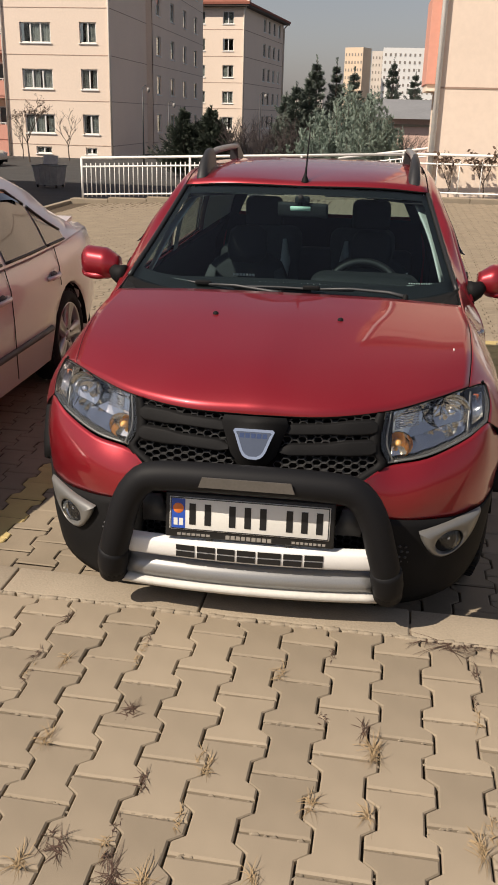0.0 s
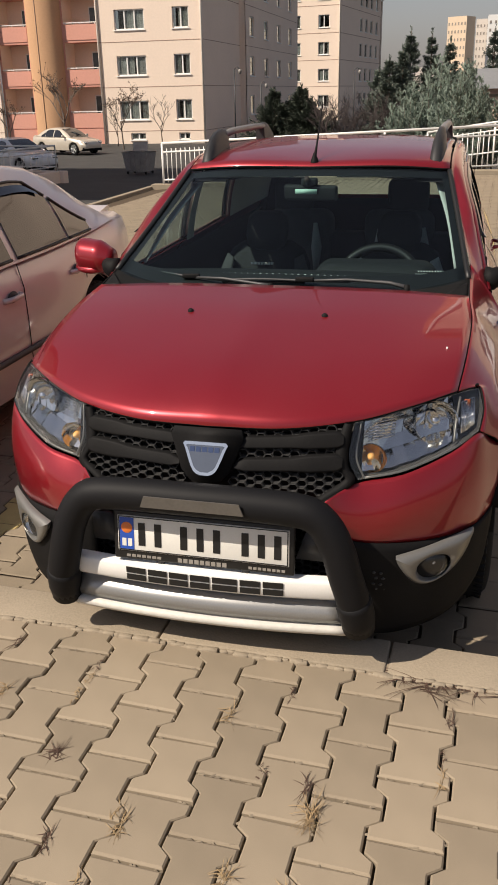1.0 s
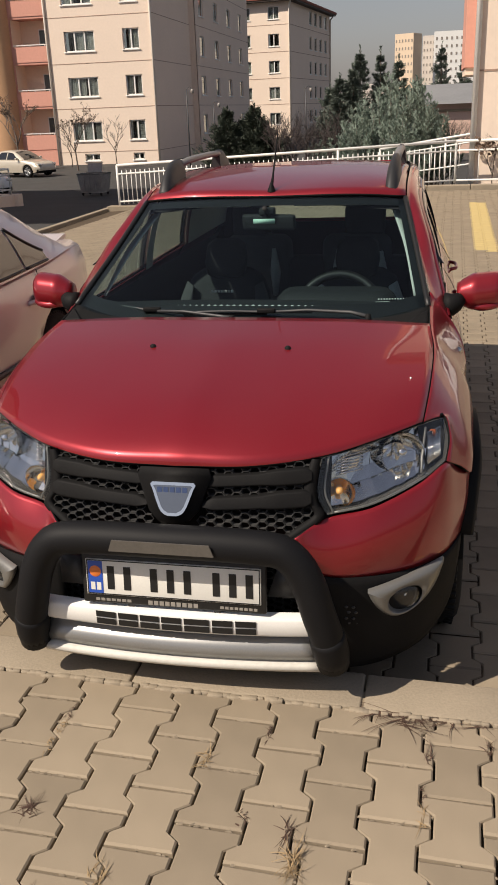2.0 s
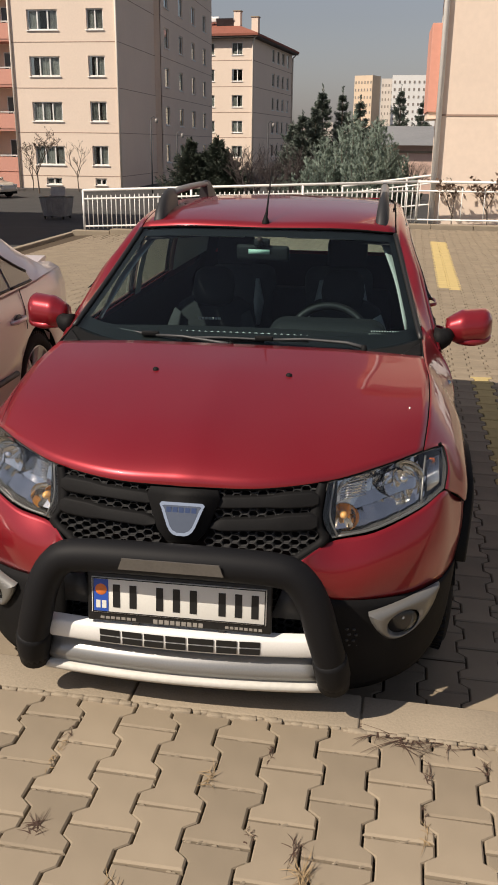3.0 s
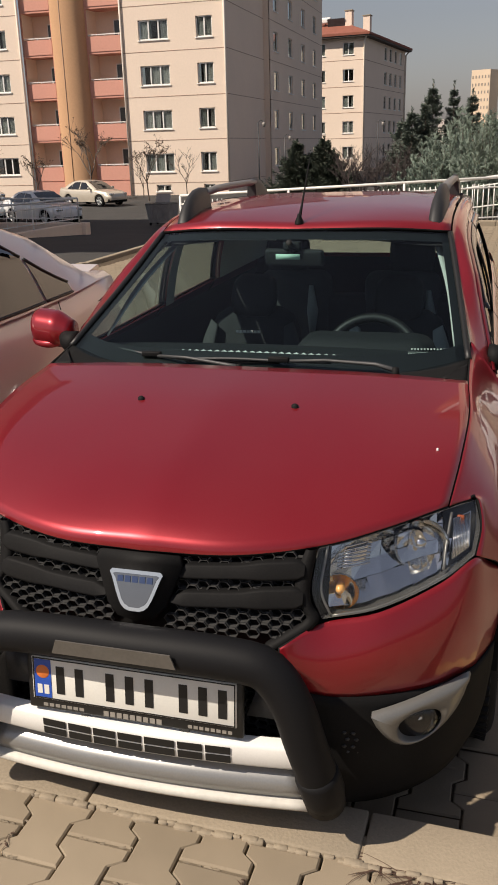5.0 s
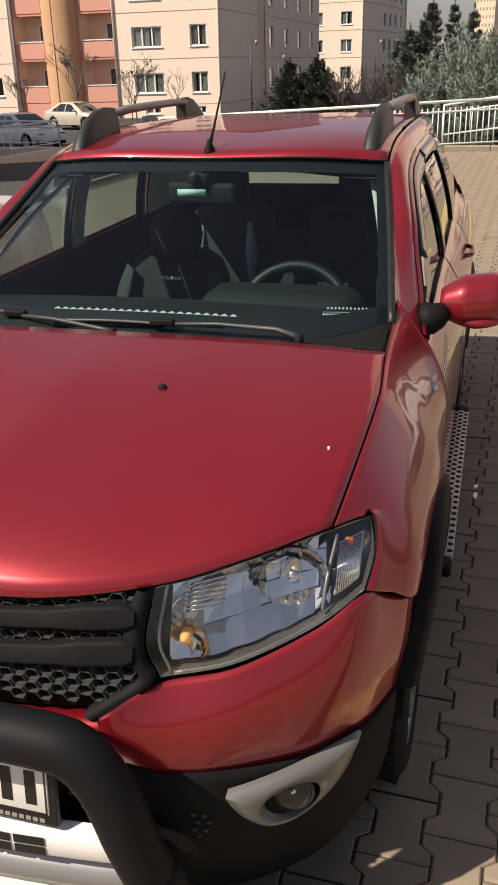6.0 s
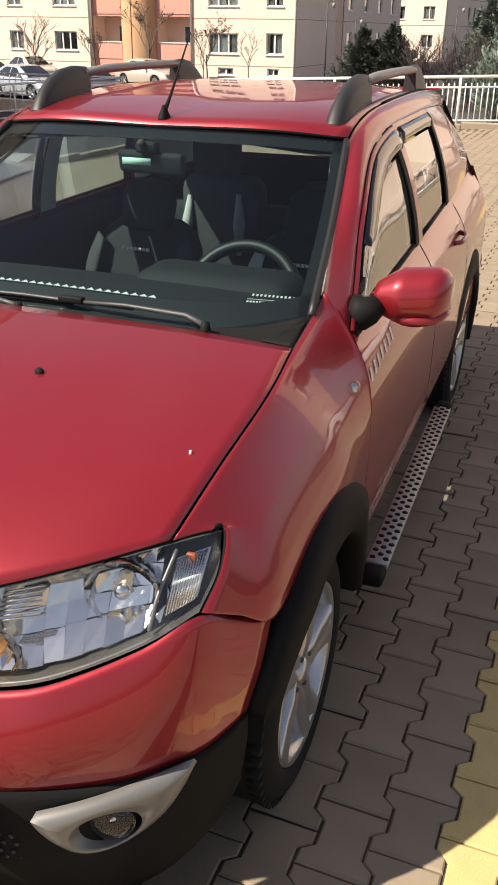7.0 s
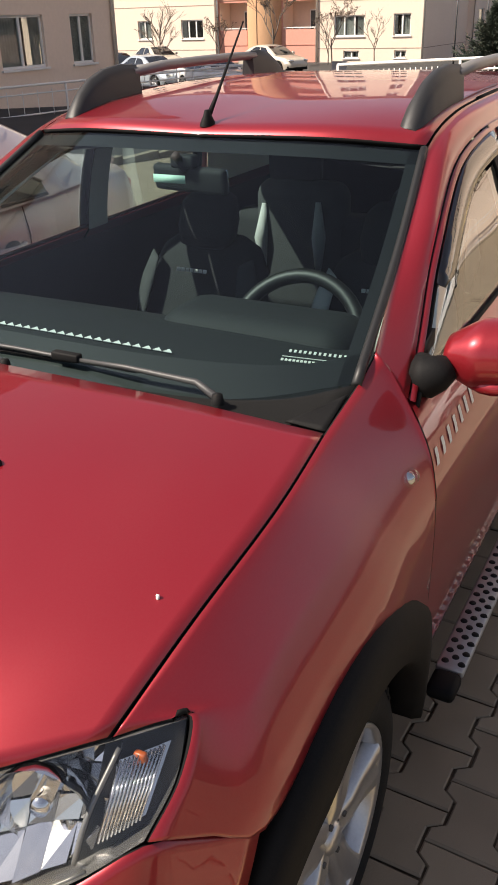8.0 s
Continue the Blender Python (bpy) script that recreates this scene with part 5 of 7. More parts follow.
        # bumper, black lower part
        keel = [(0.36, 0.035, 0.215), (0.50, 0.045, 0.205), (0.62, 0.105, 0.210), (0.72, 0.19, 0.235), (0.785, 0.29, 0.29), (0.810, 0.345, 0.35)]
        rows = coons(keel, [(x, y + 0.002, z - 0.003) for x, y, z in under], [keel[0], (0.37, -0.02, 0.40), under[0]], [keel[-1], (0.822, 0.350, 0.47), under[-1]], 24, 12, (0.004, -0.014, 0))
        sheet("bumper_skirt", sided(rows, s), BLACK, car, "black textured lower bumper", 0.008)
        # fog lamp pod
        pod = new("fog_lamp_pod")
        pod.parent = car
        outline = [(0.552, 0.492), (0.60, 0.498), (0.66, 0.505), (0.72, 0.512), (0.772, 0.513), (0.768, 0.492), (0.757, 0.460), (0.737, 0.427), (0.708, 0.400), (0.67, 0.384), (0.635, 0.384), (0.607, 0.401), (0.583, 0.431), (0.563, 0.465)]
        n, c = 42, (0.660, 0.438)
        oc = curve([(x, 0, z) for x, z in outline + outline[:1]], n)[:-1]
        surf = lambda x, z: bumper_y(x, 0.6) - 0.026 + 0.10 * max(0.0, 0.43 - z)
        rings = []
        for f, lift in ((1.0, 0.012), (0.97, -0.012), (0.5, -0.022), (0.04, -0.024), (0.0, -0.018), (-0.06, 0.006)):
            ring = []
            for p in oc:
                a = math.atan2(p.z - c[1], p.x - c[0])
                q = Vector((c[0] + 0.049 * math.cos(a), 0, c[1] + 0.043 * math.sin(a)))
                w = q.lerp(p, f)
                ring.append(Vector((s * w.x, surf(w.x, w.z) + lift, w.z)))
            rings.append(ring + ring[:1])
        part("bezel", grid_bm(rings), BEZEL, pod, "satin silver fog lamp surround")
        aim = Matrix.Translation((s * c[0], surf(*c) - 0.002, c[1])) @ pose(0, 0, 0, 90, 0, 20 * s) @ Matrix.Diagonal((1.20, 1.13, 1, 1))
        part("fog_lens", lathe_bm([(0, 0.012), (0.02, 0.010), (0.034, 0.004), (0.038, -0.004)], 24, None, aim), LENS, pod)
        part("fog_reflector", lathe_bm([(0.038, -0.004), (0.028, -0.026), (0.0, -0.034)], 24, None, aim), REFLECTOR, pod)
        part("fog_bulb", lathe_bm([(0, -0.004), (0.008, -0.008), (0.008, -0.03)], 12, None, aim), CHROME, pod)
        # air holes beside the plate opening
        bm = bmesh.new()
        for i in range(2):
            for j in range(5):
                x, z = 0.492 + 0.020 * i + 0.007 * (j % 2), 0.372 + 0.019 * j - 0.005 * i
                prism_bm([(x + 0.006 * math.cos(a), z + 0.004 * math.sin(a)) for a in [math.pi / 3 * k for k in range(6)]], 0.004, Matrix.Translation((0, bumper_y(x, z) - 0.020, 0)) @ FRONT, bm)
        if s < 0:
            bmesh.ops.scale(bm, vec=(-1, 1, 1), verts=bm.verts)
        part("vent_studs", bm, GRILLE_MESH, car, "small moulded air vents")
        # doors and rear quarter
        sill_z = 0.27
        belt = lambda y: Vector((side_x(y, 1.032 + 0.022 * (y - 1.2)), y, 1.032 + 0.022 * (y - 1.2)))

        def body_panel(y0, y1, n=8):
            rows = []
            for j in range(37):
                row = []
                for i in range(n + 1):
                    y = y0 + (y1 - y0) * i / n
                    z = sill_z + (belt(y).z - sill_z) * j / 36
                    if y0 < 1.2:
                        ys = next(ya + (yb - ya) * (z - za) / (zb - za) for (za, ya), (zb, yb) in zip(seam, seam[1:]) if z <= zb)
                        y += (ys + 0.005 - y0) * (1 - i / n)
                    row.append(Vector((side_x(y, z), y, z)))
                rows.append(row)
            rows.append([p + Vector((-0.03, 0, 0.004)) for p in rows[-1]])
            return rows

        fd = sheet("front_door", sided(body_panel(1.165, 2.1955), s), RED, car, "", 0.0)
        rd = sheet("rear_door", sided(body_panel(2.1995, 3.0205), s), RED, car, "", 0.0)
        sheet("quarter_panel", sided(body_panel(3.0245, 3.92), s), RED, car, "", 0.0)
        for y in (1.95, 2.80):
            part("door_handle", tube_bm([(s * 0.832, y - 0.09, 0.955), (s * 0.862, y - 0.06, 0.957), (s * 0.863, y + 0.05, 0.962), (s * 0.832, y + 0.09, 0.965)], 0.010, 8, n=12), RED, fd if y < 2 else rd)
        for y, par in ((2.1975, fd), (3.0225, rd)):
            part("shut_line", tube_bm([(s * (side_x(y, z) - 0.002), y, z) for z in (0.28, 0.4, 0.55, 0.7, 0.82, 0.88, 0.93, 0.97, 1.0, 1.03, 1.05)], 0.004, 6), PLATE_BLACK, par, "dark door gap")
        for k in range(7):
            y0, z0 = 1.185 + 0.046 * k, 0.915 + 0.004 * k
            quad = [[Vector((side_x(y, z) + 0.0016, y, z)) for y in (y0 + 0.006 * (z - z0) / 0.034, y0 + 0.016 + 0.006 * (z - z0) / 0.034)] for z in (z0, z0 + 0.017, z0 + 0.034)]
            sheet("door_mark", sided(quad, s), BAND_WHITE, fd, "plain pale bar", 0.0)
        part("sill", box_bm((min(0.66 * s, 0.772 * s), 1.10, 0.20), (max(0.66 * s, 0.772 * s), 3.0, 0.285), 0.02), BLACK, car, "black sill cladding")
        # running board
        rb = new("running_board")
        rb.parent = car
        lo, hi = sorted((0.832 * s, 0.904 * s))
        part("tread", box_bm((lo, 1.385, 0.222), (hi, 2.70, 0.246), 0.006), BOARD, rb, "brushed aluminium tread")
        for ya, yb in ((1.30, 1.385), (2.70, 2.78)):
            part("end_cap", box_bm((lo, ya, 0.205), (hi, yb, 0.244), 0.014), BLACK, rb)
        bm = bmesh.new()
        for k in range(30):
            for x in (0.892, 0.871, 0.850):
                lathe_bm([(0, 0.0025), (0.0090, 0.002), (0.0108, -0.002)], 10, bm, Matrix.Translation((s * x, 1.41 + 0.044 * k + (0.022 if x == 0.871 else 0), 0.246)))
        tagged(part("grip_studs", bm, RUBBER, rb, "dark round grip holes"), kind="stuff")
        # side glass in its frames
        def pane(y0b, y0t, y1b, y1t, off=-0.006, v0=0.0, v1=1.0, n=10):
            """Side surface between belt and door gap, from one slanted line to another."""
            rows = []
            for j in range(9):
                v = v0 + (v1 - v0) * j / 8
                row = []
                for i in range(n + 1):
                    u = i / n
                    a, b = belt(y0b + (y1b - y0b) * u), on_line(GAP, y0t + (y1t - y0t) * u)
                    row.append(a.lerp(b, v) + Vector((0.020 * 4 * v * (1 - v) + off, 0, 0)))
                rows.append(row)
            return rows

        # front door: frame along the gap, glass inside it
        edge = [p for p in curve(GAP, 60) if p.y < 2.19]
        inner = [p + Vector((0.012, 0.012, -0.016)) for p in edge]
        sheet("door_frame", sided([[p + Vector((0.002, 0.005, -0.004)), p.lerp(q, 0.6) + Vector((0.007, 0, 0.003)), q, q + Vector((-0.016, 0.004, -0.004))] for p, q in zip(edge, inner)], s), RED, fd, "", 0.0)
        glass_rows = []
        for q in inner:
            b = belt(min(2.19, max(1.25, q.y)))
            glass_rows.append([q.lerp(b, v) + Vector((-0.010 + 0.016 * 4 * v * (1 - v), 0, 0)) for v in (0, 0.2, 0.4, 0.6, 0.8, 1.0)])
        sheet("front_side_window", sided(glass_rows, s), SIDE_GLASS, fd, "clear door window", 0.0)
        sheet("rear_side_window", sided(pane(2.27, 2.235, 2.93, 2.86, -0.010, 0.0, 0.93), s), SIDE_GLASS, rd, "clear door window", 0.0)
        for y0b, y0t, y1b, y1t, nm, mtl, par in ((2.14, 2.12, 2.197, 2.175, "window_post", BLACK, fd), (2.2, 2.178, 2.275, 2.24, "window_post", RED, rd), (2.90, 2.83, 2.965, 2.89, "window_post", BLACK, rd), (2.965, 2.89, 3.0205, 2.9455, "window_post", RED, rd), (3.0245, 2.9495, 3.92, 3.75, "rear_pillar", RED, car)):
            sheet(nm, sided(pane(y0b, y0t, y1b, y1t, 0.0 if mtl is RED else -0.004), s), mtl, par, "", 0.0 if mtl is RED else 0.008)
        sheet("door_frame", sided(pane(2.203, 2.18, 3.02, 2.945, 0.001, 0.93, 1.0), s), RED, rd, "", 0.0)
        for line in (inner, [pt(p, 1) for p in []]):
            if line:
                part("window_seal", tube_bm([pt(p, s) + Vector((0.002 * s, 0.004, -0.004)) for p in line], 0.006, 6), BLACK, fd)
        part("belt_seal", tube_bm([pt(belt(y), s) + Vector((-0.008 * s, 0, 0.006)) for y in (1.36, 1.7, 2.0, 2.19)], 0.007, 6), BLACK, fd)
        part("belt_seal", tube_bm([pt(belt(y), s) + Vector((-0.008 * s, 0, 0.006)) for y in (2.22, 2.5, 2.96)], 0.007, 6), BLACK, rd)
        edge_p = [r[-1] for r in pane(3.025, 2.95, 3.92, 3.75, 0.0)]
        sheet("tail_corner", sided([[p, p + Vector((-0.02, 0.022, 0)), p + Vector((-0.10, 0.05, 0.0))] for p in edge_p], s), RED, car, "", 0.004)
        edge_q = [r[-1] for r in body_panel(3.025, 3.92)]
        sheet("tail_corner", sided([[p, p + Vector((-0.02, 0.03, 0)), p + Vector((-0.08, 0.065, 0.0))] for p in edge_q], s), RED, car, "", 0.004)
        # smoked wind deflectors
        shade = []
        for k, q in enumerate(inner):
            if q.y > 1.44:
                w = smooth(1.44, 1.56, q.y)
                shade.append([q + Vector((0.006, 0, 0.004)), q + Vector((0.020, 0.022 * w, -0.020 * w)), q + Vector((0.026, 0.040 * w, -0.044 * w)), q + Vector((0.024, 0.052 * w, -0.066 * w))])
        sheet("wind_deflector", sided(shade, s), TINTED, fd, "smoked plastic wind deflector", 0.0025)
        shade = []
        for i in range(12):
            q = on_line(GAP, 2.235 + 0.62 * i / 11) + Vector((0.010, 0, -0.014))
            shade.append([q, q + Vector((0.018, 0, -0.02)), q + Vector((0.022, 0, -0.055))])
        sheet("wind_deflector", sided(shade, s), TINTED, rd, "smoked plastic wind deflector", 0.0025)
        # dark cabin lining
        sheet("door_lining", sided([[Vector((side_x(y, z) - 0.05, y, z)) for y in (1.2, 1.6, 2.1, 2.6, 3.1, 3.8)] for z in (0.32, 0.6, 0.9, 1.03)], s), DASH, car, "dark door lining", 0.0)
        sheet("pillar_lining", sided(pane(2.97, 2.90, 3.88, 3.72, -0.035), s), PALE_TRIM, car, "pale rear pillar lining", 0.0)
        sheet("pillar_lining", sided(pane(2.15, 2.13, 2.26, 2.23, -0.035), s), PALE_TRIM, car, "pale middle pillar lining", 0.0)
        sheet("frame_lining", sided([[d + Vector((-0.020, 0.012, -0.025)), g + Vector((-0.028, 0.008, -0.016))] for d, g in zip(drip[2:], gap[2:])], s), DASH, car, "dark frame lining", 0.0)
        # door mirror
        mir = new("door_mirror")
        mir.parent = car
        part("mirror_foot", tube_bm([pt((0.770, 1.275, 1.066), s), pt((0.795, 1.272, 1.068), s), pt((0.812, 1.276, 1.076), s), pt((0.832, 1.290, 1.088), s)], [0.046, 0.046, 0.038, 0.026], 14), BLACK, mir)
        part("mirror_sail", prism_bm([(1.215, 1.045), (1.37, 1.048), (1.37, 1.135), (1.32, 1.12)], 0.010, Matrix.Translation((0.768 * s - 0.005, 0, 0)) @ Matrix(((0, 0, 1, 0), (1, 0, 0, 0), (0, 1, 0, 0), (0, 0, 0, 1)))), BLACK, mir)
        rows = []
        for j in range(13):
            u = j / 12
            x = 0.816 + 0.187 * u
            hh = 0.073 * (0.55 + 0.45 * min(1, u * 3.2)) * (1 - max(0, u - 0.82) ** 2 * 14)
            dd = 0.085 * (0.6 + 0.4 * min(1, u * 3)) * (1 - max(0, u - 0.80) ** 2 * 12)
            ring = []
            for k in range(20):
                a = 2 * math.pi * k / 20
                c2, q = math.cos(a), math.sin(a)
                ring.append(Vector((s * x, 1.335 + 0.045 * u - (dd if c2 > 0 else 0.045) * c2 * abs(c2) ** 0.1, 1.100 + 0.012 * u + hh * math.copysign(abs(q) ** 0.75, q))))
            rows.append(ring + ring[:1])
        bm = grid_bm(rows)
        for r in (rows[0], rows[-1]):
            bm.faces.new([bm.verts.new(p) for p in r[:-1]])
        bmesh.ops.remove_doubles(bm, verts=bm.verts, dist=0.0005)
        part("mirror_shell", bm, RED, mir)
        part("mirror_lower", tube_bm([pt((0.845, 1.315, 1.062), s), pt((0.91, 1.295, 1.052), s), pt((0.975, 1.32, 1.058), s), pt((0.998, 1.36, 1.07), s)], [0.012, 0.016, 0.016, 0.010], 8, n=10), RED, mir)
        part("mirror_glass", box_bm((min(0.86 * s, 0.985 * s), 1.386, 1.062), (max(0.86 * s, 0.985 * s), 1.392, 1.140), 0.002), CHROME, mir)
        seat(car, 0.349 * s)
        rb_seat = new("rear_backrest")
        rb_seat.parent = car
        part("pad", box_bm((min(0.09 * s, 0.50 * s), 2.95, 0.55), (max(0.09 * s, 0.50 * s), 3.10, 1.115), 0.07, None, 4), FABRIC_MID, rb_seat)
        part("rear_headrest", box_bm((min(0.22 * s, 0.46 * s), 3.00, 1.09), (max(0.22 * s, 0.46 * s), 3.09, 1.29), 0.045, None, 4), FABRIC, rb_seat)
        part("side_panel", tube_bm([(0.190 * s, 2.945, 0.76), (0.185 * s, 2.935, 0.90), (0.195 * s, 2.95, 1.04)], [0.014, 0.032, 0.012], 8), FABRIC_SUNLIT, rb_seat, "pale grey side panel with sunlight in its colour")
        part("side_panel", tube_bm([(0.445 * s, 2.945, 0.74), (0.455 * s, 2.940, 0.88), (0.44 * s, 2.95, 1.02)], [0.012, 0.030, 0.012], 8), FABRIC_SUNLIT, rb_seat, "pale grey side panel with sunlight in its colour")
    # grille
    gr = new("grille")
    gr.parent = car
    back = [[Vector((x, grille_y(x, z) + 0.03, z)) for x in [-0.44 + 0.88 * i / 20 for i in range(21)]] for z in (0.66, 0.72, 0.80, 0.86, 0.89)]
    sheet("grille_backing", back, DARK, gr, "", 0.004)
    keep = lambda x, z: 0.10 + (0.86 - z) * -0.15 < abs(x) < 0.415 - max(0, 0.74 - z) * 1.0 + (0.0 if z > 0.74 else 0)
    for s in (-1, 1):
        hex_mesh("grille_mesh", [(x * s, y, z) for x, y, z in hex_cells(0.08, 0.40, 0.694, 0.872, lambda x, z: grille_y(x, z) + 0.003, 0.0165, keep)], gr)
    for s in (-1, 1):
        for z, h in ((0.828, 0.0165), (0.766, 0.0180)):
            rows = []
            for i in range(21):
                u = i / 20
                x = 0.082 + (0.390 - 0.082) * u
                full = (1 + 0.35 * smooth(0.5, 0.72, u)) * (0.35 + 0.65 * smooth(0.0, 0.10, u)) * (0.55 + 0.45 * smooth(1.0, 0.95, u))
                y = grille_y(x, z)
                zc = z + 0.012 * u
                rows.append([Vector((s * x, y + yy, zc + zz * full * h)) for yy, zz in ((0.022, 1.0), (0.002, 1.0), (-0.0035, 0.94), (-0.006, 0.80), (-0.0150, -0.55), (-0.0158, -0.70), (-0.0145, -0.86), (-0.010, -1.0), (0.022, -1.0))])
            part("grille_slat", grid_bm(rows), BLACK, gr, "black horizontal grille blade")
        out_c = [(0.412, 0.884), (0.406, 0.845), (0.401, 0.80), (0.405, 0.76), (0.425, 0.722), (0.37, 0.682), (0.325, 0.655)]
        in_c = [(0.388, 0.884), (0.374, 0.845), (0.368, 0.80), (0.378, 0.765), (0.398, 0.730), (0.35, 0.696), (0.305, 0.668)]
        lift = lambda x, z, d: Vector((s * x, grille_y(x, z) + d, z))
        cols = [curve([lift(x, z, d) for x, z in c], 28) for c, d in ((out_c, 0.012), (out_c, -0.006), ([(a[0] * 0.5 + b[0] * 0.5, a[1] * 0.5 + b[1] * 0.5) for a, b in zip(out_c, in_c)], -0.010), (in_c, -0.004), (in_c, 0.02))]
        part("grille_frame", grid_bm(cols), BLACK, gr, "black grille surround")
    hold = [(-0.100, 0.868), (0.100, 0.868), (0.108, 0.845), (0.092, 0.80), (0.072, 0.745), (0.045, 0.715), (0, 0.706), (-0.045, 0.715), (-0.072, 0.745), (-0.092, 0.80), (-0.108, 0.845)]
    tilt = Matrix.Translation((0, -0.018, 0.80)) @ pose(0, 0, 0, 71, 0, 0) @ Matrix.Translation((0, -0.80, 0))
    part("emblem_mount", prism_bm(hold, 0.024, tilt @ Matrix.Translation((0, 0, -0.012))), BLACK, gr)
    def shield(k, top=0.827, low=0.732, w=0.067):
        right = [(w - 0.006 + k, top + k), (w + k, top - 0.007 + k * 0.5), (w * 0.90 + k, 0.806), (w * 0.76 + k, 0.780), (w * 0.62 + k, 0.756), (w * 0.50 + k, low + 0.010 - k * 0.4), (w * 0.36 + k * 0.6, low + 0.002 - k), (w * 0.18, low - 0.002 - k)]
        return right + [(-x, z) for x, z in right[::-1]]
    em = part("emblem", prism_bm(shield(0.0), 0.012, tilt @ Matrix.Translation((0, 0, 0.010))), CHROME, gr, "plain chrome shield", smooth=False)
    part("emblem_field", prism_bm(shield(-0.009), 0.003, tilt @ Matrix.Translation((0, 0, 0.0205))), EMBLEM_FIELD, em, "", False)
    for k in range(5):
        part("emblem_bar", bar_run(bmesh.new(), [(-0.045 + 0.0185 * k, 0.798, 0.0145, 0.015)], tilt @ Matrix.Translation((0, 0, 0.0237))), BADGE_INK, em, "small dark bar", False)
    # middle of the bumper
    mid_rows = [[Vector((x, bumper_y(x) + dy, z)) for x in [-0.37 + 0.74 * i / 16 for i in range(17)]] for z, dy in ((0.585, 0.0), (0.612, -0.016), (0.640, -0.010), (0.652, 0.03))]
    sheet("bumper_middle", mid_rows, RED, car, "red painted bumper middle", 0.008)
    low_grille = new("lower_grille")
    low_grille.parent = car
    sheet("lower_backing", [[Vector((x, bumper_y(x, 0.5) + 0.05, z)) for x in (-0.42, -0.2, 0, 0.2, 0.42)] for z in (0.28, 0.40, 0.60)], DARK, low_grille, "", 0.004)
    hex_mesh("lower_mesh", hex_cells(-0.40, 0.41, 0.395, 0.60, lambda x, z: bumper_y(x, 0.5) + 0.012, 0.0165), low_grille)
    for s in (-1, 1):
        part("opening_side", prism_bm([(0.27, 0.50), (0.36, 0.50), (0.36, 0.59), (0.30, 0.59)], 0.02, Matrix.Diagonal((s, 1, 1, 1)) @ Matrix.Translation((0, -0.045, 0)) @ FRONT), GREY_TRIM, low_grille)
    # skid plate
    skid = new("skid_plate")
    skid.parent = car
    yb = lambda x: -0.102 + 0.16 * x * x
    rows = [[Vector((x, yb(x) + dy, z + 0.012 * abs(x) ** 2)) for x in [-0.41 + 0.82 * i / 20 for i in range(21)]] for dy, z in ((0.09, 0.388), (0.020, 0.380), (-0.014, 0.362), (-0.026, 0.338), (-0.020, 0.316), (0.03, 0.308))]
    sheet("skid_upper", rows, SKID, skid, "satin silver skid plate, shade in its colour", 0.004)
    rows = [[Vector((x, yb(x) + dy, z)) for x in [-0.43 + 0.86 * i / 20 for i in range(21)]] for dy, z in ((0.03, 0.308), (-0.026, 0.303), (-0.032, 0.292), (-0.018, 0.276), (0.10, 0.264))]
    sheet("skid_lip", rows, PALE_LIP, skid, "pale lower lip, sunlight in its colour", 0.004)
    sheet("bumper_lip", [[Vector((x, yb(x) + 0.03, z)) for x in [-0.42 + 0.84 * i / 16 for i in range(17)]] for z in (0.352, 0.41)], BLACK, skid, "black bumper edge", 0.02)
    # number plate
    pl = new("number_plate")
    pl.parent = car
    pl.matrix_basis = pose(0.002, -0.112, 0.558, -6, 0, 0)
    part("holder", box_bm((-0.275, 0.0, -0.085), (0.275, 0.016, 0.070), 0.006), PLATE_BLACK, pl)
    part("plate_sheet", box_bm((-0.26, -0.004, -0.056), (0.26, 0.002, 0.056), 0.002), PLATE_WHITE, pl, "white number plate with black bars")
    part("plate_border", bar_run(bmesh.new(), [(-0.257, -0.054, 0.514, 0.003), (-0.257, 0.051, 0.514, 0.003), (-0.257, -0.054, 0.003, 0.108), (0.254, -0.054, 0.003, 0.108)], Matrix.Translation((0, -0.004, 0)) @ FRONT, 0.001), PLATE_BLACK, pl, "", False)
    part("blue_strip", bar_run(bmesh.new(), [(-0.253, -0.050, 0.044, 0.100)], Matrix.Translation((0, -0.0042, 0)) @ FRONT, 0.001), PLATE_BLUE, pl, "plain blue strip", False)
    part("round_seal", lathe_bm([(0, 0.002), (0.016, 0.0015), (0.018, 0)], 20, None, Matrix.Translation((-0.231, -0.005, 0.018)) @ FRONT), ORANGE, pl, "round orange seal")
    part("strip_bars", bar_run(bmesh.new(), [(-0.246, -0.040, 0.013, 0.024), (-0.228, -0.040, 0.013, 0.024)], Matrix.Translation((0, -0.0052, 0)) @ FRONT, 0.0008), PLATE_WHITE, pl, "", False)
    chars = [-0.200, -0.150, -0.070, -0.020, 0.030, 0.115, 0.163, 0.211]
    for x in chars:
        part("plate_bar", bar_run(bmesh.new(), [(x + 0.005, -0.036, 0.021, 0.072)], Matrix.Translation((0, -0.004, 0)) @ FRONT, 0.0015), PLATE_BLACK, pl, "plain black bar", False)
    for bar in [(-0.235 + 0.016 * k, -0.076, 0.012, 0.008) for k in range(7)] + [(-0.075 + 0.017 * k, -0.079, 0.013, 0.013) for k in range(9)] + [(0.14 + 0.014 * k, -0.076, 0.010, 0.008) for k in range(8)]:
        part("holder_bar", bar_run(bmesh.new(), [bar], FRONT, 0.001), GREY_PLATE, pl, "small grey bar", False)
    # bull bar
    bb = new("bull_bar")
    bb.parent = car
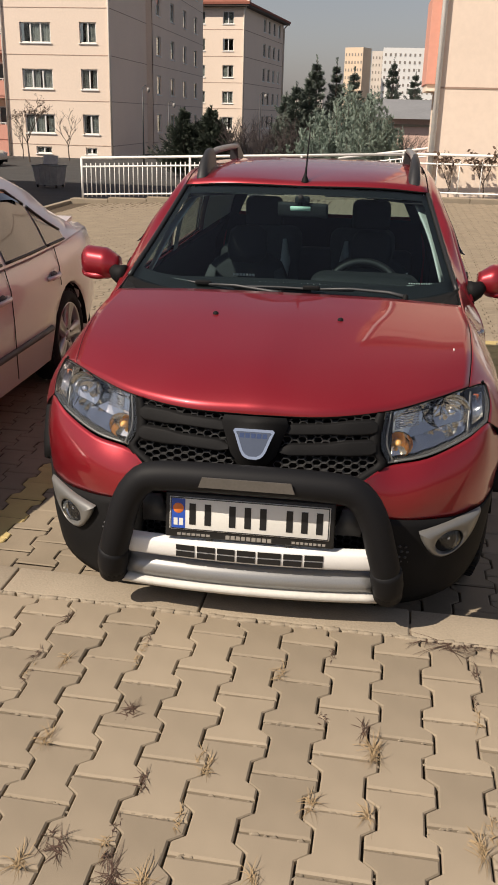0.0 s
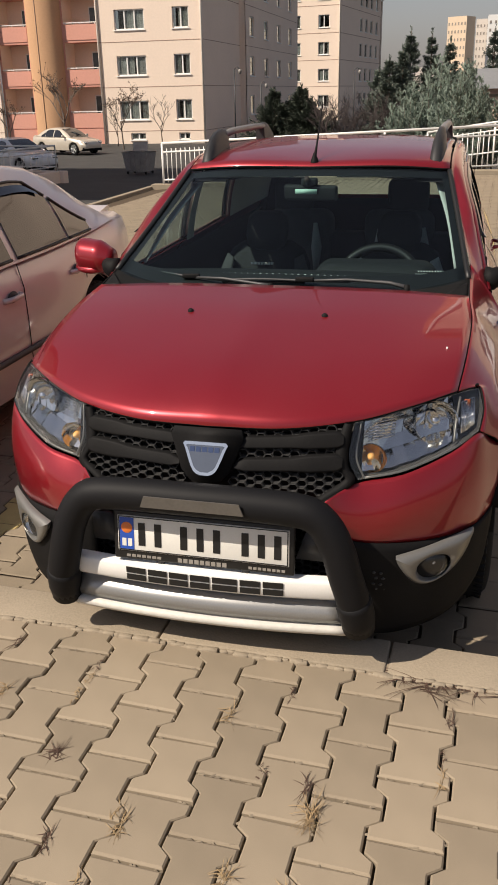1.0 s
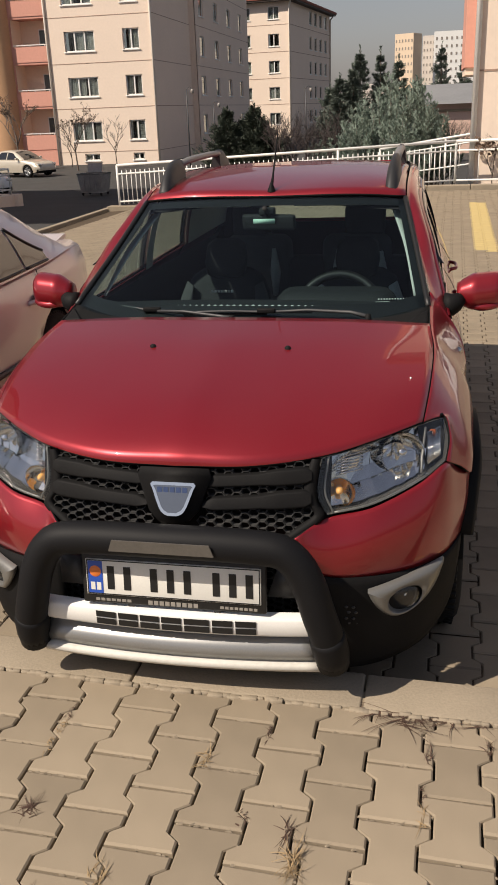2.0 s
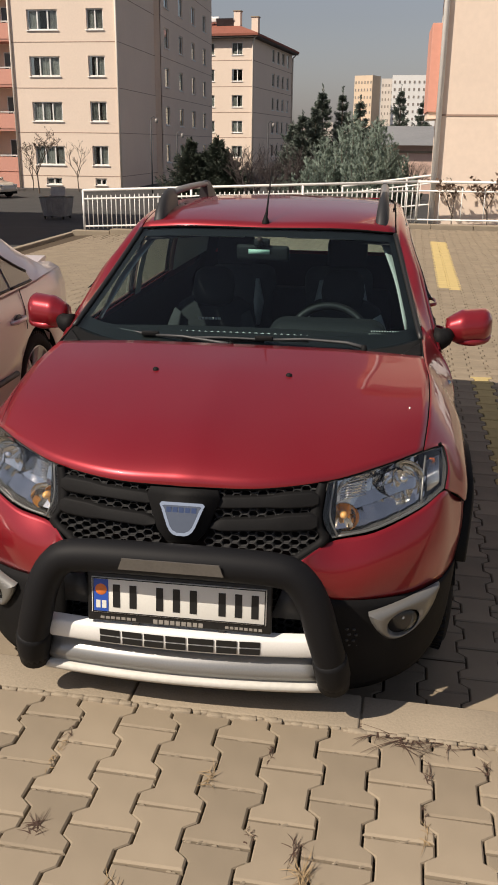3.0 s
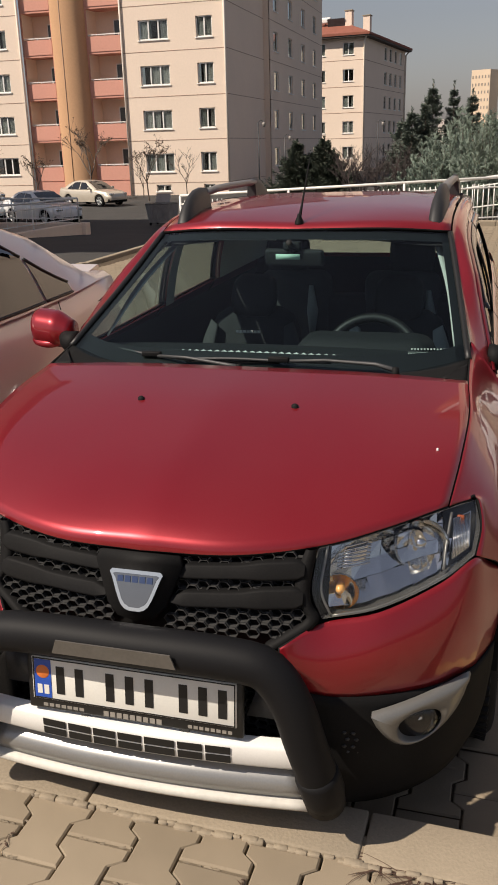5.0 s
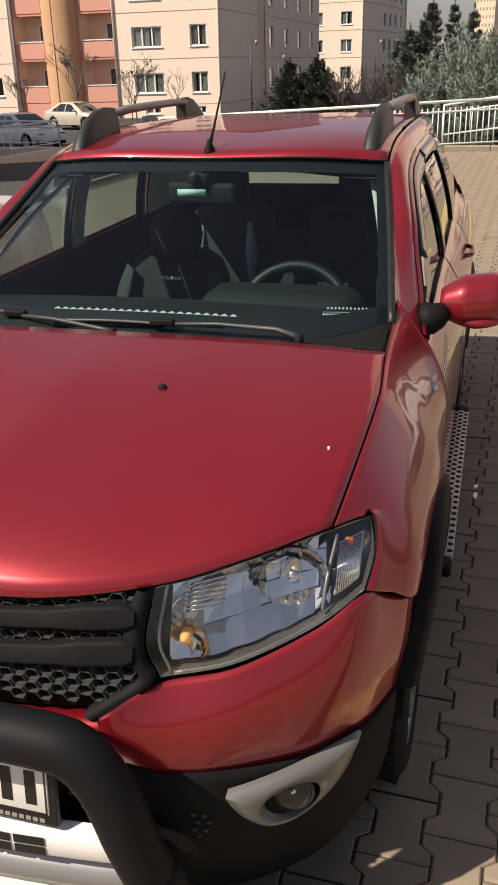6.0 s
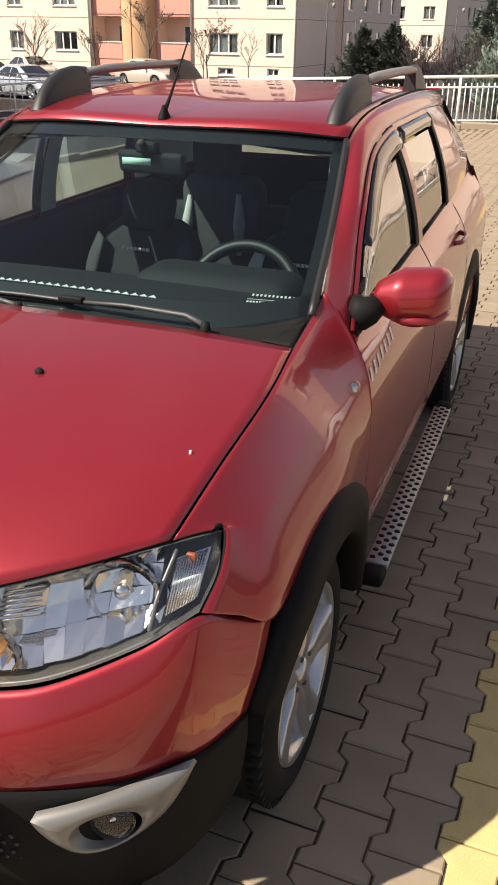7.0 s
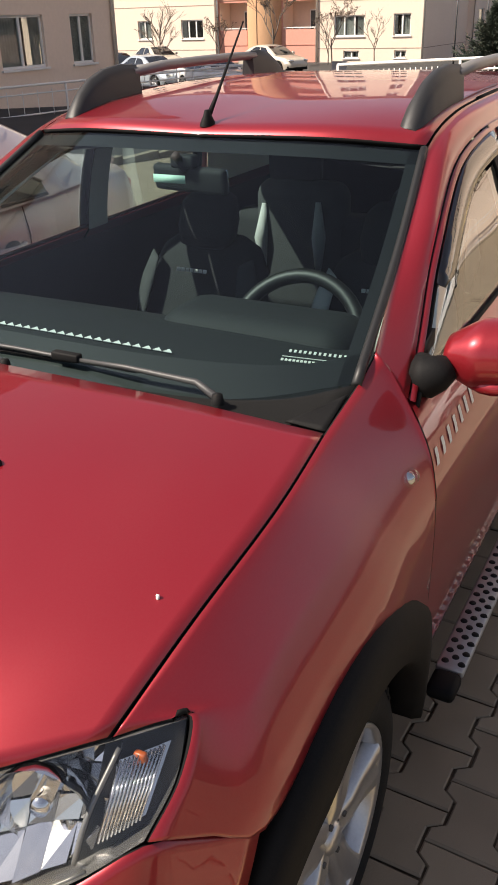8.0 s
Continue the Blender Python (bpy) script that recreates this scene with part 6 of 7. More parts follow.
    arc = [(0.462, -0.085, 0.306), (0.448, -0.118, 0.41), (0.424, -0.130, 0.50), (0.398, -0.132, 0.59), (0.356, -0.130, 0.660), (0.285, -0.132, 0.692), (0.0, -0.140, 0.701)]
    pts = arc + [(-x, y, z) for x, y, z in arc[-2::-1]]
    bm = tube_bm(pts, 0.0485, 18, n=60)
    part("hoop", bm, BAR_PAD, bb, "thick matt black padded hoop")
    for k in (-1, 1):
        part("hoop_boot", tube_bm([(k * 0.463, -0.083, 0.300), (k * 0.458, -0.098, 0.35), (k * 0.449, -0.116, 0.405), (k * 0.446, -0.120, 0.42)], [0.046, 0.0525, 0.053, 0.049], 18), BAR_PAD, bb, "black rubber boot on the hoop's foot")
    strip = prism_bm([(-0.150, -0.018), (0.150, -0.018), (0.138, 0.016), (-0.138, 0.016)], 0.004, Matrix.Translation((0.0, -0.1900, 0.707)) @ FRONT)
    part("hoop_plate", strip, HOOP_PLATE, bb, "plain grey plate", False)
    rows = [[Vector((x, yb(x) - 0.030 + dy, z)) for x in [-0.405 + 0.81 * i / 16 for i in range(17)]] for dy, z in ((0.03, 0.464), (0.002, 0.460), (-0.0035, 0.452), (-0.004, 0.430), (-0.0035, 0.408), (0.002, 0.400), (0.03, 0.396))]
    part("cross_band", grid_bm(rows), BAND_WHITE, bb, "white cross band with dark bars")
    letters = [(-0.235, 0.062), (-0.165, 0.060), (-0.098, 0.058), (-0.033, 0.060), (0.035, 0.075), (0.118, 0.060), (0.186, 0.060)]
    for x, w in letters:
        c = x + w / 2
        at = Matrix.Translation((c, yb(c) - 0.0350, 0.4035)) @ pose(0, 0, 0, 0, 0, math.degrees(math.atan(0.32 * c))) @ FRONT
        part("band_bar", bar_run(bmesh.new(), [(-w / 2, 0.0055, w, 0.0190), (-w / 2, 0.0290, w, 0.0190)], at), PLATE_BLACK, bb, "plain dark bars", False)
    for x in (-0.13, 0.13):
        part("bracket", box_bm((x - 0.011, -0.112, 0.455), (x + 0.011, -0.06, 0.478), 0.003), GREY_TRIM, bb)
    # tail, floor and cabin
    part("tailgate", grid_bm([[Vector((x * w, y, z)) for x in (-1, -0.5, 0, 0.5, 1)] for w, y, z in ((0.80, 3.98, 0.30), (0.84, 4.00, 0.60), (0.78, 3.98, 1.00), (0.74, 3.94, 1.10))]), RED, car)
    part("rear_window", grid_bm([[Vector((x * w, y, z)) for x in (-1, -0.5, 0, 0.5, 1)] for w, y, z in ((0.70, 3.94, 1.10), (0.52, 3.82, 1.40))]), SIDE_GLASS, car, "clear rear window")
    part("rear_header", grid_bm([[Vector((x * w, y, z)) for x in (-1, -0.5, 0, 0.5, 1)] for w, y, z in ((0.54, 3.82, 1.39), (0.54, 3.84, 1.475))]), RED, car)
    part("header_lining", grid_bm([[Vector((x * w, y, z)) for x in (-1, 0, 1)] for w, y, z in ((0.56, 3.79, 1.36), (0.56, 3.805, 1.47))]), DASH, car, "dark rear header lining")
    for s in (-1, 1):
        part("window_lining", grid_bm([[Vector((s * x, y, z)) for x in (w - 0.06, w + 0.06)] for w, y, z in ((0.70, 3.88, 1.06), (0.52, 3.79, 1.42))]), DASH, car, "dark rear window lining")
    part("tail_lining", grid_bm([[Vector((x * w, y, z)) for x in (-1, 0, 1)] for w, y, z in ((0.72, 3.86, 0.35), (0.74, 3.88, 0.8), (0.70, 3.90, 1.08))]), DASH, car, "dark tailgate lining")
    # filler boxes under and inside the car; their dark colour gives the shade
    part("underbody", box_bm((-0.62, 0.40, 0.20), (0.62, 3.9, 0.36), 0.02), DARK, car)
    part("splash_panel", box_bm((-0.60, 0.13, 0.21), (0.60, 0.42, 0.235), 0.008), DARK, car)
    for s in (-1, 1):
        part("corner_filler", box_bm((min(0.64 * s, 0.735 * s), 1.20, 0.90), (max(0.64 * s, 0.735 * s), 1.30, 1.06)), DARK, car)
    part("engine_bay_filler", box_bm((-0.48, 0.22, 0.36), (0.48, 0.90, 0.86), 0.02), DARK, car)
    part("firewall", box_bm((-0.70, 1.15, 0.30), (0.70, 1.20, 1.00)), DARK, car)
    part("headliner", grid_bm([[Vector((x, y, 1.405 + 0.07 * math.sin(min(1, (y - 1.75) / 0.6) * math.pi / 2) - 0.1 * x * x)) for x in (-0.585, -0.3, 0, 0.3, 0.585)] for y in (1.78, 2.0, 2.4, 3.0, 3.82)]), FABRIC, car, "dark roof lining")
    part("bench", box_bm((-0.62, 2.98, 0.42), (0.62, 3.14, 0.98), 0.05, None, 3), FABRIC, car, "dark rear bench")
    dash = new("dashboard")
    dash.parent = car
    rows = [[Vector((x, y + 0.10 * x * x, z - 0.05 * x * x)) for x in [-0.68 + 1.36 * i / 16 for i in range(17)]] for y, z in ((1.00, 1.055), (1.12, 1.084), (1.30, 1.078), (1.45, 1.045), (1.54, 0.96), (1.56, 0.80), (1.50, 0.60))]
    part("dash_top", grid_bm(rows), DASH, dash)
    part("binnacle", box_bm((0.06, 1.34, 0.90), (0.58, 1.58, 1.092), 0.075, None, 5), DASH, dash)
    bm = bmesh.new()
    for k in range(22):
        x = -0.30 + 0.026 * k
        prism_bm([(x, 0), (x + 0.024, 0), (x + 0.012, 0.010)], 0.002, pose(0, 1.125 + 0.10 * x * x, 1.087 - 0.05 * x * x, 25, 0, 0), bm)
    part("saw_tooth_strip", bm, BAND_WHITE, dash, "pale saw-tooth strip", False)
    part("dash_card", bar_run(bmesh.new(), [(0.39 + 0.0108 * k, 0.026, 0.0052, 0.0075) for k in range(14)] + [(0.38 + 0.0085 * k, 0, 0.0055, 0.006) for k in range(18)] + [(0.38, 0.012, 0.15, 0.0015)], pose(0.125, 1.145, 1.086, 25, 0, 6)), PALE_TRIM, dash, "small row of pale bars", False)
    wheel_m = Matrix.Translation((0.315, 1.64, 0.945)) @ pose(0, 0, 0, 58, 0, 0)
    st = new("steering_wheel")
    st.parent = car
    part("ring", tube_bm([wheel_m @ Vector((0.185 * math.cos(a), 0.185 * math.sin(a), 0)) for a in [2 * math.pi * k / 40 for k in range(41)]], 0.020, 10), PLATE_BLACK, st, "black leather wheel rim")
    part("boss", lathe_bm([(0, 0.03), (0.05, 0.028), (0.075, 0.01), (0.08, -0.03)], 20, None, wheel_m), DASH, st)
    for a in (0, 180, 270):
        part("spoke", tube_bm([wheel_m @ Vector((0.06 * math.cos(radians(a)), 0.06 * math.sin(radians(a)), 0)), wheel_m @ Vector((0.18 * math.cos(radians(a)), 0.18 * math.sin(radians(a)), 0))], 0.017, 8), SILVER if a != 270 else DASH, st)
    im = new("inner_mirror")
    im.parent = car
    im.matrix_basis = pose(0.0, 1.655, 1.345, 8, 0, -10)
    part("mirror_case", box_bm((-0.125, 0.0, -0.035), (0.125, 0.03, 0.035), 0.014, None, 3), DASH, im)
    part("mirror_face", box_bm((-0.117, 0.030, -0.028), (0.117, 0.033, 0.028)), CHROME, im)
    part("mirror_stem", tube_bm([(0, 0.0, 0.03), (0, -0.03, 0.075)], 0.012, 8), DASH, im)
    part("toll_sticker", box_bm((-0.05, 1.575, 1.352), (0.045, 1.577, 1.372)), STICKER, car, "pale green toll sticker")
    part("sensor_box", box_bm((-0.035, 1.63, 1.378), (0.035, 1.67, 1.412), 0.008), DASH, car)
    for s in (-1, 1):
        part("sun_visor", box_bm((0.10 if s > 0 else -0.50, 1.78, 1.402), (0.50 if s > 0 else -0.10, 1.92, 1.412), 0.004), PALE_TRIM, car, "pale folded sun visor")
    return car


red_car()
# ---- parked saloons ----
GLOSS_BLACK = mat("black_glass", (0.012, 0.013, 0.014), 0.06, 0, 0.6, 0.2, 1.5, 20)
TAIL_RED = mat("tail_lamp_red", (0.45, 0.02, 0.02), 0.15, 0, 0.8, 0.1)


def saloon(at, paint, label, detail=True):
    """A four-door saloon, nose at y 0, 4.4 m long, standing at the pose given."""
    c = thing("car", label, "car", at=at)
    tops = [(0.0, 0.50, 0.62), (0.06, 0.66, 0.70), (0.35, 0.76, 0.80), (0.9, 0.82, 0.88), (1.30, 0.84, 0.945), (2.0, 0.845, 0.945), (2.8, 0.845, 0.95), (3.4, 0.835, 0.965), (3.9, 0.80, 0.99), (4.22, 0.74, 0.985), (4.34, 0.68, 0.90), (4.38, 0.60, 0.70)]

    def at_y(y):
        for a, b in zip(tops, tops[1:]):
            if a[0] <= y <= b[0]:
                t = (y - a[0]) / (b[0] - a[0])
                return a[1] + (b[1] - a[1]) * t, a[2] + (b[2] - a[2]) * t
        return tops[-1][1:]

    def section(y, w, z):
        lowz = 0.24 if 0.2 < y < 4.2 else 0.34
        for hub in (0.82, 3.42):
            d = abs(y - hub)
            if d < 0.36:
                lowz = max(lowz, 0.315 + math.sqrt(max(0, 0.36**2 - d * d)))
        top_w = w - 0.035
        pts = [(w * 0.97, lowz), (w + 0.005, max(lowz + 0.01, 0.42)), (w + 0.012, max(lowz + 0.02, 0.62)), (w, max(lowz + 0.03, z - 0.14)), (top_w, max(lowz + 0.04, z - 0.035)), (top_w - 0.06, z), (w * 0.55, z + 0.012), (0, z + 0.018)]
        return [Vector((x, y, q)) for x, q in pts]

    ys = sorted({t[0] for t in tops} | {0.82 + d for d in (-0.37, -0.355, -0.3, -0.2, -0.1, 0, 0.1, 0.2, 0.3, 0.355, 0.37)} | {3.42 + d for d in (-0.37, -0.355, -0.3, -0.2, -0.1, 0, 0.1, 0.2, 0.3, 0.355, 0.37)})
    rows = [section(y, *at_y(y)) for y in ys]
    bm = grid_bm(rows)
    grid_bm(mirror_rows(rows), bm)
    for r in (rows[0], rows[-1]):
        bm.faces.new([bm.verts.new(p) for p in r + [Vector((-p.x, p.y, p.z)) for p in r[::-1][1:]]])
    bmesh.ops.remove_doubles(bm, verts=bm.verts, dist=0.001)
    part("body", bm, paint, c)
    roof = [(1.15, 0.70, 0.95), (1.55, 0.64, 1.19), (1.95, 0.585, 1.375), (2.35, 0.585, 1.425), (2.75, 0.585, 1.425), (3.10, 0.58, 1.385), (3.45, 0.575, 1.29), (3.78, 0.575, 1.15), (4.02, 0.58, 1.02)]
    rows = []
    for y, w, z in roof:
        bw, bz = at_y(y)
        belt = Vector((bw - 0.02, y, bz - 0.01))
        e = Vector((w, y, z - 0.035))
        rows.append([belt, belt.lerp(e, 0.5) + Vector((0.022, 0, 0)), e, Vector((w - 0.05, y, z - 0.004)), Vector((w * 0.5, y, z + 0.012)), Vector((0, y, z + 0.018))])
    bm = grid_bm(rows)
    grid_bm(mirror_rows(rows), bm)
    bmesh.ops.remove_doubles(bm, verts=bm.verts, dist=0.001)
    part("cabin", bm, paint, c)

    def on_side(y, v, out=0.006):
        for a, b in zip(roof, roof[1:]):
            if a[0] <= y <= b[0]:
                t = (y - a[0]) / (b[0] - a[0])
                w, z = a[1] + (b[1] - a[1]) * t, a[2] + (b[2] - a[2]) * t
        bw, bz = at_y(y)
        p = Vector((bw - 0.02, y, bz - 0.01)).lerp(Vector((w, y, z - 0.035)), v)
        return p + Vector((0.022 * 4 * v * (1 - v) + out, 0, 0.2 * out))

    for s in (-1, 1):
        for y0, y1, nm in ((1.50, 2.36, "front_window"), (2.43, 3.06, "rear_window_pane"), (3.09, 3.42, "quarter_light")):
            rows = []
            for i in range(9):
                y = y0 + (y1 - y0) * i / 8
                top = 0.86 if 2.0 < y < 2.9 else (0.86 - 0.55 * max(0, (2.0 - y) / 0.5) if y < 2 else 0.86 - 0.66 * max(0, (y - 2.9) / 0.55))
                rows.append([on_side(y, 0.05), on_side(y, 0.05 + (top - 0.05) * 0.5), on_side(y, top)])
            win = part(nm, grid_bm(sided(rows, s)), GLOSS_BLACK, c, "dark tinted side window")
            part("window_trim", tube_bm([pt(r[0], s) for r in rows], 0.009, 6), PLATE_BLACK, win)
            part("window_trim", tube_bm([pt(r[2], s) for r in rows], 0.009, 6), PLATE_BLACK, win)
        if detail:
            defl = [[on_side(1.75 + 0.1 * k, 0.82, 0.006), on_side(1.75 + 0.1 * k, 0.74, 0.018)] for k in range(7)]
            part("wind_deflector", grid_bm(sided(defl, s)), GLOSS_BLACK, c, "smoked wind deflector")
            defl = [[on_side(2.45 + 0.09 * k, 0.82 - 0.05 * max(0, k - 5), 0.006), on_side(2.45 + 0.09 * k, 0.73 - 0.05 * max(0, k - 5), 0.018)] for k in range(7)]
            part("wind_deflector", grid_bm(sided(defl, s)), GLOSS_BLACK, c, "smoked wind deflector")
            for y in (1.32, 2.40, 3.22):
                bw, bz = at_y(y)
                lo = 0.30 if y < 3 else 0.70
                part("door_gap", tube_bm([pt((bw + 0.0135, y, lo), s), pt((bw + 0.0135, y, 0.62 if y < 3 else 0.72), s), pt((bw + 0.002, y + 0.01, bz - 0.14), s), pt((bw - 0.03, y + 0.015, bz - 0.02), s)], 0.003, 5), PLATE_BLACK, c)
            strip = part("side_moulding", tube_bm([pt((at_y(y)[0] + 0.014, y, 0.465), s) for y in (1.25, 1.6, 2.0, 2.4, 2.8, 3.0)], 0.020, 8, None, True, 0, 0.9), GREY_TRIM, c, "dark grey rubbing strip")
            for y in (2.28, 3.10):
                part("door_handle", tube_bm([pt((0.842, y - 0.10, 0.775), s), pt((0.872, y - 0.07, 0.778), s), pt((0.872, y + 0.05, 0.780), s), pt((0.842, y + 0.08, 0.780), s)], 0.015, 8, n=10), paint, c)
                part("handle_cup", lathe_bm([(0, 0.002), (0.04, 0.002), (0.045, -0.004)], 16, None, pose(0.8555 * s, y - 0.01, 0.782, 0, 90 * s, 0) @ Matrix.Diagonal((0.7, 1.2, 1, 1))), GREY_TRIM, c)
        for y in (0.82, 3.42):
            wheel(c, 0.825, y, s)
            liner = [[Vector((s * x, y + 0.36 * math.cos(radians(a)), 0.315 + 0.36 * math.sin(radians(a)))) for x in (0.45, 0.83)] for a in range(0, 181, 12)]
            part("arch_liner", grid_bm(liner), DARK, c)
        part("tail_lamp", box_bm(pt((0.50, 4.26, 0.74), 1) if s > 0 else Vector((-0.65, 4.26, 0.74)), Vector((0.65, 4.37, 0.90)) if s > 0 else Vector((-0.50, 4.37, 0.90)), 0.03, None, 3), TAIL_RED, c)
        part("head_lamp", box_bm(Vector((0.36, -0.005, 0.60)) if s > 0 else Vector((-0.66, -0.005, 0.60)), Vector((0.66, 0.16, 0.72)) if s > 0 else Vector((-0.36, 0.16, 0.72)), 0.04, None, 3), REFLECTOR, c)
        part("door_mirror", box_bm(Vector((0.84, 1.42, 0.93)) if s > 0 else Vector((-1.02, 1.42, 0.93)), Vector((1.02, 1.54, 1.06)) if s > 0 else Vector((-0.84, 1.54, 1.06)), 0.04, None, 3), paint, c)
    rows = []
    for y, v in ((1.17, 0.02), (1.35, 0), (1.55, 0), (1.75, 0), (1.92, 0)):
        w, z = float(np.interp(y, [r[0] for r in roof], [r[1] for r in roof])), float(np.interp(y, [r[0] for r in roof], [r[2] for r in roof]))
        rows.append([Vector((x * (w - 0.05), y - 0.006, z + 0.024 - 0.02 * abs(x))) for x in (-1, -0.5, 0, 0.5, 1)])
    part("windscreen", grid_bm(rows), GLOSS_BLACK, c, "dark glossy windscreen")
    rows = []
    for y in (3.16, 3.45, 3.78, 3.98):
        w, z = float(np.interp(y, [r[0] for r in roof], [r[1] for r in roof])), float(np.interp(y, [r[0] for r in roof], [r[2] for r in roof]))
        rows.append([Vector((x * (w - 0.07), y + 0.006, z + 0.024 - 0.02 * abs(x))) for x in (-1, -0.5, 0, 0.5, 1)])
    part("rear_window", grid_bm(rows), GLOSS_BLACK, c, "dark glossy rear window")
    part("boot_spoiler", prism_bm([(4.06, 0.980), (4.16, 0.998), (4.25, 1.016), (4.283, 1.020), (4.298, 1.012), (4.292, 0.996), (4.25, 0.972), (4.12, 0.965)], 1.16, Matrix(((0, 0, 1, -0.58), (1, 0, 0, 0), (0, 1, 0, 0), (0, 0, 0, 1)))), paint, c, smooth=False)
    part("underbody", box_bm((-0.70, 0.1, 0.2), (0.70, 4.25, 0.4)), DARK, c)
    return c


WHITE_PAINT = mat("white_car_paint", (0.72, 0.73, 0.73), 0.35, 0, 0.8, 0.04, 2, 200)
BLUE_GREY = mat("blue_grey_car_paint", (0.42, 0.47, 0.52), 0.35, 0.4, 0.8, 0.04, 2, 200)
BEIGE_PAINT = mat("beige_car_paint", (0.58, 0.52, 0.43), 0.35, 0.3, 0.8, 0.04, 2, 200)
DARK_PAINT = mat("dark_car_paint", (0.06, 0.065, 0.07), 0.3, 0.3, 0.8, 0.04, 2, 200)
saloon(pose(-2.49, -0.40, 0, 0, 0, 0), SILVER_PAINT, "silver saloon with tinted windows parked in the next bay")
saloon(pose(-17.3, 33.6, -1.25, 0, 0, 62), WHITE_PAINT, "white saloon parked beyond the railing in shade", False)
saloon(pose(-21.2, 35.0, -1.25, 0, 0, 68), BLUE_GREY, "blue-grey saloon parked beyond the railing", False)
saloon(pose(-20.2, 45.5, -1.22, 0, 0, 68), BEIGE_PAINT, "beige saloon parked before the apartment block", False)
saloon(pose(-28.5, 46.0, -1.22, 0, 0, 60), BEIGE_PAINT, "pale saloon parked before the apartment block", False)
saloon(pose(-25.5, 38.0, -1.24, 0, 0, 66), DARK_PAINT, "dark saloon parked under a bare tree", False)
saloon(pose(5.75, 14.6, 0, 0, 0, 196), WHITE_PAINT, "white saloon parked by the end wall", False)


# ---- railings ----
def railing(name, a, b, height, label, bars=0.115, posts=2.6):
    """White tube railing from a to b, with posts, rails and upright bars, following the ground."""
    f = thing(name, label, "railing")
    a, b = Vector(a), Vector(b)
    n = max(1, round((b - a).to_2d().length / posts))
    at = lambda t, h: a.lerp(b, t) + Vector((0, 0, h))
    for h, r in ((height, 0.030), (height - 0.20, 0.020), (0.16, 0.020)):
        part("rail", tube_bm([at(0, h), at(1, h)], r, 8), WHITE, f)
    for k in range(n + 1):
        part("post", tube_bm([at(k / n, -0.03), at(k / n, height)], 0.028, 8), WHITE, f)
    m = round((b - a).to_2d().length / bars)
    me = None
    for k in range(1, m):
        if me is None:
            ob = part("bar", tube_bm([(0, 0, 0.10), (0, 0, height - 0.12)], 0.011, 6), WHITE, f)
            me = ob.data
        else:
            ob = new("bar", me)
            ob.parent = f
        ob.matrix_basis = Matrix.Translation(at(k / m, 0))
    return f


railing("railing", (-6.55, 18.30, lot_z(-6.55, 18.3) + 0.02), (1.35, 18.55, 0.02), 1.0, "white steel railing along the edge of the car park")
railing("railing", (1.35, 18.55, 0.02), (14.5, 18.95, 0.02), 1.0, "white steel railing before the end wall, with dry creeper", 0.5)
railing("railing", (-30.0, 28.0, -0.62), (-13.6, 27.0, -0.62), 0.85, "white steel railing on a low wall by the road", 0.26)
railing("ramp_railing", (-0.6, 24.0, -0.25), (3.0, 21.0, 0.35), 0.9, "white tube railing of the ramp behind", 0.9)
w = thing("low_wall", "low plastered retaining wall under the railing", "wall")
wb = part("wall_body", box_bm((-30.2, 26.9, -1.4), (-13.3, 27.25, -0.62), 0.02), STUCCO, w, smooth=False)
wb.matrix_basis = Matrix.Translation((-13.6, 27.0, 0)) @ pose(0, 0, 0, 0, 0, -3.5) @ Matrix.Translation((13.6, -27.0, 0))
railing("railing", (-13.6, 27.0, -0.62), (-15.6, 11.0, -0.55), 0.85, "white steel railing on a low wall beside the shaded block", 0.5)
w = thing("low_wall", "low plastered retaining wall beside the shaded block", "wall")
wb = part("wall_body", box_bm((-0.15, -16.1, -1.2), (0.15, 0, -0.62), 0.02), STUCCO, w, smooth=False)
wb.matrix_basis = pose(-13.6, 27.0, 0, 0, 0, -7.1)
edge = thing("lot_edge", "raised concrete edging at the end of the car park", "kerb", kind="structure")
for k in range(22):
    x = -6.85 + 0.95 * k
    part("edge_stone", box_bm((x, 18.22, lot_z(x, 18) - 0.2), (x + 0.94, 18.48, lot_z(x, 18) + 0.10), 0.015), KERB, edge, smooth=False)
for k in range(18):
    y = 0.9 + 0.98 * k
    part("edge_stone", box_bm((ROAD_X - 0.12, y, -0.6), (ROAD_X + 0.02, y + 0.97, lot_z(ROAD_X, y) + 0.05), 0.015), KERB, edge, smooth=False)

# ---- rubbish container ----
BIN = mat("galvanised_bin", (0.38, 0.37, 0.36), 0.55, 0.5, 0, 0.3, 3, 30)
bn = thing("waste_container", "dented galvanised waste container with open lid", "container", at=pose(-12.75, 33.0, -1.22, 0, 0, -8) @ Matrix.Diagonal((0.84, 0.84, 0.84, 1)))
part("tub", grid_bm([[Vector((x * sx, y * sy, z)) for x, y in ((-1, -1), (1, -1), (1, 1), (-1, 1), (-1, -1))] for sx, sy, z in ((0.55, 0.40, 0.16), (0.60, 0.46, 0.5), (0.66, 0.52, 1.0), (0.70, 0.56, 1.05), (0.64, 0.50, 1.05))]), BIN, bn, smooth=False)
part("tub_floor", box_bm((-0.55, -0.40, 0.14), (0.55, 0.40, 0.18)), BIN, bn, smooth=False)
part("lid", grid_bm([[Vector((x, 0.50 + 0.10 * math.sin(t), 1.05 + 0.30 * t)) for x in (-0.62, -0.1, 0.2)] for t in (0, 0.5, 1.0, 1.4)]), BIN, bn)
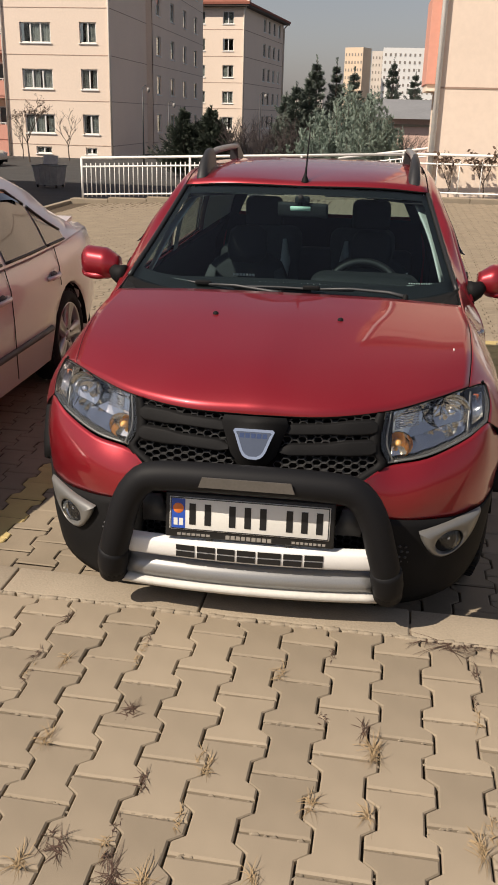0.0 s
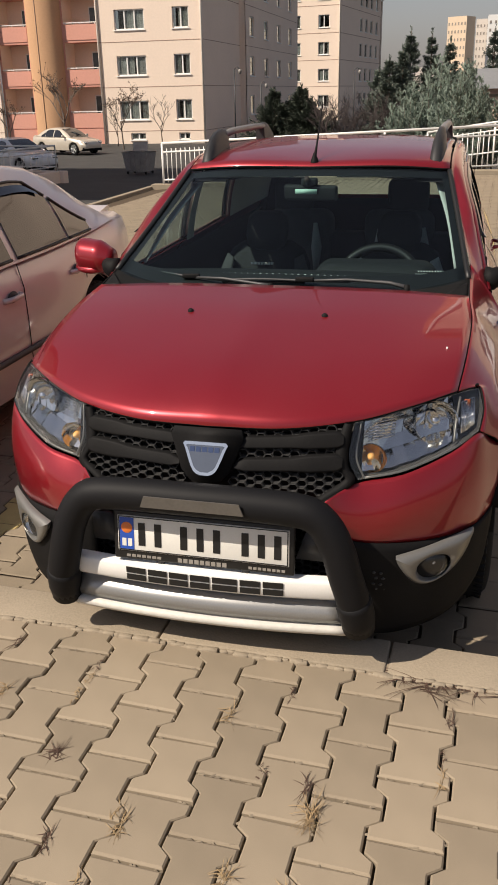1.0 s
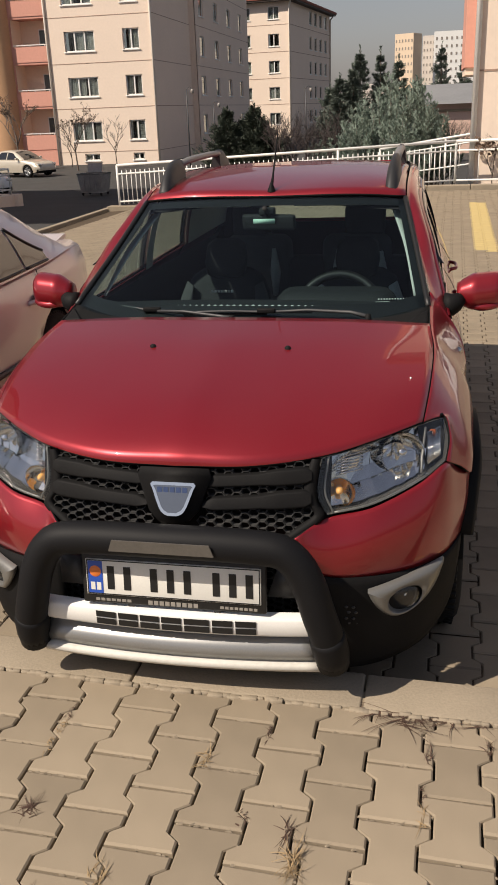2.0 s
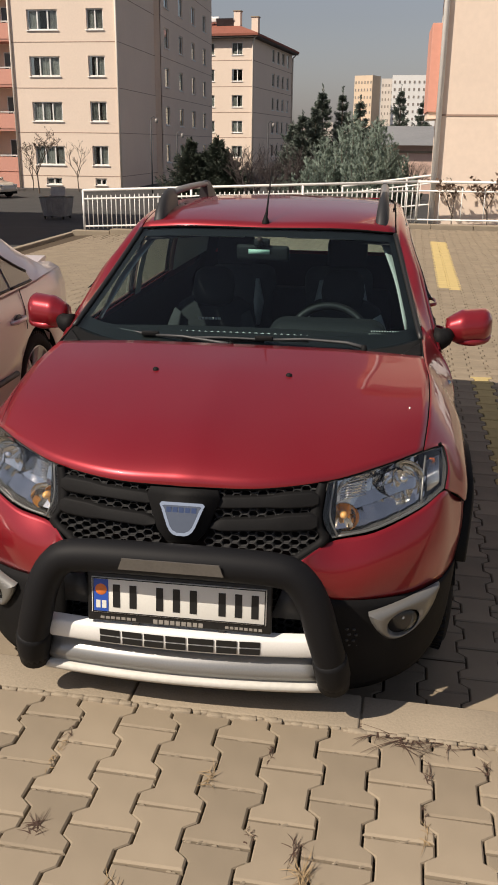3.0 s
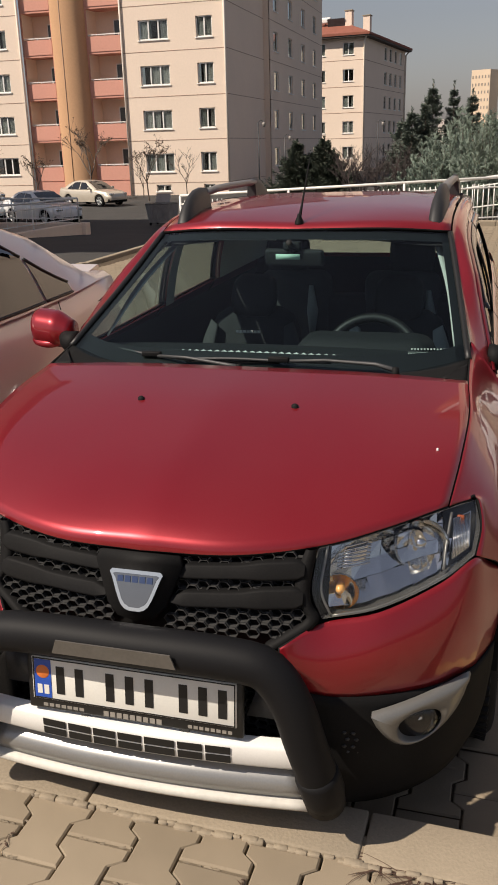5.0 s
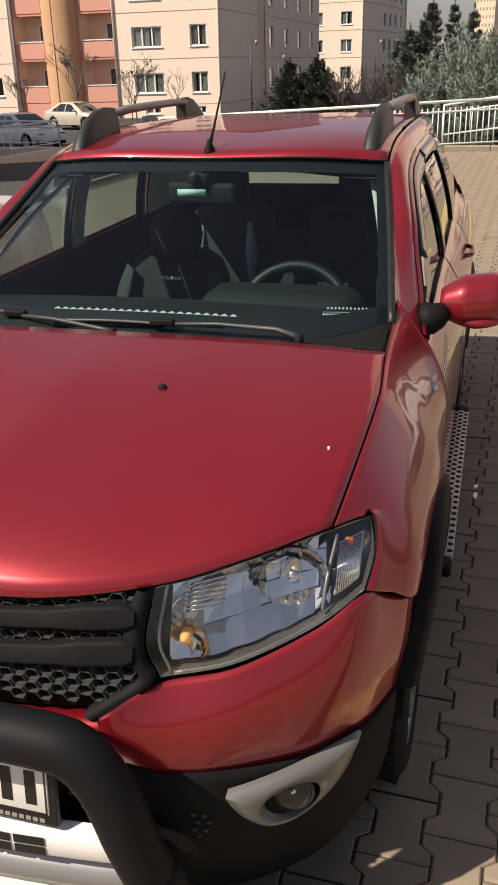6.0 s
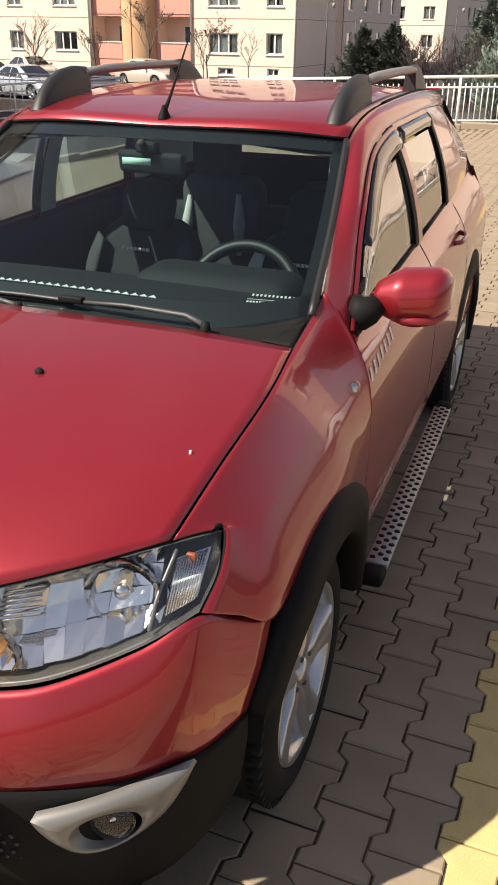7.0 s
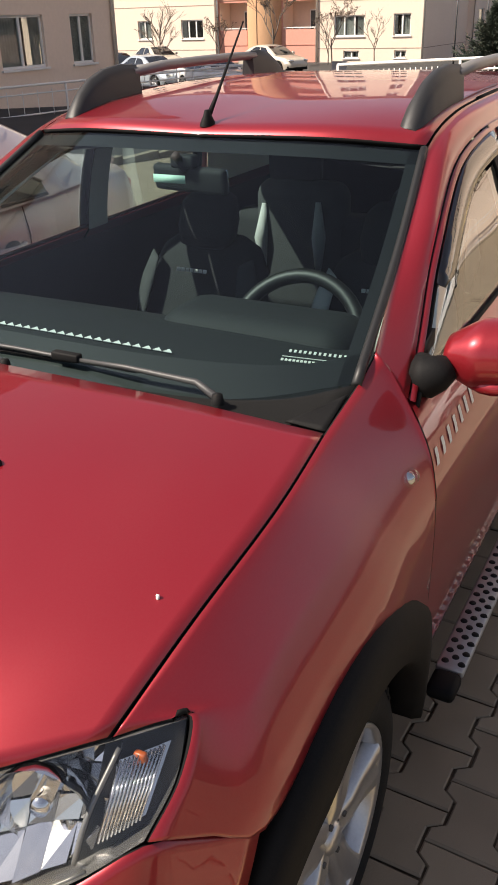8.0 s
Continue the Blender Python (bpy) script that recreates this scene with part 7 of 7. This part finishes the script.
for x in (-0.5, 0.5):
    for y in (-0.35, 0.35):
        part("castor", lathe_bm([(0, -0.02), (0.08, -0.02), (0.08, 0.02), (0, 0.02)], 12, None, pose(x, y, 0.08, 0, 90, 0)), RUBBER, bn)
for x in (-0.3, 0.0, 0.3):
    part("rib", box_bm((x - 0.02, -0.545, 0.25), (x + 0.02, -0.46, 0.95)), BIN, bn, smooth=False)


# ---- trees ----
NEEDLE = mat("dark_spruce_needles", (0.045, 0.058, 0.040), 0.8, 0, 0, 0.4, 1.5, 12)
# blue-green needles made paler: haze of distance is put into their colour
HAZED_NEEDLE = mat("hazed_blue_green_needles", (0.11, 0.135, 0.11), 0.8, 0, 0, 0.4, 1.5, 12)
JUNIPER = mat("grey_green_juniper", (0.24, 0.30, 0.25), 0.8, 0, 0, 0.4, 1.5, 12)
BARK = mat("grey_brown_bark", (0.13, 0.10, 0.08), 0.9, 0, 0, 0.3, 4, 40, 0.4)
BROWN_LEAF = mat("withered_leaves", (0.12, 0.075, 0.05), 0.8, 0, 0, 0.4, 3, 20)
HEDGE = mat("bare_brown_shrub", (0.050, 0.038, 0.036), 0.9, 0, 0, 0.4, 2, 15)


def blades(name, verts, faces, material, parent):
    d = bpy.data.meshes.new(name)
    d.from_pydata(verts, [], faces)
    d.materials.append(material)
    ob = new(name, d)
    ob.parent = parent
    return ob


def conifer(x, y, z, h, width, seed, material=None, label="dark green spruce behind the railing", layers=15, lift=0.15):
    """Tapered trunk, whorls of limbs with gaps between, each limb a flat fan of small needle sprays."""
    r = random.Random(seed)
    t = thing("tree", label, "tree", "conifers behind the car park", Matrix.Translation((x, y, z)))
    part("trunk", tube_bm([(0, 0, -0.2), (0.03, 0, h * 0.5), (0, 0, h * 0.99)], [h * 0.020, h * 0.012, 0.012], 7), BARK, t)
    vs, fs = [], []

    def spray(p, d, l, w):
        side = d.cross(Vector((r.uniform(-1, 1), r.uniform(-1, 1), r.uniform(-1, 1)))).normalized() * w
        b = len(vs)
        vs.extend([tuple(p), tuple(p + d * l * 0.45 + side), tuple(p + d * l), tuple(p + d * l * 0.45 - side)])
        fs.append((b, b + 1, b + 2, b + 3))

    limbs = bmesh.new()
    count = layers * 8
    for k in range(count):
        f = (k + r.random()) / count
        f = f ** 1.12
        step = round(f * layers * 0.62) / (layers * 0.62)  # loose whorls, clearer towards the top
        f = min(0.99, max(0.0, f + (step - f) * (0.12 + 0.32 * f)))
        zz = h * (0.04 + 0.91 * f) + r.uniform(-0.05, 0.05) * width
        full = width * ((1 - f) ** 0.85 + 0.05)
        a = r.uniform(0, 6.283)
        reach = full * r.choice((0.55, 0.8, 0.95, 1.05, 1.15, 1.4)) * r.uniform(0.85, 1.1)
        tip = Vector((math.cos(a) * reach, math.sin(a) * reach, reach * r.uniform(lift - 0.30, lift + 0.35)))
        root = Vector((0, 0, zz))
        mid = root + tip * 0.55 - Vector((0, 0, reach * 0.12))
        tube_bm([root, mid, root + tip], [0.016, 0.010, 0.004], 4, limbs, False)
        path = curve([root, mid, root + tip], 10)
        along = tip.normalized()
        across = Vector((-math.sin(a), math.cos(a), 0))
        for i in range(2, 11):
            u = i / 10
            span = reach * 0.36 * (1.08 - u) + 0.05
            for e in range(10):
                o = r.uniform(-1, 1)
                p = path[i] + across * o * span + along * r.uniform(-0.05, 0.05) * reach + Vector((0, 0, r.uniform(-0.10, 0.06) * width))
                spray(p, (along * r.uniform(0.5, 1.0) + across * o * 0.9 + Vector((0, 0, r.uniform(-0.35, 0.55)))).normalized(), r.uniform(0.10, 0.24) * (0.55 + 0.35 * width), r.uniform(0.012, 0.028) * (0.6 + 0.4 * width))
    for e in range(60):
        zz = h * r.uniform(0.86, 1.02)
        a = r.uniform(0, 6.283)
        spray(Vector((0, 0, zz)), Vector((math.cos(a) * 0.6, math.sin(a) * 0.6, 1.0)).normalized(), r.uniform(0.10, 0.20), 0.02)
    tagged(part("limb", limbs, BARK, t), kind="stuff")
    tagged(blades("crown", vs, fs, material or NEEDLE, t), kind="stuff")
    return t


def juniper(x, y, z, h, width, seed):
    """Many upright plumes rising from one base, each a feather of fine scaly twigs."""
    r = random.Random(seed)
    t = thing("tree", "feathery grey-green juniper behind the railing", "tree", "conifers behind the car park", Matrix.Translation((x, y, z)))
    limbs = bmesh.new()
    vs, fs = [], []

    def feather(start, end, wide, count):
        span = (end - start).length
        d = (end - start).normalized()
        for e in range(count):
            u = r.random() ** 0.8
            b2 = r.uniform(0, 6.283)
            out = Vector((math.cos(b2), math.sin(b2), r.uniform(-0.2, 0.3)))
            q = start + d * span * u + out * wide * (1.05 - u) * r.random()
            v = (d * r.uniform(0.9, 1.6) + out * r.uniform(0.2, 0.7)).normalized() * r.uniform(0.05, 0.11)
            sd = v.cross(Vector((r.uniform(-1, 1), r.uniform(-1, 1), r.uniform(-1, 1)))).normalized() * r.uniform(0.007, 0.014)
            n = len(vs)
            vs.extend([tuple(q), tuple(q + v * 0.5 + sd), tuple(q + v), tuple(q + v * 0.5 - sd)])
            fs.append((n, n + 1, n + 2, n + 3))

    for k in range(24):
        a, f = 2.4 * k + r.uniform(-0.3, 0.3), ((k + 0.5) / 24) ** 0.7
        away = Vector((math.cos(a), math.sin(a), 0))
        start = away * width * 0.15 * f + Vector((0, 0, h * 0.04))
        top = away * width * f * r.uniform(0.85, 1.25) + Vector((0, 0, h * (1.04 - 0.60 * f ** 1.3 * r.uniform(0.7, 1.1))))
        bow = start.lerp(top, 0.5) + away * width * 0.16 * f
        path = curve([start, bow, top], 14)
        tube_bm([start, bow, top], [0.018, 0.012, 0.004], 4, limbs, False)
        span = (top - start).length
        for i in range(3, 15):
            d = (path[min(14, i + 1)] - path[i - 1]).normalized()
            for e in range(3):
                b2 = r.uniform(0, 6.283)
                out = Vector((math.cos(b2), math.sin(b2), 0))
                size = span * 0.20 * (1.15 - 0.8 * i / 14) * r.uniform(0.7, 1.2)
                feather(path[i], path[i] + (d * 1.0 + out * 0.75).normalized() * size, size * 0.20, 44)
        feather(path[11], top + (top - path[11]) * 0.4, span * 0.05, 50)
    tagged(part("limb", limbs, BARK, t), kind="stuff")
    tagged(blades("crown", vs, fs, JUNIPER, t), kind="stuff")
    return t


def bare_tree(x, y, z, h, seed, leaves=0, label="bare young tree with a few withered leaves", material=None):
    r = random.Random(seed)
    t = thing("tree", label, "tree", "bare trees before the block", Matrix.Translation((x, y, z)))
    bm = bmesh.new()
    vs, fs = [], []

    def grow(p, d, l, rad, depth):
        q = p + d * l
        tube_bm([p, p.lerp(q, 0.5) + Vector((r.uniform(-1, 1), r.uniform(-1, 1), 0)) * l * 0.06, q], [rad, rad * 0.8, rad * 0.6], 5, bm, False)
        if depth == 0:
            for k in range(leaves):
                c = q - d * l * r.random() + Vector((r.uniform(-0.1, 0.1), r.uniform(-0.1, 0.1), r.uniform(-0.1, 0.1)))
                u, w = Vector((r.uniform(-1, 1), r.uniform(-1, 1), r.uniform(-1, 1))).normalized() * 0.06, Vector((r.uniform(-1, 1), r.uniform(-1, 1), r.uniform(-1, 1))).normalized() * 0.04
                b = len(vs)
                vs.extend([tuple(c - u), tuple(c + w), tuple(c + u), tuple(c - w)])
                fs.append((b, b + 1, b + 2, b + 3))
            return
        for k in range(3 if depth > 1 else 4):
            a = r.uniform(0, 6.283)
            n = (d + Vector((math.cos(a), math.sin(a), r.uniform(0.0, 0.5))) * r.uniform(0.45, 0.85)).normalized()
            grow(p.lerp(q, r.uniform(0.55, 1.0)), n, l * r.uniform(0.55, 0.8), rad * 0.6, depth - 1)

    grow(Vector((0, 0, -0.1)), Vector((r.uniform(-0.08, 0.08), 0, 1)).normalized(), h * 0.38, h * 0.012, 4)
    part("trunk", bm, material or BARK, t)
    if vs:
        tagged(blades("leaves", vs, fs, BROWN_LEAF, t), kind="stuff")
    return t


for k, (x, y, h, w) in enumerate(((-8.96, 42, 3.2, 1.05), (-7.66, 42.3, 3.3, 1.15), (-7.05, 41.6, 2.7, 0.85), (-8.3, 42.6, 2.6, 1.3), (-6.5, 42.4, 1.5, 0.5))):
    conifer(x, y, -1.25, h, w * 1.2, 30 + k, None, "dark broad spruce beside the apartment block", 17, 0.35)
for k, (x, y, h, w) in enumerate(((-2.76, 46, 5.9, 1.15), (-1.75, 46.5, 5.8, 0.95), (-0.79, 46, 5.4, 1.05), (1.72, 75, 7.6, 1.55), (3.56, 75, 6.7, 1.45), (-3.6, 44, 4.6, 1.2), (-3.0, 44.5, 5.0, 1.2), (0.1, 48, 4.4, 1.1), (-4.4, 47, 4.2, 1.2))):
    conifer(x, y, -1.3, h, w, 40 + k, HAZED_NEEDLE, "tall blue-green fir behind the railing, haze in its colour", 18, 0.18)
for k, (x, y, h, w) in enumerate(((-1.6, 31.0, 3.3, 1.0), (-0.66, 31.5, 4.2, 1.05), (0.35, 31.5, 4.0, 1.05), (-0.2, 30.4, 3.2, 1.1), (0.95, 32.2, 2.9, 0.8))):
    juniper(x, y, -1.2, h * 0.90, w * 1.2, 60 + k)
for k, (x, y, h, lf) in enumerate(((-32.0, 50, 5.2, 0), (-24.5, 51, 6.0, 3), (-20.4, 50.5, 4.6, 3), (-22.4, 54.5, 3.2, 0), (-29.5, 53, 4.0, 2), (-18.9, 53.5, 3.6, 0), (-23.5, 36.8, 3.6, 0), (-21.0, 29.5, 4.2, 4))):
    bare_tree(x, y, -1.25, h, 80 + k, lf)
thicket = random.Random(5)
for k in range(15):
    bare_tree(-6.0 + 0.20 * k + thicket.uniform(-0.12, 0.12), thicket.uniform(37.5, 40.5), -1.25, thicket.uniform(2.9, 3.9), 95 + k, 0, "leafless dark brown shrub behind the railing", HEDGE)
for k, (x, y, h) in enumerate(((0.9, 33, 3.4), (1.42, 33.4, 3.2), (1.2, 32.6, 2.6), (1.7, 33.2, 2.8))):
    bare_tree(x, y, -1.25, h, 140 + k, 0, "leafless brown shrub before the low annex", HEDGE)
# dry creeper on the end wall
for k, x in enumerate((2.2, 3.0, 3.7, 4.5)):
    bare_tree(x, 18.80, 0.0, 1.5, 120 + k, 1, "dry creeper twigs on the railing by the end wall")


# ---- lamp posts ----
def lamp_post(x, y, z, h):
    p = thing("street_lamp", "slim park lamp post with a small lantern", "lamp", at=Matrix.Translation((x, y, z)))
    part("pole", tube_bm([(0, 0, 0), (0, 0, h)], [0.05, 0.035], 8), GREY_TRIM, p)
    part("arm", tube_bm([(0, 0, h), (0.18, 0, h + 0.15), (0.36, 0, h)], 0.018, 6, n=8), GREY_TRIM, p)
    part("lantern", lathe_bm([(0.0, 0.06), (0.06, 0.04), (0.11, -0.02), (0.08, -0.20), (0.0, -0.24)], 10, None, Matrix.Translation((0.36, 0, h - 0.02))), GREY_PLATE, p)


lamp_post(-13.6, 52, -1.25, 4.4)
lamp_post(-12.9, 56, -1.25, 3.6)
lamp_post(-7.4, 60, -1.3, 4.4)
# ---- paving pieces ----
paver_field(foot, -7, 7, -6, 0.09, lambda x, y: 0.168, KM, (-1.5, 1.5, -1.85, 0.0), PAVER)
BAYS = [(1.16, 1.36, 0.1, 5.0), (-1.36, -1.19, 0.1, 5.0), (1.10, 1.28, 9.6, 15.6)]
paver_field(lot, ROAD_X + 0.1, 8.0, -0.17, 18.2, lot_z, KM, (0.85, 2.1, 0.1, 5.2), PAVER, BAYS, lambda x, y: -0.6 < x < 0.6 and 0.5 < y < 3.6)
